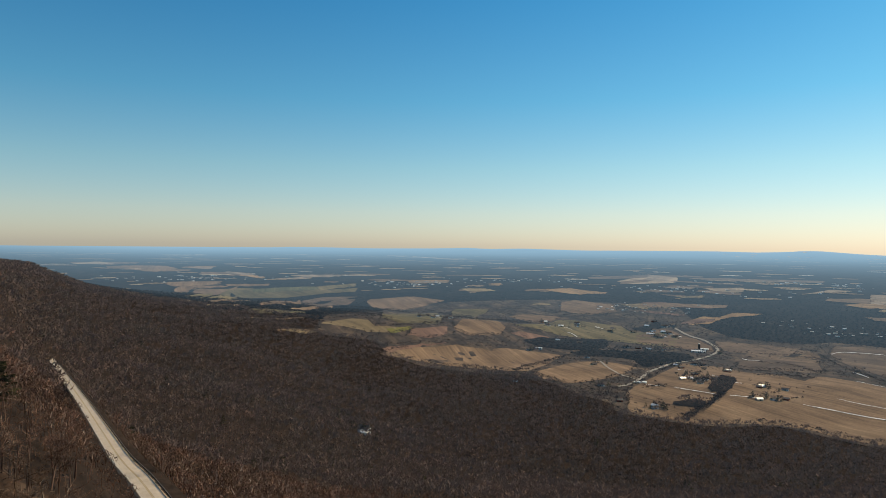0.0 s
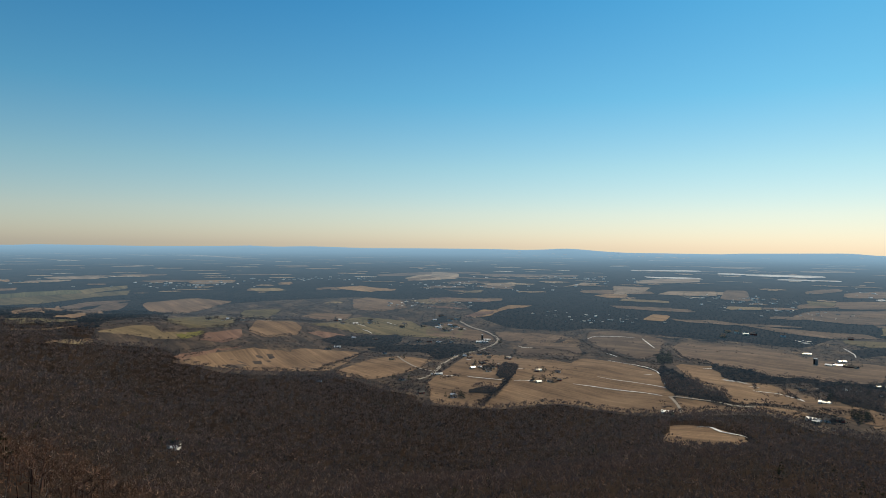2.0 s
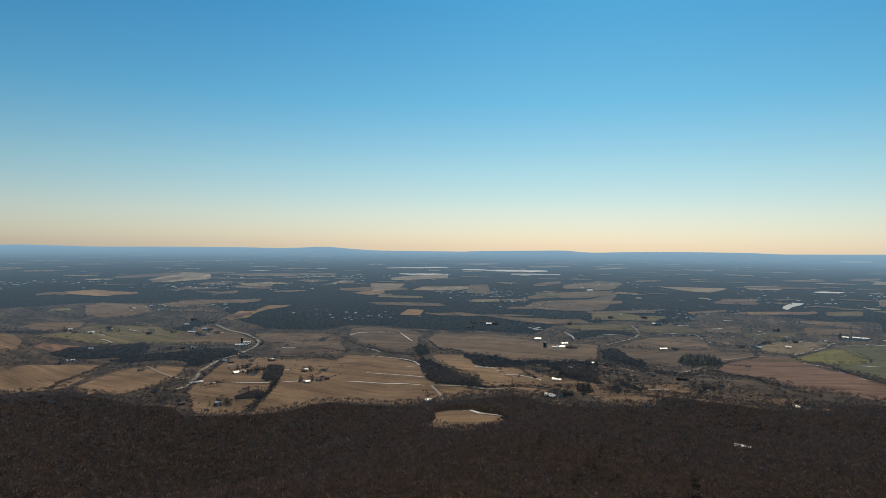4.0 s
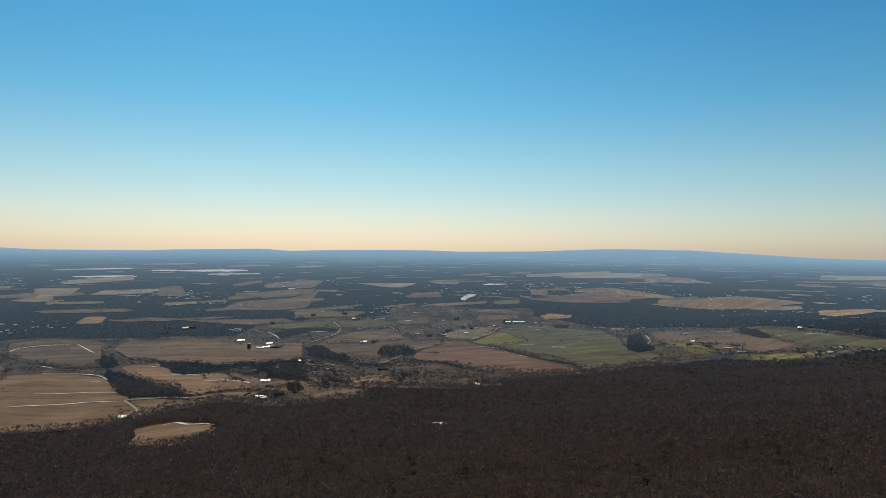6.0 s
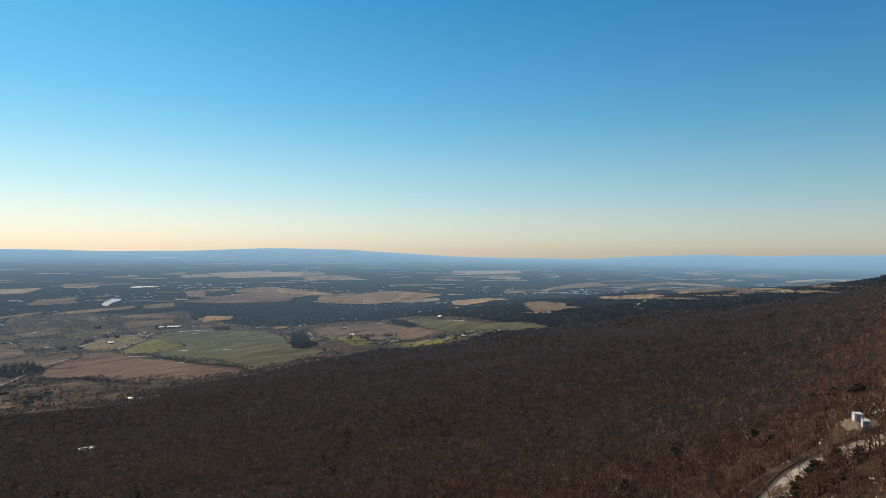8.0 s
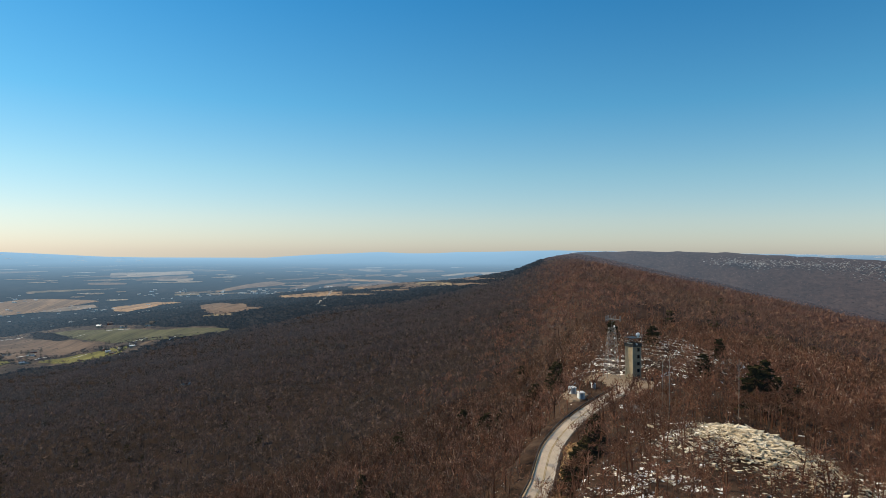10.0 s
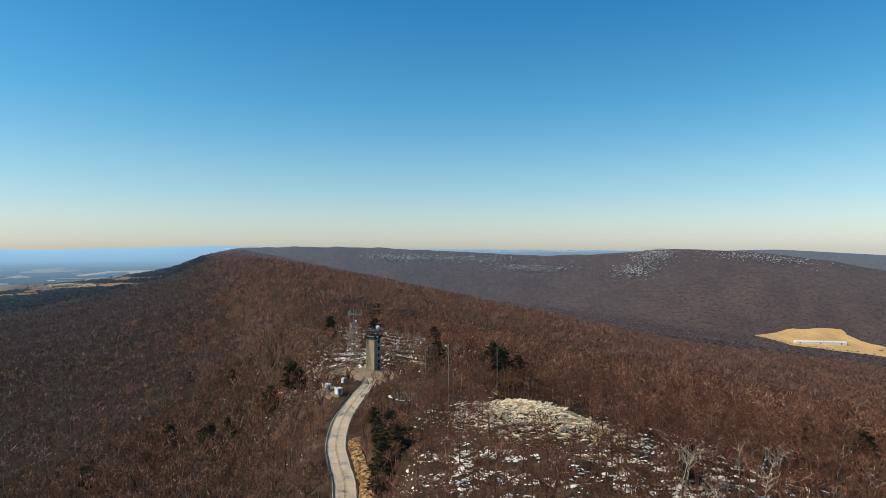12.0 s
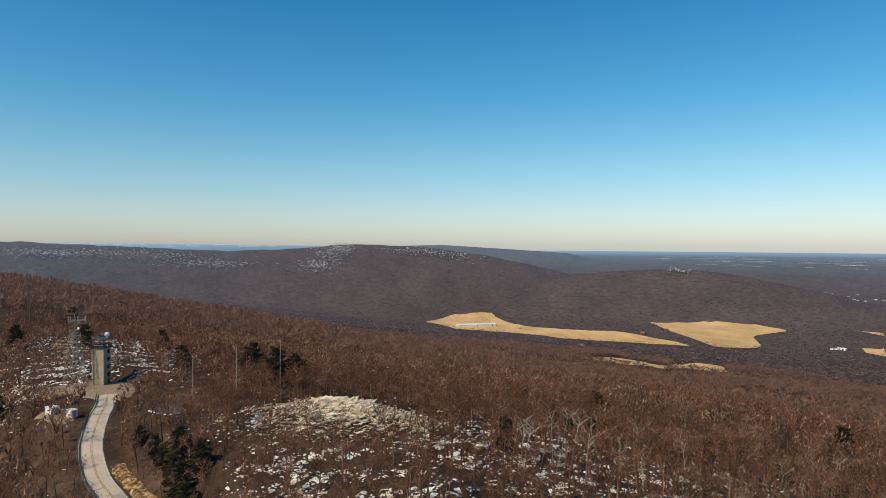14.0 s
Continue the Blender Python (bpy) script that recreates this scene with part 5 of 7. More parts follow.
def planted(name, templates, x, y, z, h, wide, mat, label, category, seed):
    """Copies of the templates, turned and sized, as one mesh."""
    g = np.random.RandomState(seed)
    kind, turn = g.randint(0, len(templates), len(x)), g.uniform(0, 6.28, len(x))
    out = []
    for k, tp in enumerate(templates):
        i = np.where(kind == k)[0]
        if len(i) == 0:
            continue
        c, s = np.cos(turn[i])[:, None, None], np.sin(turn[i])[:, None, None]
        hh, ww = h[i][:, None, None], (h[i] * wide[i])[:, None, None]
        tx, ty, tz = tp[None, :, :, 0], tp[None, :, :, 1], tp[None, :, :, 2]
        v = np.stack([(tx * c - ty * s) * ww + x[i][:, None, None], (tx * s + ty * c) * ww + y[i][:, None, None], tz * hh + z[i][:, None, None]], -1)
        out.append(v.reshape(-1, 3))
    v = np.concatenate(out)
    ob = mesh_of(name, v, np.arange(len(v)).reshape(-1, 3), [mat])
    return tagged(ob, label, category, kind="stuff")


def scatter(x0, x1, y0, y1, step, seed):
    g = np.random.RandomState(seed)
    x, y = np.meshgrid(np.arange(x0, x1, step), np.arange(y0, y1, step))
    return (x + g.uniform(-.5, .5, x.shape) * step).ravel(), (y + g.uniform(-.5, .5, y.shape) * step).ravel()


def bearing(x, y):
    return np.degrees(np.arctan2(x, y))


def outcrop_at(x, y):
    """How bare and stony the ground is: 1 on the outcrop, falling to 0 round it."""
    u, v = (x - 97) * 0.86 + (y - 4) * 0.5, (y - 4) * 0.86 - (x - 97) * 0.5
    return np.exp(-(u / 17) ** 2 - (v / 11) ** 2)


def open_ground(x, y, margin):
    """Road, yard and bare rock, where no tree stands."""
    d = to_road(x, y)[0]
    yard = np.hypot((x - 206) / 19, (y - 33) / 14)
    return (d < np.where(np.asarray(x) < 50, margin * 0.9, margin)) | (yard < 1.0) | (outcrop_at(x, y) > 0.33)


# woods within 360 m: whole trees
x, y = scatter(-420, 460, -330, 400, 5.0, 1)
r, a = np.hypot(x - 20, y - 40), bearing(x, y)
g = np.random.RandomState(2)
keep = (r < 360) & ((a > -115) & (a < 178)) & ~open_ground(x, y, 5.6) & (g.uniform(size=len(x)) > 0.55 * outcrop_at(x, y) ** 0.5)
keep &= ~((r < 150) & (np.hypot(x - 20, y - 40) < 150) & (y > 90) & (x > -30) & (x < 60))
x, y, r = x[keep], y[keep], r[keep]
close = (r < 135)
NEAR_T = [bare_tree(s, 1.0, 8, 5, 6, 1.15) for s in range(5)]
MIDN_T = [hazy_tree(s + 20, 9, 44, 0.026, 0.105) for s in range(6)]
h = g.uniform(8.0, 14.0, len(x)) * (1 - 0.36 * np.exp(-((y - crest_y(x)) / 40) ** 2))
# trees beside the lower road shortened, to keep the road in view
h *= np.where((x < 60) & (to_road(x, y)[0] < 16), 0.6, 1.0)
w = g.uniform(0.85, 1.25, len(x))
z = ground_z(x, y)
# the valley side takes the twigs with shade in their colour
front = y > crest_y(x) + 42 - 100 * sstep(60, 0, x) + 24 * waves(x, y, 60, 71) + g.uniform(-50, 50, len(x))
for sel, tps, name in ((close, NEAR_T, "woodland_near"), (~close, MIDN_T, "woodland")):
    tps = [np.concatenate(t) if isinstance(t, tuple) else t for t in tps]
    for on, mat, label in ((sel & front, shaded_bark, "bare grey-brown winter woodland below the ridge road, shade in its colour"), (sel & ~front, near_bark, "bare reddish-brown winter woodland on the ridge top")):
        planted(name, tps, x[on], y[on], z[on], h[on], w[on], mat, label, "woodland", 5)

# brush under and between the near trees
def brush(seed):
    g = np.random.RandomState(seed)
    s = Soup()
    for i in range(30):
        az, lean = g.uniform(0, 6.28), g.uniform(.1, 1.45)
        way = np.array([math.cos(az) * math.sin(lean), math.sin(az) * math.sin(lean), math.cos(lean)])
        a = way * g.uniform(.05, .6)
        s.sliver(a, a + way * g.uniform(.15, .35) + g.normal(size=3) * .13, 0.026, g)
    return s.array()


x, y = scatter(-60, 280, -140, 130, 3.3, 61)
r = np.hypot(x + 20, y - 50)
g = np.random.RandomState(62)
keep = ~open_ground(x, y, 3.9) & (g.uniform(size=len(x)) > 0.5 + 0.45 * outcrop_at(x, y)) & (bearing(x + 40, y - 60) > -60)
x, y = x[keep], y[keep]
planted("brushwood", [brush(s + 300) for s in range(5)], x, y, ground_z(x, y), g.uniform(1.2, 3.2, len(x)), g.uniform(0.9, 1.4, len(x)), near_bark, "reddish leafless brush on the ridge top", "brush", 63)

# dark sheets that paint the shade under the woods among the farms
floor_kind = (earth("wood_floor_shade", [(0.3, (0.016, 0.013, 0.013)), (0.7, (0.026, 0.021, 0.019))], 0.02, 0.2, far=True), "dark sheet standing for shade under bare valley woods")
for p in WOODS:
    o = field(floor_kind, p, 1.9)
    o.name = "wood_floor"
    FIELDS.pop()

# woods from 360 m to 1.6 km, cleared where lone buildings must show
VIEW_GLADES = ((-687, 500, 22), (218, 898, 24), (200, 742, 10))
STREAK_T = [hazy_tree(s + 50, 0, 26, 0.048, 0.18, 0.6) for s in range(8)]
BROAD_T = [hazy_tree(s + 70, 0, 14, 0.090, 0.25, 0.6) for s in range(8)]
NOT_WOOD = FIELDS + ZONES
WOOD_P = [np.array(p, float) for p in WOODS]
PINE_P = [np.array(p, float) for p in PINE_STANDS]
x, y = scatter(-1600, 1600, -1600, 1600, 9.8, 6)
r, a = np.hypot(x - 20, y - 40), bearing(x, y)
g = np.random.RandomState(7)
keep = (r >= 355) & (np.hypot(x, y) < 1600) & (a > -93) & (a < 168) & (to_road(x, y)[0] > 6)
x, y = x[keep], y[keep]
r = np.hypot(x, y)
keep = (~in_any(NOT_WOOD, x, y) | in_any(WOOD_P, x, y)) & ~in_any(PINE_P, x, y)
# no trees on the near side of the hollow's meadows, to keep them in view
keep &= ~((y < 0) & in_any(NOT_WOOD, x * (1 + 42 / r), y * (1 + 42 / r)))
x, y = x[keep], y[keep]
for cx, cy, rad in VIEW_GLADES:
    keep = np.hypot(x - cx, y - cy) > rad
    x, y = x[keep], y[keep]
h = g.uniform(10, 17, len(x))
w = g.uniform(0.95, 1.4, len(x))
front = y > crest_y(x) + 70 - 150 * sstep(100, -100, x) + 40 * waves(x, y, 160, 72) + g.uniform(-80, 80, len(x))
for on, mat, label in ((front, mid_bark, "bare grey-brown winter woodland between ridge and fields, backlit tone in its colour"), (~front, lit_bark, "bare red-brown winter woodland in the hollow, sunlit tone in its colour")):
    for tps, sel in ((STREAK_T, on & (np.hypot(x, y) < 680)), (BROAD_T, on & (np.hypot(x, y) >= 680))):
        planted("woodland", tps, x[sel], y[sel], ground_z(x[sel], y[sel]), h[sel], w[sel], mat, label, "woodland", 8)

# woods of the valley and the far hills
TUFT_T = [tuft(s + 80) for s in range(8)]
x, y = scatter(-2750, 3000, -3000, 3000, 14.0, 9)
r, a = np.hypot(x, y), bearing(x, y)
keep = (r >= 1590) & (r < 2950) & (a > -94) & (a < 171)
x, y = x[keep], y[keep]
keep = (~in_any(NOT_WOOD, x, y) | in_any(WOOD_P, x, y)) & ~in_any(PINE_P, x, y)
x, y = x[keep], y[keep]
g = np.random.RandomState(10)
h, w = g.uniform(5.5, 8.5, len(x)) * np.interp(np.hypot(x, y), (1600, 2300, 2900), (1.1, 0.75, 0.42)), g.uniform(1.7, 2.6, len(x))
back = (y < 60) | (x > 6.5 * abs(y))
planted("woodland", TUFT_T, x[~back], y[~back], ground_z(x[~back], y[~back]) - 1, h[~back], w[~back], far_bark, "dark bare woods across the valley floor, shade in their colour", "woodland", 11)
planted("woodland", TUFT_T, x[back], y[back], ground_z(x[back], y[back]) - 1, h[back] * 0.62, w[back] * 1.5, hill_bark_lightened, "purple-brown bare woods across the hollow, lightened against their shade", "woodland", 11)

# sparse trees in the rough meadows
x, y = scatter(-2400, 2400, 800, 2700, 11.0, 18)
g = np.random.RandomState(19)
keep = in_any(ZONES, x, y) & ~in_any(FIELDS, x, y) & (waves(x, y, 110, 33) + 0.6 * waves(x, y, 45, 34) + g.uniform(-.7, .7, len(x)) > -0.25)
x, y = x[keep], y[keep]
rx, ry = scatter(-1200, 500, 950, 1800, 9.5, 181)
keep = in_any(ROUGH, rx, ry) & (waves(rx, ry, 120, 35) + 0.7 * waves(rx, ry, 50, 36) + g.uniform(-.6, .6, len(rx)) > -0.25)
x, y = np.concatenate([x, rx[keep]]), np.concatenate([y, ry[keep]])
planted("orchard", BROAD_T, x, y, ground_z(x, y), g.uniform(6, 12, len(x)), g.uniform(1.0, 1.6, len(x)), hedge_bark, "sparse bare trees in rough meadows", "trees", 20)

# hedgerows, scattered farm trees and pine stands
hx, hy = [], []
g = np.random.RandomState(12)
for line in HEDGES:
    p = along(np.array(line, float), 2.6)
    hx += list(p[:, 0] + g.uniform(-3, 3, len(p)))
    hy += list(p[:, 1] + g.uniform(-3, 3, len(p)))
for p in FIELDS:
    if np.hypot(*p.mean(0)) < 3050:
        e = along(np.concatenate([p, p[:1]]), 6.0 if np.hypot(*p.mean(0)) < 2300 else 9.0)
        run = np.sin(np.arange(len(e)) * 0.075 + g.uniform(0, 6)) + g.uniform(-.6, .6, len(e)) > 0.0
        hx += list(e[run, 0] + g.uniform(-3, 3, run.sum()))
        hy += list(e[run, 1] + g.uniform(-3, 3, run.sum()))
sx, sy = scatter(-2700, 2700, 400, 3000, 30.0, 121)
lone = in_any(FIELDS, sx, sy) & (np.hypot(sx, sy) > 2050) & (g.uniform(size=len(sx)) < 0.5) & (sy > 0)
hx, hy = hx + list(sx[lone]), hy + list(sy[lone])
for bx, by in HOUSE_AT + HOUSE_AT_MORE + BARN_AT:
    n = g.randint(4, 10)
    hx += list(bx + g.normal(size=n) * 16 - bx / np.hypot(bx, by) * -6)
    hy += list(by + g.normal(size=n) * 16 + 9 * np.sign(by))
x, y = np.array(hx), np.array(hy)
planted("hedgerow", BROAD_T, x, y, ground_z(x, y), g.uniform(6, 13, len(x)) * np.interp(np.hypot(x, y), (1500, 2600), (1.0, 0.5)), g.uniform(1.0, 1.7, len(x)), hedge_bark, "bare hedgerow trees along field edges", "hedgerow", 13)

FIR_T = [conifer(s + 30, 6, 4)[1] for s in range(3)]
x, y = scatter(-1500, 1500, 1000, 2700, 9.0, 14)
keep = in_any(PINE_P, x, y)
x, y = list(x[keep]), list(y[keep])
for bx, by in (HOUSE_AT + HOUSE_AT_MORE)[::2]:
    x += list(bx + g.normal(size=3) * 12)
    y += list(by + g.normal(size=3) * 12 + 6)
x, y = np.array(x), np.array(y)
planted("pine_stand", FIR_T, x, y, ground_z(x, y), g.uniform(9, 16, len(x)), g.uniform(1.0, 1.5, len(x)), needle, "dark evergreen stand beside the farms", "pines", 15)
x, y = scatter(-1000, 1300, -500, 1000, 60.0, 16)
r, a = np.hypot(x, y), bearing(x, y)
keep = (r > 330) & (r < 1300) & (a > -92) & (a < 160) & ((waves(x, y, 300, 31) > 0.55) | (g.uniform(size=len(x)) < 0.08)) & ~in_any(NOT_WOOD, x, y)
x, y = x[keep], y[keep]
planted("pine_stand", FIR_T, x, y, ground_z(x, y), g.uniform(11, 17, len(x)), g.uniform(0.9, 1.3, len(x)), needle, "scattered dark pines among bare woods", "pines", 17)

# far fields: thin pale strips between dark woods, out to the foot of the far mountains
g = np.random.RandomState(21)
vv, ff, n = [], [], 0
for k in range(760):
    az, r = radians(g.uniform(-88, 84) if k < 640 else g.uniform(150, 172)), 2750 + 1150 * g.uniform() ** 0.8
    if k >= 640:
        r = 3400 + (r - 2500) * 0.5
    half, deep = radians(g.uniform(0.2, 1.5)), g.uniform(6, 22) * (1.2 - 0.6 * (r - 2500) / 1750)
    u = np.linspace(-1, 1, 9)
    edge = 1 - 0.75 * abs(u) ** 3
    lo, hi = r + deep * edge * g.uniform(-.9, -.3, 9), r + deep * edge * g.uniform(.3, .9, 9)
    a = az + half * u
    p = np.concatenate([np.stack([lo * np.sin(a), lo * np.cos(a)], 1), np.stack([hi * np.sin(a), hi * np.cos(a)], 1)])
    if in_any(NOT_WOOD, p[[4]][:, 0], p[[4]][:, 1])[0]:
        continue
    vv.append(np.column_stack([p, ground_z(p[:, 0], p[:, 1]) + 2.0 + (r - 2500) * 0.002]))
    i = np.arange(8)
    ff.append(np.stack([i, i + 1, i + 10, i + 9], 1) + n)
    n += 18
# old snow in clearings on the far mountains
sv, sf, n = [], [], 0
for k in range(420):
    az = g.uniform(-30, 48) if k < 230 else g.uniform(84, 118)
    r = g.uniform(4020, 4560) if k < 230 else g.uniform(4480, 4660)
    half, deep = radians(g.uniform(0.04, 0.35) if k < 230 else g.uniform(0.25, 0.8)), g.uniform(3, 9)
    a = radians(az) + half * np.array((-1, -.4, .5, 1))
    lo, hi = r + deep * g.uniform(-1, -.2, 4), r + deep * g.uniform(.2, 1, 4)
    p = np.concatenate([np.stack([lo * np.sin(a), lo * np.cos(a)], 1), np.stack([hi * np.sin(a), hi * np.cos(a)], 1)])
    sv.append(np.column_stack([p, ground_z(p[:, 0], p[:, 1]) + 2.5]))
    i = np.arange(3)
    sf.append(np.stack([i, i + 1, i + 5, i + 4], 1) + n)
    n += 8
# snow colour greyed to stand for the haze before it
tagged(mesh_of("mountain_snow", np.concatenate(sv), np.concatenate(sf), [earth("haze_greyed_snow", [(0.3, (0.42, 0.44, 0.46)), (0.7, (0.56, 0.57, 0.58))], 0.02, 0.2)]), "flecks of old snow, greyed for haze, on far blue mountains", "snow", kind="stuff")
far_field = bark("far_stubble", [(0.0, (0.19, 0.13, 0.08)), (0.35, (0.30, 0.20, 0.12)), (0.7, (0.42, 0.29, 0.18)), (0.9, (0.54, 0.42, 0.29)), (1.0, (0.75, 0.68, 0.58))], [(0.3, (0.2, 0.15, 0.09)), (0.7, (0.3, 0.23, 0.15))], far=True, spread=0.15)
tagged(mesh_of("far_fields", np.concatenate(vv), np.concatenate(ff), [far_field]), "patchwork of far stubble fields with haze painted in", "fields", kind="stuff")

# ---------------------------------------------------------------- built things: materials
def paint(name, colour, rough=0.6, metal=0.0, scale=2.0, vary=0.25, bump=0.0):
    m, t, b = material(name)
    n1, n2 = noise_node(t, scale, 5, 0.65), noise_node(t, scale * 9, 3, 0.6)
    lo, hi = [c * (1 - vary) for c in colour], [min(1, c * (1 + vary)) for c in colour]
    r = ramp(t, n1.outputs["Fac"], [(0.3, lo), (0.7, hi)])
    v = ramp(t, n2.outputs["Fac"], [(0.3, (0.88, 0.88, 0.88)), (0.7, (1.08, 1.08, 1.08))])
    t.links.new(mixc(t, 1.0, r.outputs[0], v.outputs[0], "MULTIPLY"), b.inputs["Base Color"])
    b.inputs["Roughness"].default_value, b.inputs["Metallic"].default_value = rough, metal
    if bump:
        bp = nd(t, "Bump", Strength=0.5, Distance=bump)
        t.links.new(n2.outputs["Fac"], bp.inputs["Height"])
        t.links.new(bp.outputs[0], b.inputs["Normal"])
    return m


asphalt = paint("worn_asphalt", (0.46, 0.385, 0.305), 0.9, 0, 0.25, 0.16, 0.01)
line_white = paint("road_line_white", (0.54, 0.50, 0.43), 0.85, 0, 1.0, 0.25)
line_yellow = paint("road_line_yellow", (0.30, 0.22, 0.10), 0.85, 0, 1.0, 0.25)
gravel = paint("pale_gravel", (0.24, 0.175, 0.115), 0.95, 0, 0.5, 0.3, 0.05)
clay = earth("ochre_clay", [(0.36, (0.060, 0.036, 0.022)), (0.48, (0.20, 0.12, 0.06)), (0.58, (0.42, 0.28, 0.14)), (0.75, (0.55, 0.42, 0.25))], 0.9, 5.0, 0.95, 0.3)
steel = paint("galvanised_steel", (0.27, 0.25, 0.23), 0.5, 0.35, 3.0, 0.3)
# dark rail steel with the rail's own shadow put into the colour
shadow_dark_steel = paint("shadow_dark_rail", (0.055, 0.048, 0.042), 0.85, 0.0, 3.0, 0.25)
wood_post = paint("grey_wood", (0.16, 0.125, 0.095), 0.9, 0, 3.0, 0.3)
concrete = paint("tan_concrete", (0.34, 0.265, 0.17), 0.9, 0, 0.8, 0.16, 0.02)
dark_frame = paint("dark_metal", (0.035, 0.033, 0.032), 0.5, 0.3, 2.0, 0.3)
glass_dark = paint("dark_window_glass", (0.015, 0.016, 0.018), 0.08, 0, 2.0, 0.1)
white_gloss = paint("white_radome", (0.85, 0.85, 0.83), 0.35, 0, 1.0, 0.04)
white_paint = paint("white_paint", (0.74, 0.73, 0.70), 0.6, 0, 0.5, 0.1)
roof_white = paint("white_metal_roof", (0.80, 0.79, 0.76), 0.42, 0.2, 0.3, 0.08)
roof_grey = paint("grey_shingle", (0.15, 0.135, 0.125), 0.9, 0, 0.6, 0.2)
roof_dark = paint("dark_shingle", (0.06, 0.055, 0.052), 0.85, 0, 0.6, 0.2)
siding_tan = paint("tan_siding", (0.42, 0.36, 0.28), 0.8, 0, 0.4, 0.12)
brick_red = paint("barn_red", (0.22, 0.06, 0.045), 0.85, 0, 0.5, 0.2)
snow_mat = paint("old_snow_crust", (0.84, 0.82, 0.78), 0.7, 0, 0.6, 0.08, 0.05)
stone = earth("quartzite", [(0.25, (0.38, 0.29, 0.19)), (0.42, (0.56, 0.47, 0.34)), (0.60, (0.70, 0.64, 0.53)), (0.75, (0.80, 0.76, 0.68))], 0.35, 2.2, 0.9, 0.12)


def box(bm, cx, cy, z0, sx, sy, sz, rot=0.0, bevel=0.0):
    c, s = math.cos(rot), math.sin(rot)
    vs = []
    for z in (z0, z0 + sz):
        for u, v in ((-1, -1), (1, -1), (1, 1), (-1, 1)):
            x, y = u * sx / 2, v * sy / 2
            vs.append(bm.verts.new((cx + x * c - y * s, cy + x * s + y * c, z)))
    faces = [bm.faces.new([vs[i] for i in f]) for f in ((3, 2, 1, 0), (4, 5, 6, 7), (0, 1, 5, 4), (1, 2, 6, 5), (2, 3, 7, 6), (3, 0, 4, 7))]
    if bevel:
        edges = list({e for f in faces for e in f.edges})
        bmesh.ops.bevel(bm, geom=edges, offset=bevel, segments=1, affect="EDGES")


def rod(bm, a, b, r0, r1=None, n=6):
    a, b = Vector(a), Vector(b)
    r1 = r0 if r1 is None else r1
    q = (b - a).to_track_quat("Z", "Y")
    rings = []
    for p, r in ((a, r0), (b, r1)):
        rings.append([bm.verts.new(p + q @ Vector((math.cos(k * 2 * math.pi / n) * r, math.sin(k * 2 * math.pi / n) * r, 0))) for k in range(n)])
    for k in range(n):
        bm.faces.new((rings[0][k], rings[0][(k + 1) % n], rings[1][(k + 1) % n], rings[1][k]))
    bm.faces.new(rings[1])
    bm.faces.new(rings[0][::-1])


def thing(name, label, category, at, rot=0.0, group=""):
    e = new(name)
    e.matrix_world = Matrix.Translation(at) @ Matrix.Rotation(rot, 4, "Z")
    return tagged(e, label, category, group=group)


def gz(x, y):
    return float(ground_z(np.array([x]), np.array([y]))[0])


# ---------------------------------------------------------------- ridge road
def ribbon(name, line, offsets, lifts, mat):
    """A strip along a line of x, y, z: one row of points at each offset to its left."""
    d = np.gradient(line[:, :2], axis=0)
    d /= np.linalg.norm(d, axis=1)[:, None]
    side = np.stack([-d[:, 1], d[:, 0]], 1)
    rows = [np.column_stack([line[:, :2] + side * o, line[:, 2] + l]) for o, l in zip(offsets, lifts)]
    v, n, m = np.stack(rows, 1).reshape(-1, 3), len(line), len(offsets)
    i = np.arange(n * m).reshape(n, m)
    f = np.stack([i[:-1, 1:], i[:-1, :-1], i[1:, :-1], i[1:, 1:]], -1).reshape(-1, 4)
    return mesh_of(name, v, f, [mat])


LINE = along(ROAD, 2.0)
road = ribbon("road", LINE, (-2.65, -2.55, 0, 2.55, 2.65), (-0.9, 0.0, 0.06, 0.0, -0.9), asphalt)
tagged(road, "worn pale two-lane asphalt ridge road with faded lines", "road", kind="structure")
for o, m, nm in ((-2.3, line_white, "edge_line"), (2.3, line_white, "edge_line"), (-0.14, line_yellow, "centre_line"), (0.14, line_yellow, "centre_line")):
    k = ribbon(nm, LINE, (o - 0.085, o + 0.085), (0.065, 0.065), m)
    k.parent = road
shoulder = ribbon("shoulder", LINE, (-3.1, -2.6, 2.6, 3.4), (-0.45, -0.03, -0.03, -0.45), gravel)
tagged(shoulder, "pale gravel road shoulder", "shoulder", kind="structure")

# guard rail on the valley side, beam darkened to stand for its shadow
rail = thing("guard_rail", "dark steel guard rail on wooden posts, its shadow in the colour", "guard rail", (0, 0, 0))
rl = ribbon("rail_beam", LINE, (3.02, 2.98, 3.05, 2.98, 3.02, 3.22, 3.22), (0.36, 0.44, 0.56, 0.68, 0.78, 0.78, 0.36), shadow_dark_steel)
rl.parent = rail
d = np.gradient(LINE[:, :2], axis=0)
d /= np.linalg.norm(d, axis=1)[:, None]
bm = bmesh.new()
box(bm, 0, 0, -0.5, 0.16, 0.18, 1.28, 0, 0.02)
post = part("post", bm, wood_post, rail)
first = True
for k in range(60, len(LINE) - 8, 2):
    p = (LINE[k, 0] - d[k, 1] * 3.25, LINE[k, 1] + d[k, 0] * 3.25, LINE[k, 2])
    o = post if first else new("post", post.data)
    o.parent, o.location, o.rotation_euler = rail, p, (0, 0, math.atan2(d[k, 1], d[k, 0]))
    first = False

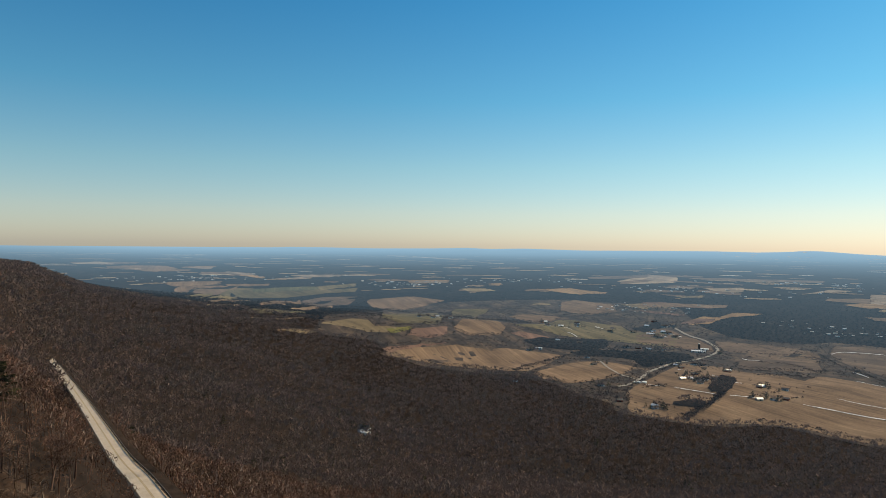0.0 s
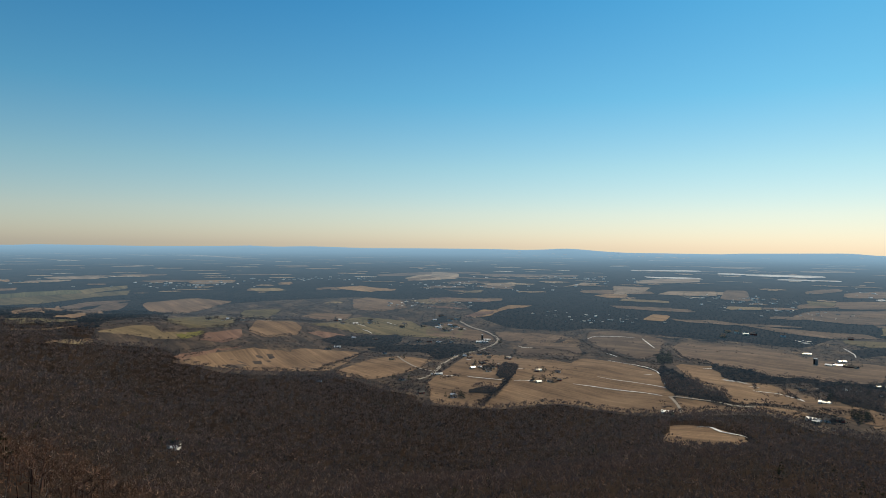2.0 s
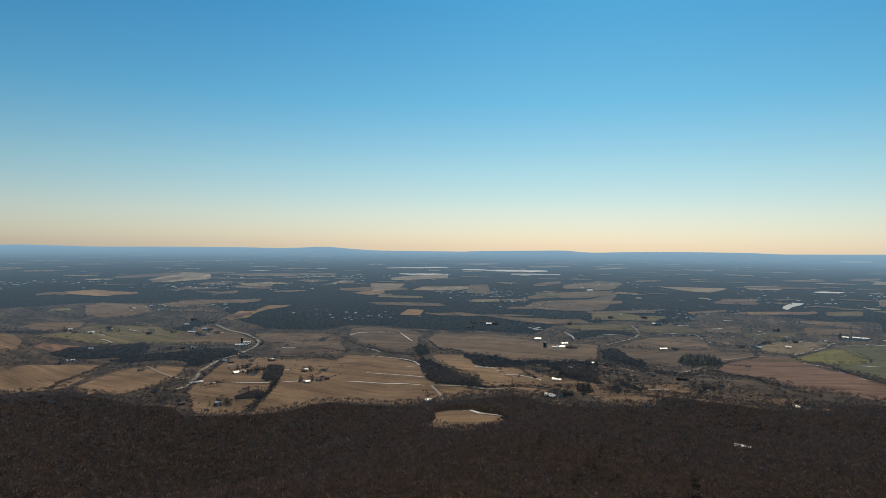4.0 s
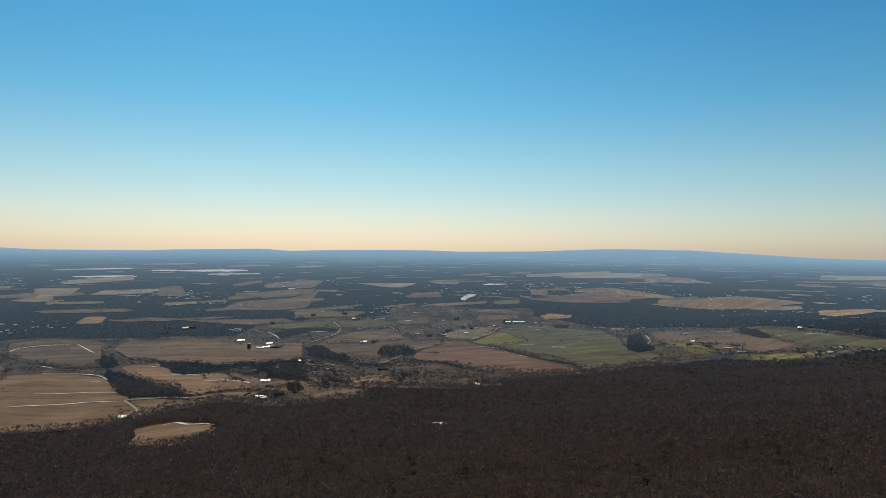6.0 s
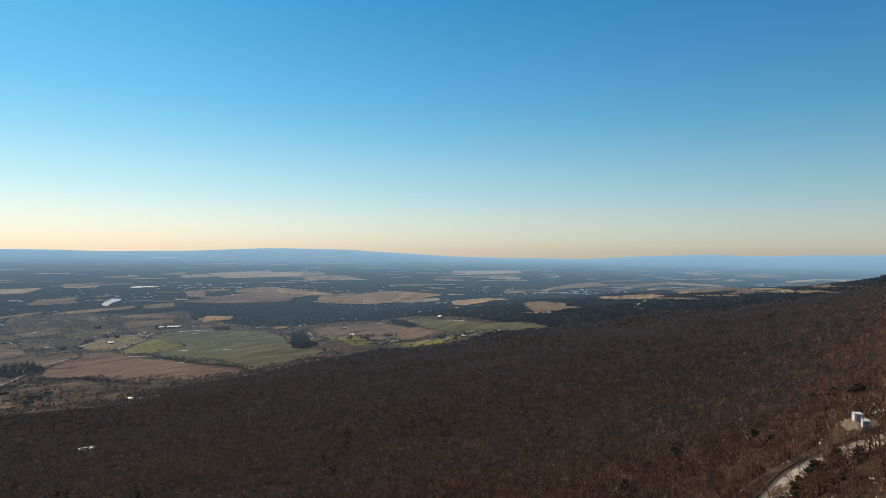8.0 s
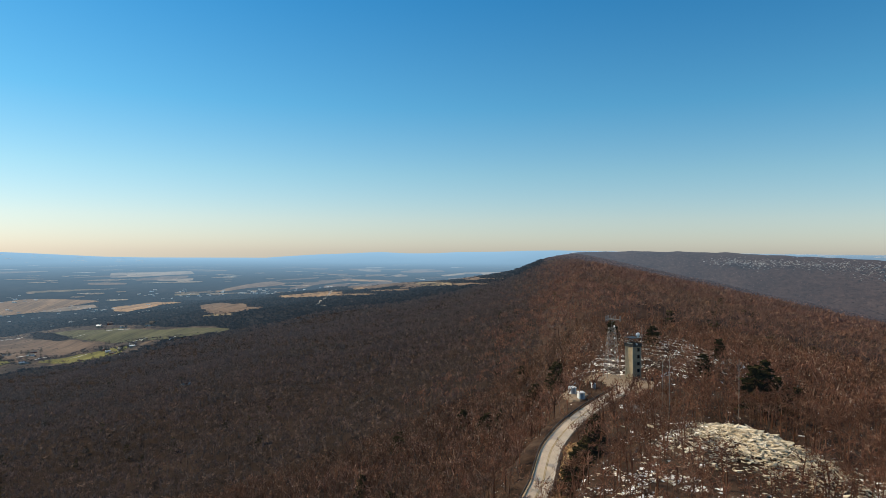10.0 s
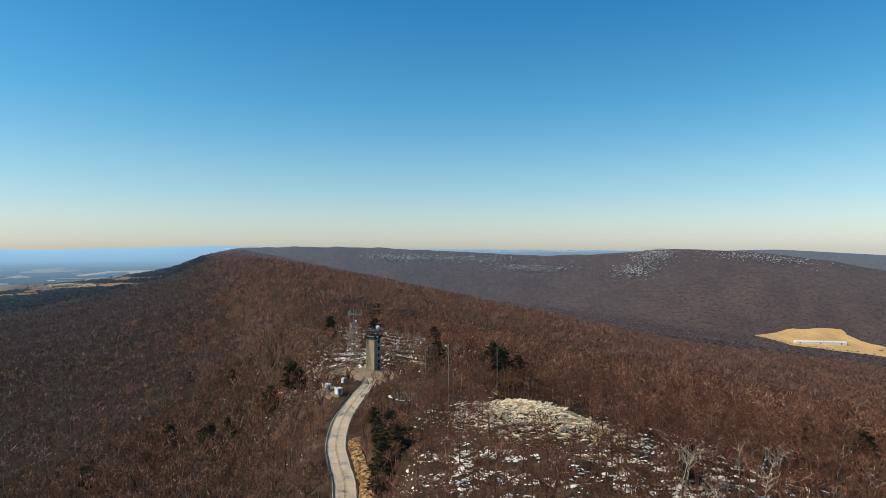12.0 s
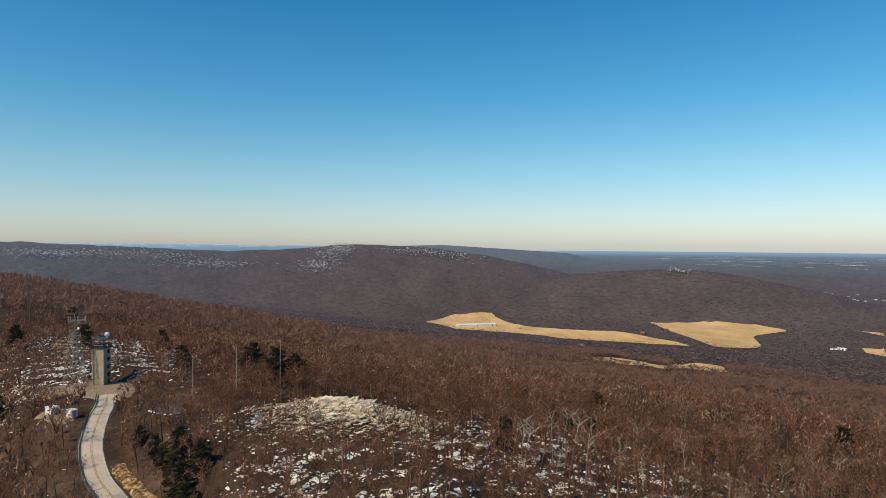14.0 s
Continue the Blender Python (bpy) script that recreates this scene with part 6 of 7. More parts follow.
# cut bank of bare clay on the uphill side
sel = (LINE[:, 0] > 80) & (LINE[:, 0] < 136) & (LINE[:, 1] < 62)
bl = LINE[sel]
g = np.random.RandomState(41)
swell = np.sin(np.linspace(0, math.pi, len(bl))) ** 0.6
base = ribbon("cut_bank", bl, (-3.3, -4.1, -5.2, -6.4, -7.6), (-0.3, 0.35, 0.75, 0.9, -0.3), clay)
co = np.empty(len(base.data.vertices) * 3, "f4")
base.data.vertices.foreach_get("co", co)
co = co.reshape(len(bl), 5, 3)
co[:, :, 2] = bl[:, 2:3] + (co[:, :, 2] - bl[:, 2:3]) * swell[:, None] + g.uniform(-.4, .35, co.shape[:2])
co[:, :, :2] += g.uniform(-.35, .35, co[:, :, :2].shape)
base.data.vertices.foreach_set("co", co.ravel())
tagged(base, "bare ochre clay cut bank above the road", "bank", kind="structure")

# ---------------------------------------------------------------- lookout tower
FACE = math.radians(-316)


def lookout_tower(at):
    t = thing("lookout_tower", "tan concrete lookout tower with dark roof deck and antennas", "tower", at, FACE)
    w, h = 4.1, 12.7
    bm = bmesh.new()
    box(bm, 0, 0, -0.6, w, w, h + 0.6, 0, 0.05)
    body = part("body", bm, concrete, t)
    bm = bmesh.new()
    for u, v in ((-1, -1), (1, -1), (1, 1), (-1, 1)):
        box(bm, u * (w / 2 - 0.2), v * (w / 2 - 0.2), -0.5, 0.62, 0.62, h + 0.45, 0, 0.03)
    part("corner_pier", bm, paint("pier_concrete", (0.33, 0.28, 0.20), 0.9, 0, 0.8, 0.14), t, "paler concrete corner piers")
    bm = bmesh.new()
    box(bm, 0, 0, h, w + 0.7, w + 0.7, 0.3, 0, 0.04)
    part("deck", bm, dark_frame, t, "dark overhanging roof deck")
    bm = bmesh.new()
    box(bm, 0, 0, h + 3.25, w + 0.9, w + 0.9, 0.16, 0, 0.03)
    part("canopy", bm, dark_frame, t, "thin dark canopy over the deck")
    for u, v in ((-1, -1), (1, -1), (1, 1), (-1, 1)):
        bm = bmesh.new()
        rod(bm, (u * 2.3, v * 2.3, h + 0.3), (u * 2.3, v * 2.3, h + 3.25), 0.07)
        part("canopy_post", bm, dark_frame, t)
    for a, b in (((-2.3, -2.3), (2.3, -2.3)), ((2.3, -2.3), (2.3, 2.3)), ((2.3, 2.3), (-2.3, 2.3)), ((-2.3, 2.3), (-2.3, -2.3))):
        bm = bmesh.new()
        for z in (0.55, 1.1):
            rod(bm, (*a, h + 0.3 + z), (*b, h + 0.3 + z), 0.035)
        for k in range(7):
            x, y = a[0] + (b[0] - a[0]) * k / 6, a[1] + (b[1] - a[1]) * k / 6
            rod(bm, (x, y, h + 0.3), (x, y, h + 1.4), 0.03)
        part("railing", bm, dark_frame, t)
        # added panels that make the dark band between deck and canopy
        bm = bmesh.new()
        cx, cy = (a[0] + b[0]) / 2, (a[1] + b[1]) / 2
        box(bm, cx, cy, h + 0.32, 4.5 if a[1] == b[1] else 0.08, 4.5 if a[0] == b[0] else 0.08, 0.85, 0, 0.02)
        part("dark_band_panel", bm, dark_frame, t, "dark panel added to fill the band below the canopy")
    # window bays on the shaded face and the door
    for k in range(4):
        z = 2.9 + k * 2.65
        win = None
        bm = bmesh.new()
        box(bm, -w / 2 - 0.03, -0.75, z, 0.16, 1.25, 1.35, 0, 0.02)
        win = part("window", bm, dark_frame, t)
        bm = bmesh.new()
        box(bm, -w / 2 - 0.10, -0.75, z + 0.1, 0.06, 1.05, 1.15)
        part("pane", bm, glass_dark, win)
    bm = bmesh.new()
    box(bm, -w / 2 - 0.04, -0.7, -0.3, 0.16, 1.1, 2.3, 0, 0.02)
    part("door", bm, paint("brown_door", (0.10, 0.075, 0.05), 0.6), t)
    bm = bmesh.new()
    bmesh.ops.create_uvsphere(bm, u_segments=24, v_segments=14, radius=0.82)
    bmesh.ops.translate(bm, verts=bm.verts, vec=(-1.1, -1.4, h + 4.5))
    for f in bm.faces:
        f.smooth = True
    rod(bm, (-1.1, -1.4, h + 3.3), (-1.1, -1.4, h + 3.8), 0.25, 0.2, 10)
    part("radome", bm, white_gloss, t, "round white radome")
    bm = bmesh.new()
    bmesh.ops.create_uvsphere(bm, u_segments=16, v_segments=10, radius=0.42)
    bmesh.ops.translate(bm, verts=bm.verts, vec=(-2.2, 0.4, h + 1.0))
    rod(bm, (-2.2, 0.4, h + 0.3), (-2.2, 0.4, h + 0.7), 0.1)
    part("dish", bm, white_gloss, t, "small white dish")
    for x, y, k in ((-2.1, -2.3, 8.2), (2.0, 2.1, 5.4), (-0.2, 2.0, 4.4)):
        bm = bmesh.new()
        rod(bm, (x, y, h + 0.3), (x, y, h + k), 0.05, 0.02)
        part("whip_antenna", bm, steel, t)
    for k in range(3):
        bm = bmesh.new()
        box(bm, 1.2 - k * 1.1, 1.6, h + 0.3, 0.7, 0.5, 1.0, 0, 0.03)
        part("equipment_box", bm, white_paint, t)
    return t


lookout_tower((212.5, 28.8, 314.1))


def lattice_mast(at):
    t = thing("radio_mast", "galvanised steel lattice radio mast with antenna platform", "mast", at, math.radians(20))
    h, b0, b1 = 19.6, 2.6, 1.1

    def corner(k, z):
        w = b0 + (b1 - b0) * min(1, z / h)
        return ((-1, 1, 1, -1)[k] * w, (-1, -1, 1, 1)[k] * w, z)

    for k in range(4):
        bm = bmesh.new()
        rod(bm, corner(k, -0.5), corner(k, h), 0.09, 0.07)
        part("leg", bm, steel, t)
    levels = [0, 3.9, 7.4, 10.5, 13.2, 15.6, 17.7, h]
    for i in range(len(levels) - 1):
        for k in range(4):
            bm = bmesh.new()
            z0, z1 = levels[i], levels[i + 1]
            rod(bm, corner(k, z0), corner((k + 1) % 4, z1), 0.05, n=4)
            rod(bm, corner((k + 1) % 4, z0), corner(k, z1), 0.05, n=4)
            rod(bm, corner(k, z1), corner((k + 1) % 4, z1), 0.045, n=4)
            part("brace", bm, steel, t)
    bm = bmesh.new()
    rod(bm, (0, 0, h - 1), (0, 0, h + 5.6), 0.14, 0.08, 8)
    part("top_pole", bm, steel, t)
    bm = bmesh.new()
    for k in range(3):
        a, b = k * 2.094, (k + 1) * 2.094
        p, q = (3.7 * math.cos(a), 3.7 * math.sin(a), h + 3.3), (3.7 * math.cos(b), 3.7 * math.sin(b), h + 3.3)
        rod(bm, p, q, 0.08, n=4)
        rod(bm, (0, 0, h + 3.3), p, 0.08, n=4)
    part("antenna_frame", bm, steel, t)
    for k in range(9):
        a = k * 0.698
        i, u = k // 3, (k % 3) / 2 * 0.8 + 0.1
        p = Vector((3.7 * math.cos(i * 2.094), 3.7 * math.sin(i * 2.094), 0)).lerp(Vector((3.7 * math.cos((i + 1) * 2.094), 3.7 * math.sin((i + 1) * 2.094), 0)), u)
        bm = bmesh.new()
        box(bm, p.x, p.y, h + 2.6, 0.32, 0.18, 2.1, a, 0.03)
        part("panel_antenna", bm, steel, t)
    for z, dx, r in ((h + 0.7, -1.2, 0.5), (10.6, 2.1, 0.45), (10.2, -2.2, 0.4), (15.7, -1.6, 0.35)):
        bm = bmesh.new()
        bmesh.ops.create_cone(bm, segments=16, radius1=r, radius2=r * 0.6, depth=0.35, cap_ends=True)
        bmesh.ops.transform(bm, matrix=Matrix.Translation((dx, -0.6, z)) @ Matrix.Rotation(radians(90), 4, "X"), verts=bm.verts)
        part("drum_dish", bm, white_gloss, t)
    for z in (7.4, 10.5, 17.7):
        bm = bmesh.new()
        rod(bm, (-3.3, -1, z), (3.3, -1, z), 0.06, n=4)
        part("standoff", bm, steel, t)
    return t


lattice_mast((213.4, 36.8, 313.9))


def cabinet(at, rot, sx, sy, sz):
    t = thing("equipment_hut", "white equipment hut on a gravel pad", "hut", at, rot, "equipment huts by the road")
    bm = bmesh.new()
    box(bm, 0, 0, 0, sx, sy, sz, 0, 0.05)
    part("body", bm, white_paint, t)
    bm = bmesh.new()
    box(bm, 0, 0, sz, sx + 0.3, sy + 0.3, 0.14, 0, 0.03)
    part("roof", bm, roof_white, t)
    bm = bmesh.new()
    box(bm, -sx / 2 - 0.02, 0, 0.1, 0.06, 0.9, 1.9)
    part("door", bm, paint("grey_door", (0.35, 0.35, 0.34), 0.5), t)
    bm = bmesh.new()
    box(bm, sx * 0.1, -sy / 2 - 0.12, 0.7, 0.8, 0.26, 0.7, 0, 0.02)
    part("air_unit", bm, steel, t)
    return t


cabinet((182.0, 49.2, 313.5), 0.5, 2.7, 2.1, 2.2)
cabinet((175.0, 45.6, 313.5), 0.4, 2.4, 1.9, 2.1)
cabinet((191.5, 42.5, 313.9), 0.4, 1.6, 1.2, 1.6)

# gravel yard round the tower and pad of the huts
for cx, cy, rx, ry, zz in ((203, 30, 15.5, 8.5, 314.3), (211, 38, 8, 7, 314.22), (180, 48, 8.5, 4.2, 313.55)):
    g = np.random.RandomState(int(cx))
    bm = bmesh.new()
    n = 36
    ring = [bm.verts.new((cx + rx * math.cos(k * 6.2832 / n) * g.uniform(.85, 1.1), cy + ry * math.sin(k * 6.2832 / n) * g.uniform(.85, 1.1), zz)) for k in range(n)]
    low = [bm.verts.new((cx + (v.co.x - cx) * 1.35, cy + (v.co.y - cy) * 1.35, zz - 1.5)) for v in ring]
    bm.faces.new(ring)
    for k in range(n):
        bm.faces.new((ring[k], low[k], low[(k + 1) % n], ring[(k + 1) % n]))
    o = part("yard", bm, gravel)
    tagged(o, "pale gravel yard below the tower", "yard", kind="structure")

# two bare poles and a leaning one in the scrub
pole_wood = paint("weathered_pole", (0.30, 0.27, 0.23), 0.9, 0, 3.0, 0.25)
for x, y, top in ((133.1, 2.6, 336.0), (122.5, 20.0, 337.4), (150.5, 20.5, 331.5)):
    t = thing("utility_pole", "slim grey wooden pole above the scrub", "pole", (x, y, gz(x, y) - 0.4), 0.3, "poles on the ridge")
    hgt = top - gz(x, y) + 0.4
    bm = bmesh.new()
    rod(bm, (0, 0, 0), (0, 0, hgt), 0.10, 0.07, 8)
    part("shaft", bm, pole_wood, t)
    bm = bmesh.new()
    rod(bm, (-0.5, 0, hgt - 0.6), (0.5, 0, hgt - 0.6), 0.05, n=4)
    part("crossarm", bm, wood_post, t)

# paved pull-out below the road, with a rim of old snow
bm = bmesh.new()
g = np.random.RandomState(5)
ring = [bm.verts.new((150 + 6.5 * math.cos(k * .314) * g.uniform(.9, 1.1), 27.5 + 4.2 * math.sin(k * .314) * g.uniform(.9, 1.1), 0)) for k in range(20)]
zt = max(gz(v.co.x, v.co.y) for v in ring) + 0.15
low = []
for v in ring:
    v.co.z = zt
    low.append(bm.verts.new((150 + (v.co.x - 150) * 1.4, 27.5 + (v.co.y - 27.5) * 1.4, zt - 3)))
bm.faces.new(ring)
for k in range(20):
    bm.faces.new((ring[k], low[k], low[(k + 1) % 20], ring[(k + 1) % 20]))
tagged(part("pull_out", bm, paint("dark_slab", (0.085, 0.070, 0.060), 0.9, 0, 0.6, 0.35)), "dark stone slab clearing in the scrub", "slab", kind="structure")
bm = bmesh.new()
inner, outer = [], []
for k in range(15):
    a, w = 1.35 + k * 0.16, 0.7 + 0.5 * math.sin(k * 0.9) + g.uniform(-.2, .2)
    inner.append(bm.verts.new((150 + 6.2 * math.cos(a), 27.5 + 3.9 * math.sin(a), zt + 0.06)))
    outer.append(bm.verts.new((150 + (6.2 + w) * math.cos(a), 27.5 + (3.9 + w) * math.sin(a), zt + g.uniform(.02, .25))))
for k in range(14):
    bm.faces.new((inner[k], outer[k], outer[k + 1], inner[k + 1]))
tagged(part("snow_bank", bm, paint("bank_snow", (0.80, 0.78, 0.75), 0.7, 0, 0.8, 0.1)), "bank of old snow round the slab", "snow", kind="structure")

# ---------------------------------------------------------------- rocks and snow
def boulder_mesh(seed):
    g = np.random.RandomState(seed)
    bm = bmesh.new()
    for k in range(11):
        p = g.normal(size=3)
        p /= np.linalg.norm(p)
        bm.verts.new((p[0] * g.uniform(.7, 1), p[1] * g.uniform(.5, .85), p[2] * g.uniform(.28, .5)))
    bmesh.ops.convex_hull(bm, input=bm.verts)
    for v in [v for v in bm.verts if not v.link_faces]:
        bm.verts.remove(v)
    bmesh.ops.triangulate(bm, faces=bm.faces)
    me = bpy.data.meshes.new("stone")
    bm.to_mesh(me)
    bm.free()
    me.materials.append(stone)
    return me


STONES = [boulder_mesh(s) for s in range(10)]
outcrop = thing("rock_outcrop", "pale quartzite boulder outcrop on the ridge crest", "rocks", (0, 0, 0))
g = np.random.RandomState(17)
made, rest_v, rest_f, nv = 0, [], [], 0
for k in range(9500):
    u, v = g.normal() * 13 + 1, g.normal() * 7.5
    x, y = 97 + u * 0.86 - v * 0.5, 4 + v * 0.86 + u * 0.5
    dens = outcrop_at(x, y)
    size = g.uniform(0.14, 0.42) + (g.uniform() < 0.12) * g.uniform(0.3, 0.7)
    if g.uniform() > dens + 0.05 or road_gap(x, y) < 8:
        continue
    turn = Matrix.Translation((x, y, gz(x, y) + size * g.uniform(-.1, .55))) @ Euler((g.normal() * .2 + .55, g.normal() * .2 + .2, .6 + g.normal() * .25)).to_matrix().to_4x4() @ Matrix.Diagonal((size * g.uniform(1.4, 2.9), size * .85, size * g.uniform(.7, 1.3), 1))
    me = STONES[g.randint(10)]
    if made < 290 and dens > 0.5 and size > 0.5:
        o = new("stone", me)
        o.parent, o.matrix_world = outcrop, turn
        made += 1
    else:
        vs = [turn @ q.co for q in me.vertices]
        rest_v += [tuple(q) for q in vs]
        rest_f += [tuple(i + nv for i in p.vertices) for p in me.polygons]
        nv += len(vs)
rubble = mesh_of("rubble", rest_v, rest_f, [stone])
rubble.parent = outcrop
rubble["kind"] = "stuff"


def snow_mesh(seed):
    """A low uneven cap of old snow."""
    g = np.random.RandomState(seed)
    bm = bmesh.new()
    top = bm.verts.new((g.uniform(-.3, .3), g.uniform(-.3, .3), 0.6))
    ring = [bm.verts.new((math.cos(k * 1.047) * g.uniform(.5, 1.1), math.sin(k * 1.047) * g.uniform(.5, 1.1), g.uniform(-.5, .3))) for k in range(6)]
    for k in range(6):
        bm.faces.new((ring[k], ring[(k + 1) % 6], top))
    me = bpy.data.meshes.new("snow")
    bm.to_mesh(me)
    bm.free()
    return me


SNOWS = [snow_mesh(s + 400) for s in range(10)]


def strewn(name, mesh_list, spots, mat, label, category):
    """Many small pieces in one mesh of stuff."""
    vv, ff, n = [], [], 0
    for me, m in spots:
        me = mesh_list[me]
        co = np.empty(len(me.vertices) * 3, "f4")
        me.vertices.foreach_get("co", co)
        M = np.array(m)
        vv.append(co.reshape(-1, 3) @ M[:3, :3].T + M[:3, 3])
        f = np.array([p.vertices[:] for p in me.polygons])
        ff.append(f + n)
        n += len(me.vertices)
    ob = mesh_of(name, np.concatenate(vv), np.concatenate(ff), [mat])
    return tagged(ob, label, category, kind="stuff")


g = np.random.RandomState(23)
x, y = g.uniform(-30, 340, 340000), g.uniform(-90, 75, 340000)
a = np.full(len(x), 0.012)
# cover, place and reach of each stony or snowy stretch
for c, px, py, rx, ry in ((0.5, 62, -24, 34, 17), (1.0, 77, 27, 13, 9), (1.0, 240, 42, 20, 19), (1.0, 216, 14, 12, 8), (0.7, 226, 33, 18, 12), (0.6, 113, 16, 14, 9), (0.85, 60, -3, 16, 11), (0.7, 45, -11, 14, 15), (0.55, 35, -38, 15, 24), (0.3, 20, -60, 26, 20), (0.5, 285, 8, 46, 26), (0.7, 56, 20, 13, 9)):
    a = np.maximum(a, c * np.exp(-((x - px) / rx) ** 2 - ((y - py) / ry) ** 2))
clump = np.clip(0.5 + 0.9 * waves(x, y, 11, 44), 0, 1) * np.clip(0.6 + 0.8 * waves(x, y, 4.3, 45), 0, 1)
keep = (g.uniform(size=len(x)) < a * clump * 1.5) & (to_road(x, y)[0] > 5.2) & (np.hypot(x - 212.5, y - 28.8) > 4.5)
x, y = x[keep], y[keep]
zs = ground_z(x, y)
spots, snowy = [], []
for px, py, zz in zip(x, y, zs):
    rockish = g.uniform() < 0.16
    s = g.uniform(0.2, 0.62) if rockish else g.uniform(0.08, 0.30) + (g.uniform() < 0.10) * g.uniform(0.2, 0.6)
    m = Matrix.Translation((px, py, zz + (0.04 if not rockish else s * 0.12))) @ Euler((g.normal() * .12, g.normal() * .12, g.uniform(0, 6.28))).to_matrix().to_4x4() @ Matrix.Diagonal((s * g.uniform(1, 1.9), s * 1.2, s * (0.85 if rockish else 0.26), 1))
    (spots if rockish else snowy).append((g.randint(10), m))

strewn("scree", STONES, spots, stone, "loose pale quartzite stones under bare trees", "stones")
strewn("snow_patches", SNOWS, snowy, snow_mat, "patches of old snow on the forest floor", "snow")
# talus and snow streaks across the hollow, lifted off the ground to be seen
spots = []
for az0, r0, n, sa, sr in ((121.2, 2900, 420, 1.0, 50), (119.6, 2760, 260, 1.1, 26), (105, 2870, 300, 3.0, 26), (98.5, 2850, 200, 1.6, 18), (110.5, 2800, 240, 2.0, 16), (129.5, 2900, 260, 2.2, 26), (152, 2690, 60, 0.6, 14), (113, 1180, 50, 1.0, 12), (118.3, 1640, 60, 0.5, 10)):
    for k in range(int(n * 1.8)):
        az, r = radians(az0 + g.normal() * sa), r0 + g.normal() * sr - abs(g.normal()) * sr * .4
        x, y = r * math.sin(az), r * math.cos(az)
        s = g.uniform(0.9, 2.9)
        spots.append((g.randint(10), Matrix.Translation((x, y, gz(x, y) + (12.5 if r > 1590 else 9))) @ Matrix.Rotation(g.uniform(0, 6), 4, "Z") @ Matrix.Diagonal((s * 2.2, s * 1.6, s, 1))))
strewn("talus", STONES, spots, earth("talus_grey", [(0.3, (0.34, 0.32, 0.30)), (0.6, (0.52, 0.50, 0.48)), (0.8, (0.68, 0.67, 0.65))], 0.02, 0.2, far=True), "grey talus and snow lifted to show over hillside woods", "talus")

# ---------------------------------------------------------------- trees that stand alone near the camera
def lone_tree(name, pieces, mats, at, h, wide, label, category, group):
    t = thing(name, label, category, at, 0, group)
    for nm, tri, m in zip(("trunk", "crown"), pieces, mats):
        v = tri.reshape(-1, 3) * np.array((h * wide, h * wide, h))
        o = mesh_of(nm, v, np.arange(len(v)).reshape(-1, 3), [m])
        o.parent = t
    return t


pale_bark = paint("bleached_bark", (0.36, 0.31, 0.25), 0.85, 0, 1.0, 0.25)
fir_bark = paint("pine_bark", (0.09, 0.065, 0.045), 0.9, 0, 2.0, 0.3)
PINES = ((146.6, -3.3, 14), (145, -8.5, 12), (152, -15, 9), (59.6, -10.2, 8), (80.8, -73.6, 12), (90, -64, 9), (38, -151, 15), (102.2, 40.5, 9.5), (96.5, 42, 8.5), (136.5, 38.6, 6), (108, 40, 8), (112, 37.5, 9), (117, 39.5, 7), (100, 37.5, 8.5), (124, 39, 6.5), (235.5, 60.8, 14), (180.5, -11.5, 13),
         (205, 4, 10), (233.7, 69.7, 12), (225, 58, 11), (309, 122, 13), (335, 93, 12), (230, 150, 12), (255, 96, 12), (248, 88, 10), (262, 100, 11), (240, 92, 9), (-113, 92, 12), (-96, 88, 10), (-104, 80, 11), (118, 88, 9), (190, 120, 11), (300, 160, 12), (275, 20, 12), (262, -8, 11), (310, 40, 12))
protos = []
for s in range(4):
    protos.append(lone_tree("pine_tree", conifer(s + 60, 12, 7), (fir_bark, needle), (0, 0, 0), 1.0, 1.5, "dark green pine rising from bare scrub", "tree", "pines on the ridge"))
for k, (x, y, h) in enumerate(PINES):
    m = Matrix.LocRotScale((x, y, gz(x, y) - 0.2), Euler((0, 0, k * 1.3)), (h, h, h))
    if k < 4:
        protos[k].matrix_world = m
        protos[k].scale = (h, h, h)
    else:
        o = copy_thing(protos[k % 4], Matrix.Translation((x, y, gz(x, y) - 0.2)) @ Matrix.Rotation(k * 1.3, 4, "Z"))
        o.scale = (h, h, h)
SNAGS = ((47.4, -16.4, 13), (65.9, -78, 10), (48, -1.7, 11), (22, -87, 12), (119.7, -71.8, 11), (62, -70, 9), (44.5, 2, 13), (50, -14, 12), (38, -8, 12), (53, -5, 10), (30, -30, 12), (57, -41, 12), (47, -38, 11), (24, -24, 9), (70, -20, 9), (36, 4, 11), (12, -40, 10), (5, -30, 9), (20, -48, 11), (2, -52, 10), (33, -18, 9), (60, -30, 10), (42, -26, 9), (14, -18, 8), (-6, -44, 9), (26, -8, 9))
snag = [lone_tree("dead_tree", bare_tree(s + 90, 1.0, 9, 3, 1, 0.9), (pale_bark, pale_bark), (0, 0, 0), 1.0, 1.0, "bleached leafless tree with forked limbs", "tree", "bleached trees by the outcrop") for s in range(3)]
for k, (x, y, h) in enumerate(SNAGS):
    m = Matrix.Translation((x, y, gz(x, y) - 0.1)) @ Matrix.Rotation(k * 2.1, 4, "Z")
    o = snag[k] if k < 3 else copy_thing(snag[k % 3], m)
    o.matrix_world = m
    o.scale = (h, h, h)
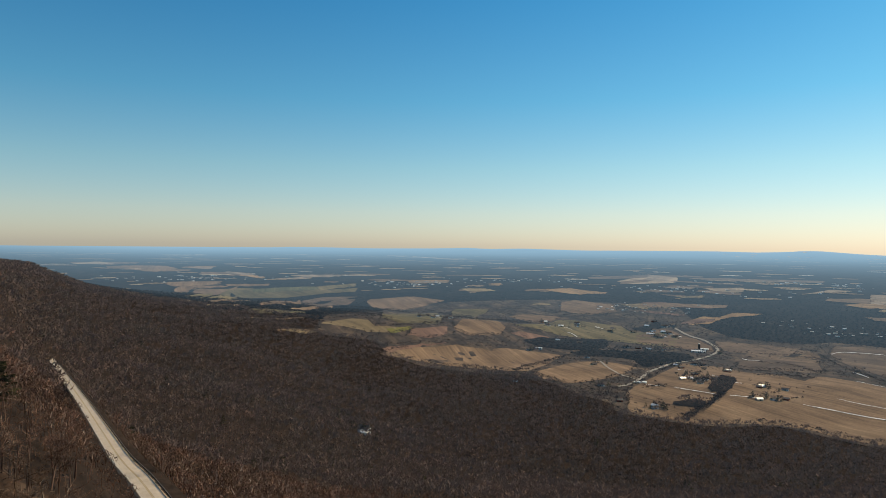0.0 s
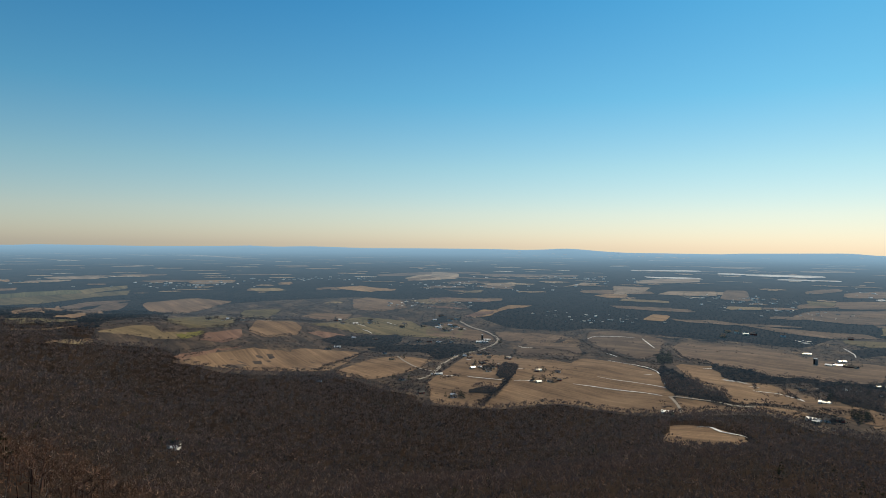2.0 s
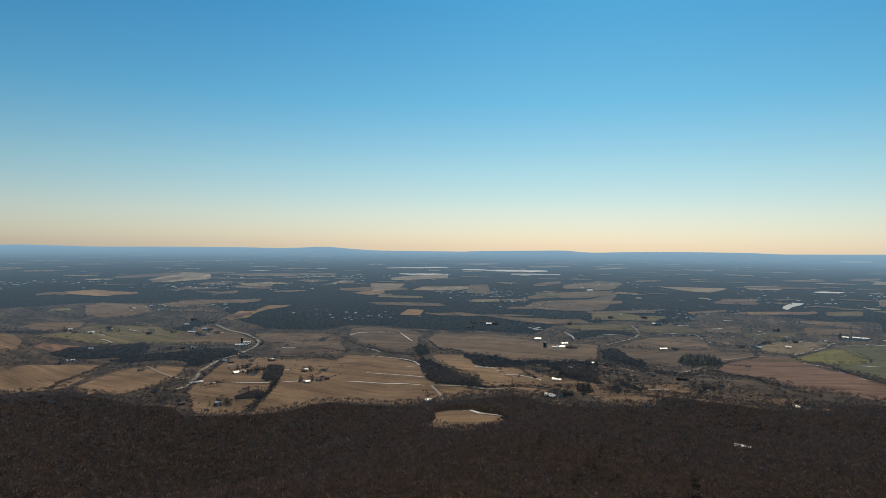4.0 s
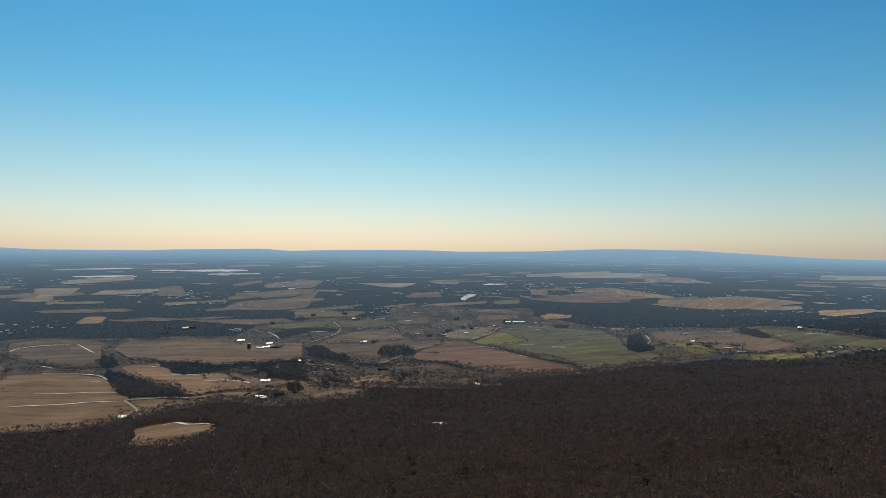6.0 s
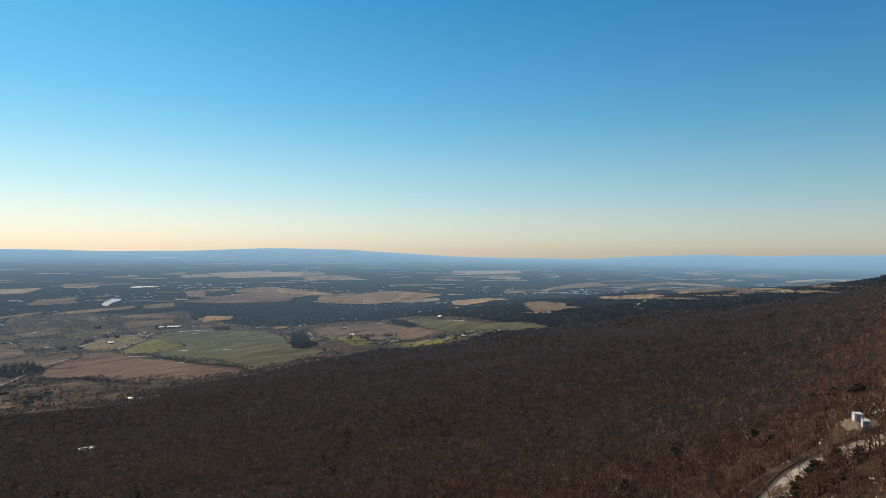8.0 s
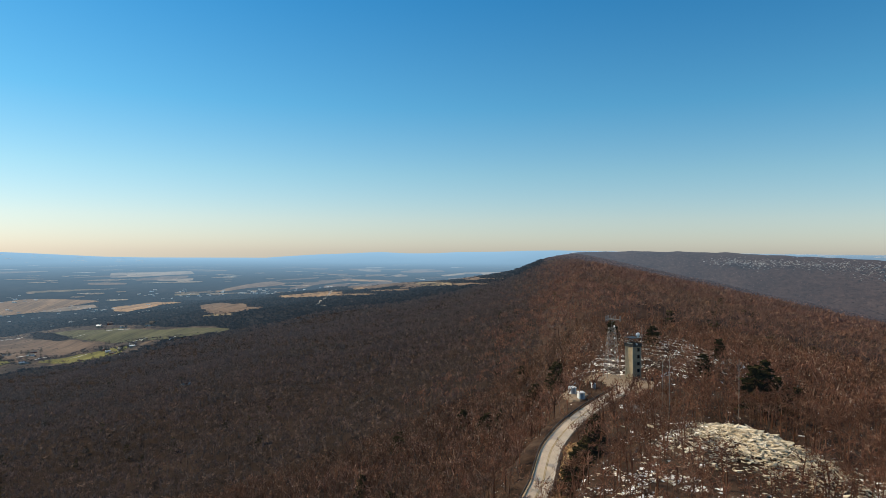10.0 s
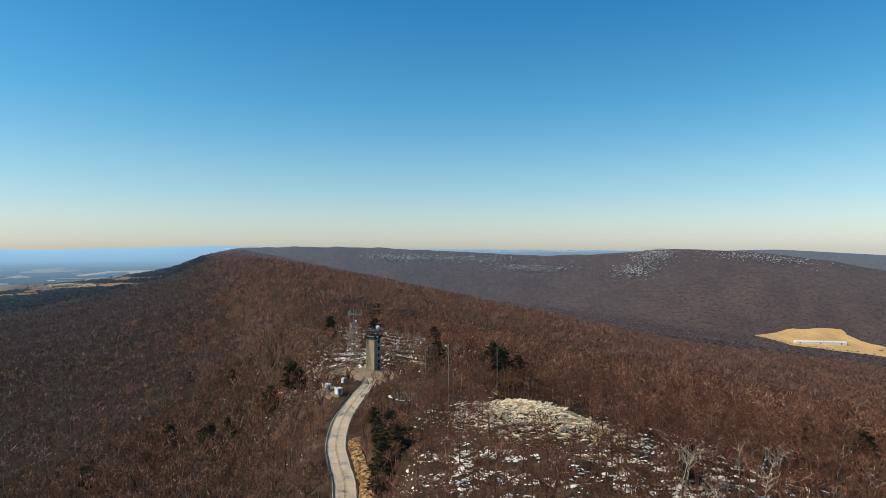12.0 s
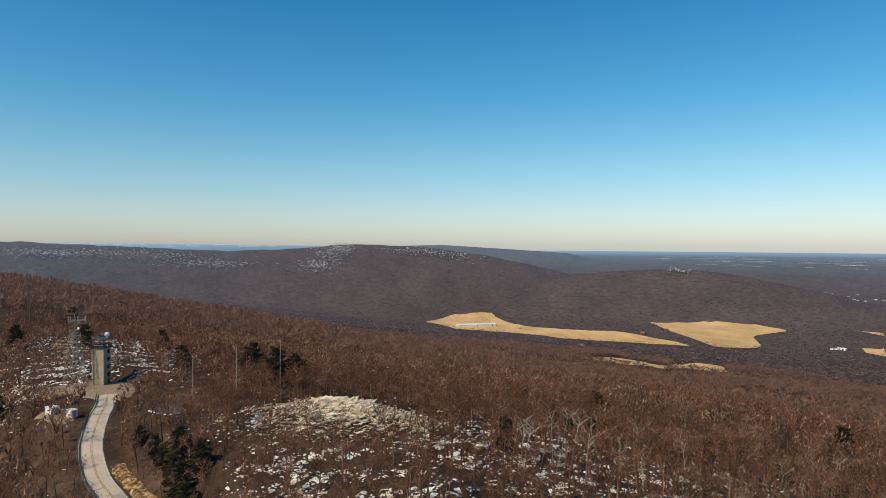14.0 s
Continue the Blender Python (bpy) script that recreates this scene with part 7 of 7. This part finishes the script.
# bare trees in the openings round the outcrop and along the road, one by one
g = np.random.RandomState(77)
bare = [lone_tree("bare_tree", bare_tree(s + 120, 1.0, 10, 6, 5, 1.3), (near_bark, near_bark), (0, 0, 0), 1.0, 1.0, "leafless brown tree with fine reddish twigs", "tree", "bare trees near the outcrop") for s in range(5)]
count = 0
while count < 230:
    x, y = g.uniform(15, 150), g.uniform(-70, 36)
    if road_gap(x, y) < 7 or outcrop_at(x, y) > 0.3 or g.uniform() < 0.3:
        continue
    h = g.uniform(6, 12)
    m = Matrix.Translation((x, y, gz(x, y) - 0.1)) @ Matrix.Rotation(g.uniform(0, 6), 4, "Z")
    o = bare[count] if count < 5 else copy_thing(bare[count % 5], m)
    o.matrix_world = m
    o.scale = (h * g.uniform(.9, 1.2),) * 2 + (h,)
    count += 1

# ---------------------------------------------------------------- farms and houses of the valley
def gable(bm, sx, sy, z0, rise, over=0.4):
    x, y = sx / 2 + over, sy / 2 + over
    v = [bm.verts.new(p) for p in ((-x, -y, z0), (x, -y, z0), (x, y, z0), (-x, y, z0), (-x, 0, z0 + rise), (x, 0, z0 + rise))]
    for f in ((0, 1, 5, 4), (2, 3, 4, 5), (0, 4, 3), (1, 2, 5), (3, 2, 1, 0)):
        bm.faces.new([v[i] for i in f])


def building(name, at, rot, sx, sy, sz, rise, wall, roof, label, category, group, chimney=False, doors=1):
    t = thing(name, label, category, (at[0], at[1], gz(*at) + 0.4), rot, group)
    bm = bmesh.new()
    box(bm, 0, 0, -2.5, sx, sy, sz + 2.5)
    part("wall", bm, wall, t)
    bm = bmesh.new()
    gable(bm, sx, sy, sz, rise)
    rf = part("roof", bm, roof, t)
    if chimney:
        bm = bmesh.new()
        box(bm, sx * 0.25, 0.6, sz + rise * 0.4, 0.8, 0.8, rise)
        part("chimney", bm, brick_red, rf)
    for k in range(doors):
        bm = bmesh.new()
        box(bm, (k - (doors - 1) / 2) * sx * 0.4, -sy / 2 - 0.05, 0, min(3.2, sx * 0.2), 0.16, sz * 0.75)
        part("door", bm, dark_frame, t)
    for k in range(3):
        bm = bmesh.new()
        box(bm, (k - 1) * sx * 0.3, sy / 2 + 0.04, sz * 0.4, 1.3, 0.14, 1.3)
        part("window", bm, glass_dark, t)
    return t


g = np.random.RandomState(88)
WALLS = ((white_paint, roof_grey, "white clapboard farmhouse with grey roof among trees"), (siding_tan, roof_dark, "tan sided house with dark shingle roof"),
         (white_paint, roof_dark, "white house under a dark shingle roof"), (brick_red, roof_grey, "red brick house with grey roof"), (siding_tan, roof_white, "tan house with bright metal roof"))
kinds = [building("house", (0, 3000), 0, 13, 9.5, 3.2, 3.2, w, r, l, "house", "houses of the valley", True) for w, r, l in WALLS]
for k, (x, y) in enumerate(p for p in HOUSE_AT + HOUSE_AT_MORE if p not in ((-692, 506), (215, 932))):
    m = Matrix.Translation((x, y, gz(x, y) + 1.0)) @ Matrix.Rotation(math.atan2(-x, y) + g.uniform(-.7, .7), 4, "Z")
    o = kinds[k] if k < 5 else copy_thing(kinds[k % 5], m)
    o.matrix_world = m
    far = max(1.0, math.hypot(x, y) / 1700)
    o.scale = (far * g.uniform(.75, 1.1), far * g.uniform(.75, 1.0), far * 0.9)
building("house", (-690, 505), 0.6, 14, 11, 6.5, 5.0, white_paint, roof_dark, "tall white house alone in a forest glade", "house", "houses of the valley", True)
building("house", (-681, 499), 0.9, 8, 7, 3.2, 2.6, white_paint, roof_white, "small white annex beside the forest house", "house", "houses of the valley")
building("farm_building", (219, 910), -0.28, 20, 7, 2.6, 2.0, siding_tan, roof_white, "long white-roofed building in a forest glade", "farm building", "long sheds", False, 3)
building("farm_building", (200, 744), -0.2, 12, 6, 3.0, 1.8, siding_tan, roof_grey, "low tan building among bare trees", "farm building", "long sheds")
barn0 = building("barn", (0, 3000), 0, 21, 12, 3.0, 2.4, white_paint, roof_white, "white barn with bright metal roof on a farm", "barn", "barns of the valley", False, 2)
for k, (x, y) in enumerate(BARN_AT):
    m = Matrix.Translation((x, y, gz(x, y) + 1.0)) @ Matrix.Rotation(math.atan2(-x, y) + g.uniform(-.45, .45), 4, "Z")
    o = barn0 if k == 0 else copy_thing(barn0, m)
    o.matrix_world = m
    o.scale = (g.uniform(.8, 1.25), g.uniform(.8, 1.1), g.uniform(.85, 1.1))
for x, y in REDBARN_AT:
    building("barn", (x, y), math.atan2(-x, y) + 0.1, 24, 11, 4.5, 3.4, brick_red, roof_dark, "dark red barn with dark roof by the farm lane", "barn", "barns of the valley", False, 2)
for k, (x, y) in enumerate(SHED_AT):
    long = (46, 40, 150)[k]
    building("poultry_house", (x, y), math.atan2(-x, y) + (0.05, 0.1, 0.35)[k], long, 16, (4, 4, 7)[k], (2.6, 2.6, 4)[k], white_paint, roof_white, "long low white farm building in a field", "farm building", "long sheds", False, 3)
for x, y in SILO_AT:
    t = thing("silo", "tall farm silo with domed cap", "silo", (x, y, gz(x, y)), 0, "farm silos")
    bm = bmesh.new()
    rod(bm, (0, 0, -1), (0, 0, 17), 3.2, 3.2, 16)
    part("shell", bm, steel if x > -105 else dark_frame, t)
    bm = bmesh.new()
    bmesh.ops.create_uvsphere(bm, u_segments=16, v_segments=8, radius=3.25)
    bmesh.ops.transform(bm, matrix=Matrix.Translation((0, 0, 17)) @ Matrix.Diagonal((1, 1, .6, 1)), verts=bm.verts)
    part("cap", bm, white_paint, t)

# far villages: specks of roofs and walls
spots_v, spots_f, n = [], [], 0
for az0, r0, cnt, sa, sr in ((-56, 2950, 60, 3, 30), (-47, 3050, 45, 3, 30), (-36, 2620, 45, 2.5, 35), (-31, 2950, 60, 4, 35), (-22, 3150, 40, 4, 40), (-20, 2480, 45, 2.2, 40), (-9, 2850, 50, 2.2, 35), (-5, 2700, 40, 2.5, 40), (3, 3050, 40, 4, 40),
                             (9, 2620, 45, 4, 40), (17, 2900, 55, 4, 40), (24, 3050, 55, 4, 40), (33, 2950, 60, 4, 40), (41, 2750, 50, 4, 40), (52, 3000, 60, 4, 40), (60, 2950, 70, 4, 40), (68, 3050, 70, 3, 40), (-75, 3050, 50, 4, 40), (14, 2350, 40, 3, 40), (28, 2400, 45, 3, 35), (46, 2420, 40, 2.5, 30), (164, 2900, 30, 2, 40)):
    for k in range(cnt):
        az, r = radians(az0 + g.normal() * sa), r0 + g.normal() * sr
        x, y = r * math.sin(az), r * math.cos(az)
        s = g.uniform(2.6, 6.5) * (r / 2600)
        z, zz = gz(x, y), s * g.uniform(.45, .7)
        c = np.array([(-1, -.6, 0), (1, -.6, 0), (1, .6, 0), (-1, .6, 0), (-1, -.6, .6), (1, -.6, .6), (1, .6, .6), (-1, .6, .6), (-1, 0, 1), (1, 0, 1)]) * (s, s, zz)
        a = -az + g.uniform(-.5, .5)
        c = np.column_stack([c[:, 0] * math.cos(a) - c[:, 1] * math.sin(a) + x, c[:, 0] * math.sin(a) + c[:, 1] * math.cos(a) + y, c[:, 2] + z + 1])
        spots_v.append(c)
        for f in ((0, 1, 5), (0, 5, 4), (2, 3, 7), (2, 7, 6), (1, 2, 6), (1, 6, 5), (3, 0, 4), (3, 4, 7), (4, 5, 9), (4, 9, 8), (6, 7, 8), (6, 8, 9), (7, 4, 8), (5, 6, 9)):
            spots_f.append([i + n for i in f])
        n += 10
village = bark("village_walls", [(0.0, (0.16, 0.14, 0.13)), (0.4, (0.40, 0.36, 0.32)), (0.7, (0.70, 0.67, 0.62)), (1.0, (0.88, 0.86, 0.82))], [(0.3, (0.3, 0.28, 0.26)), (0.7, (0.4, 0.38, 0.35))], far=True, spread=0.15)
tagged(mesh_of("far_village", np.concatenate(spots_v), spots_f, [village]), "scattered far villages of pale roofs and walls", "village", kind="stuff")
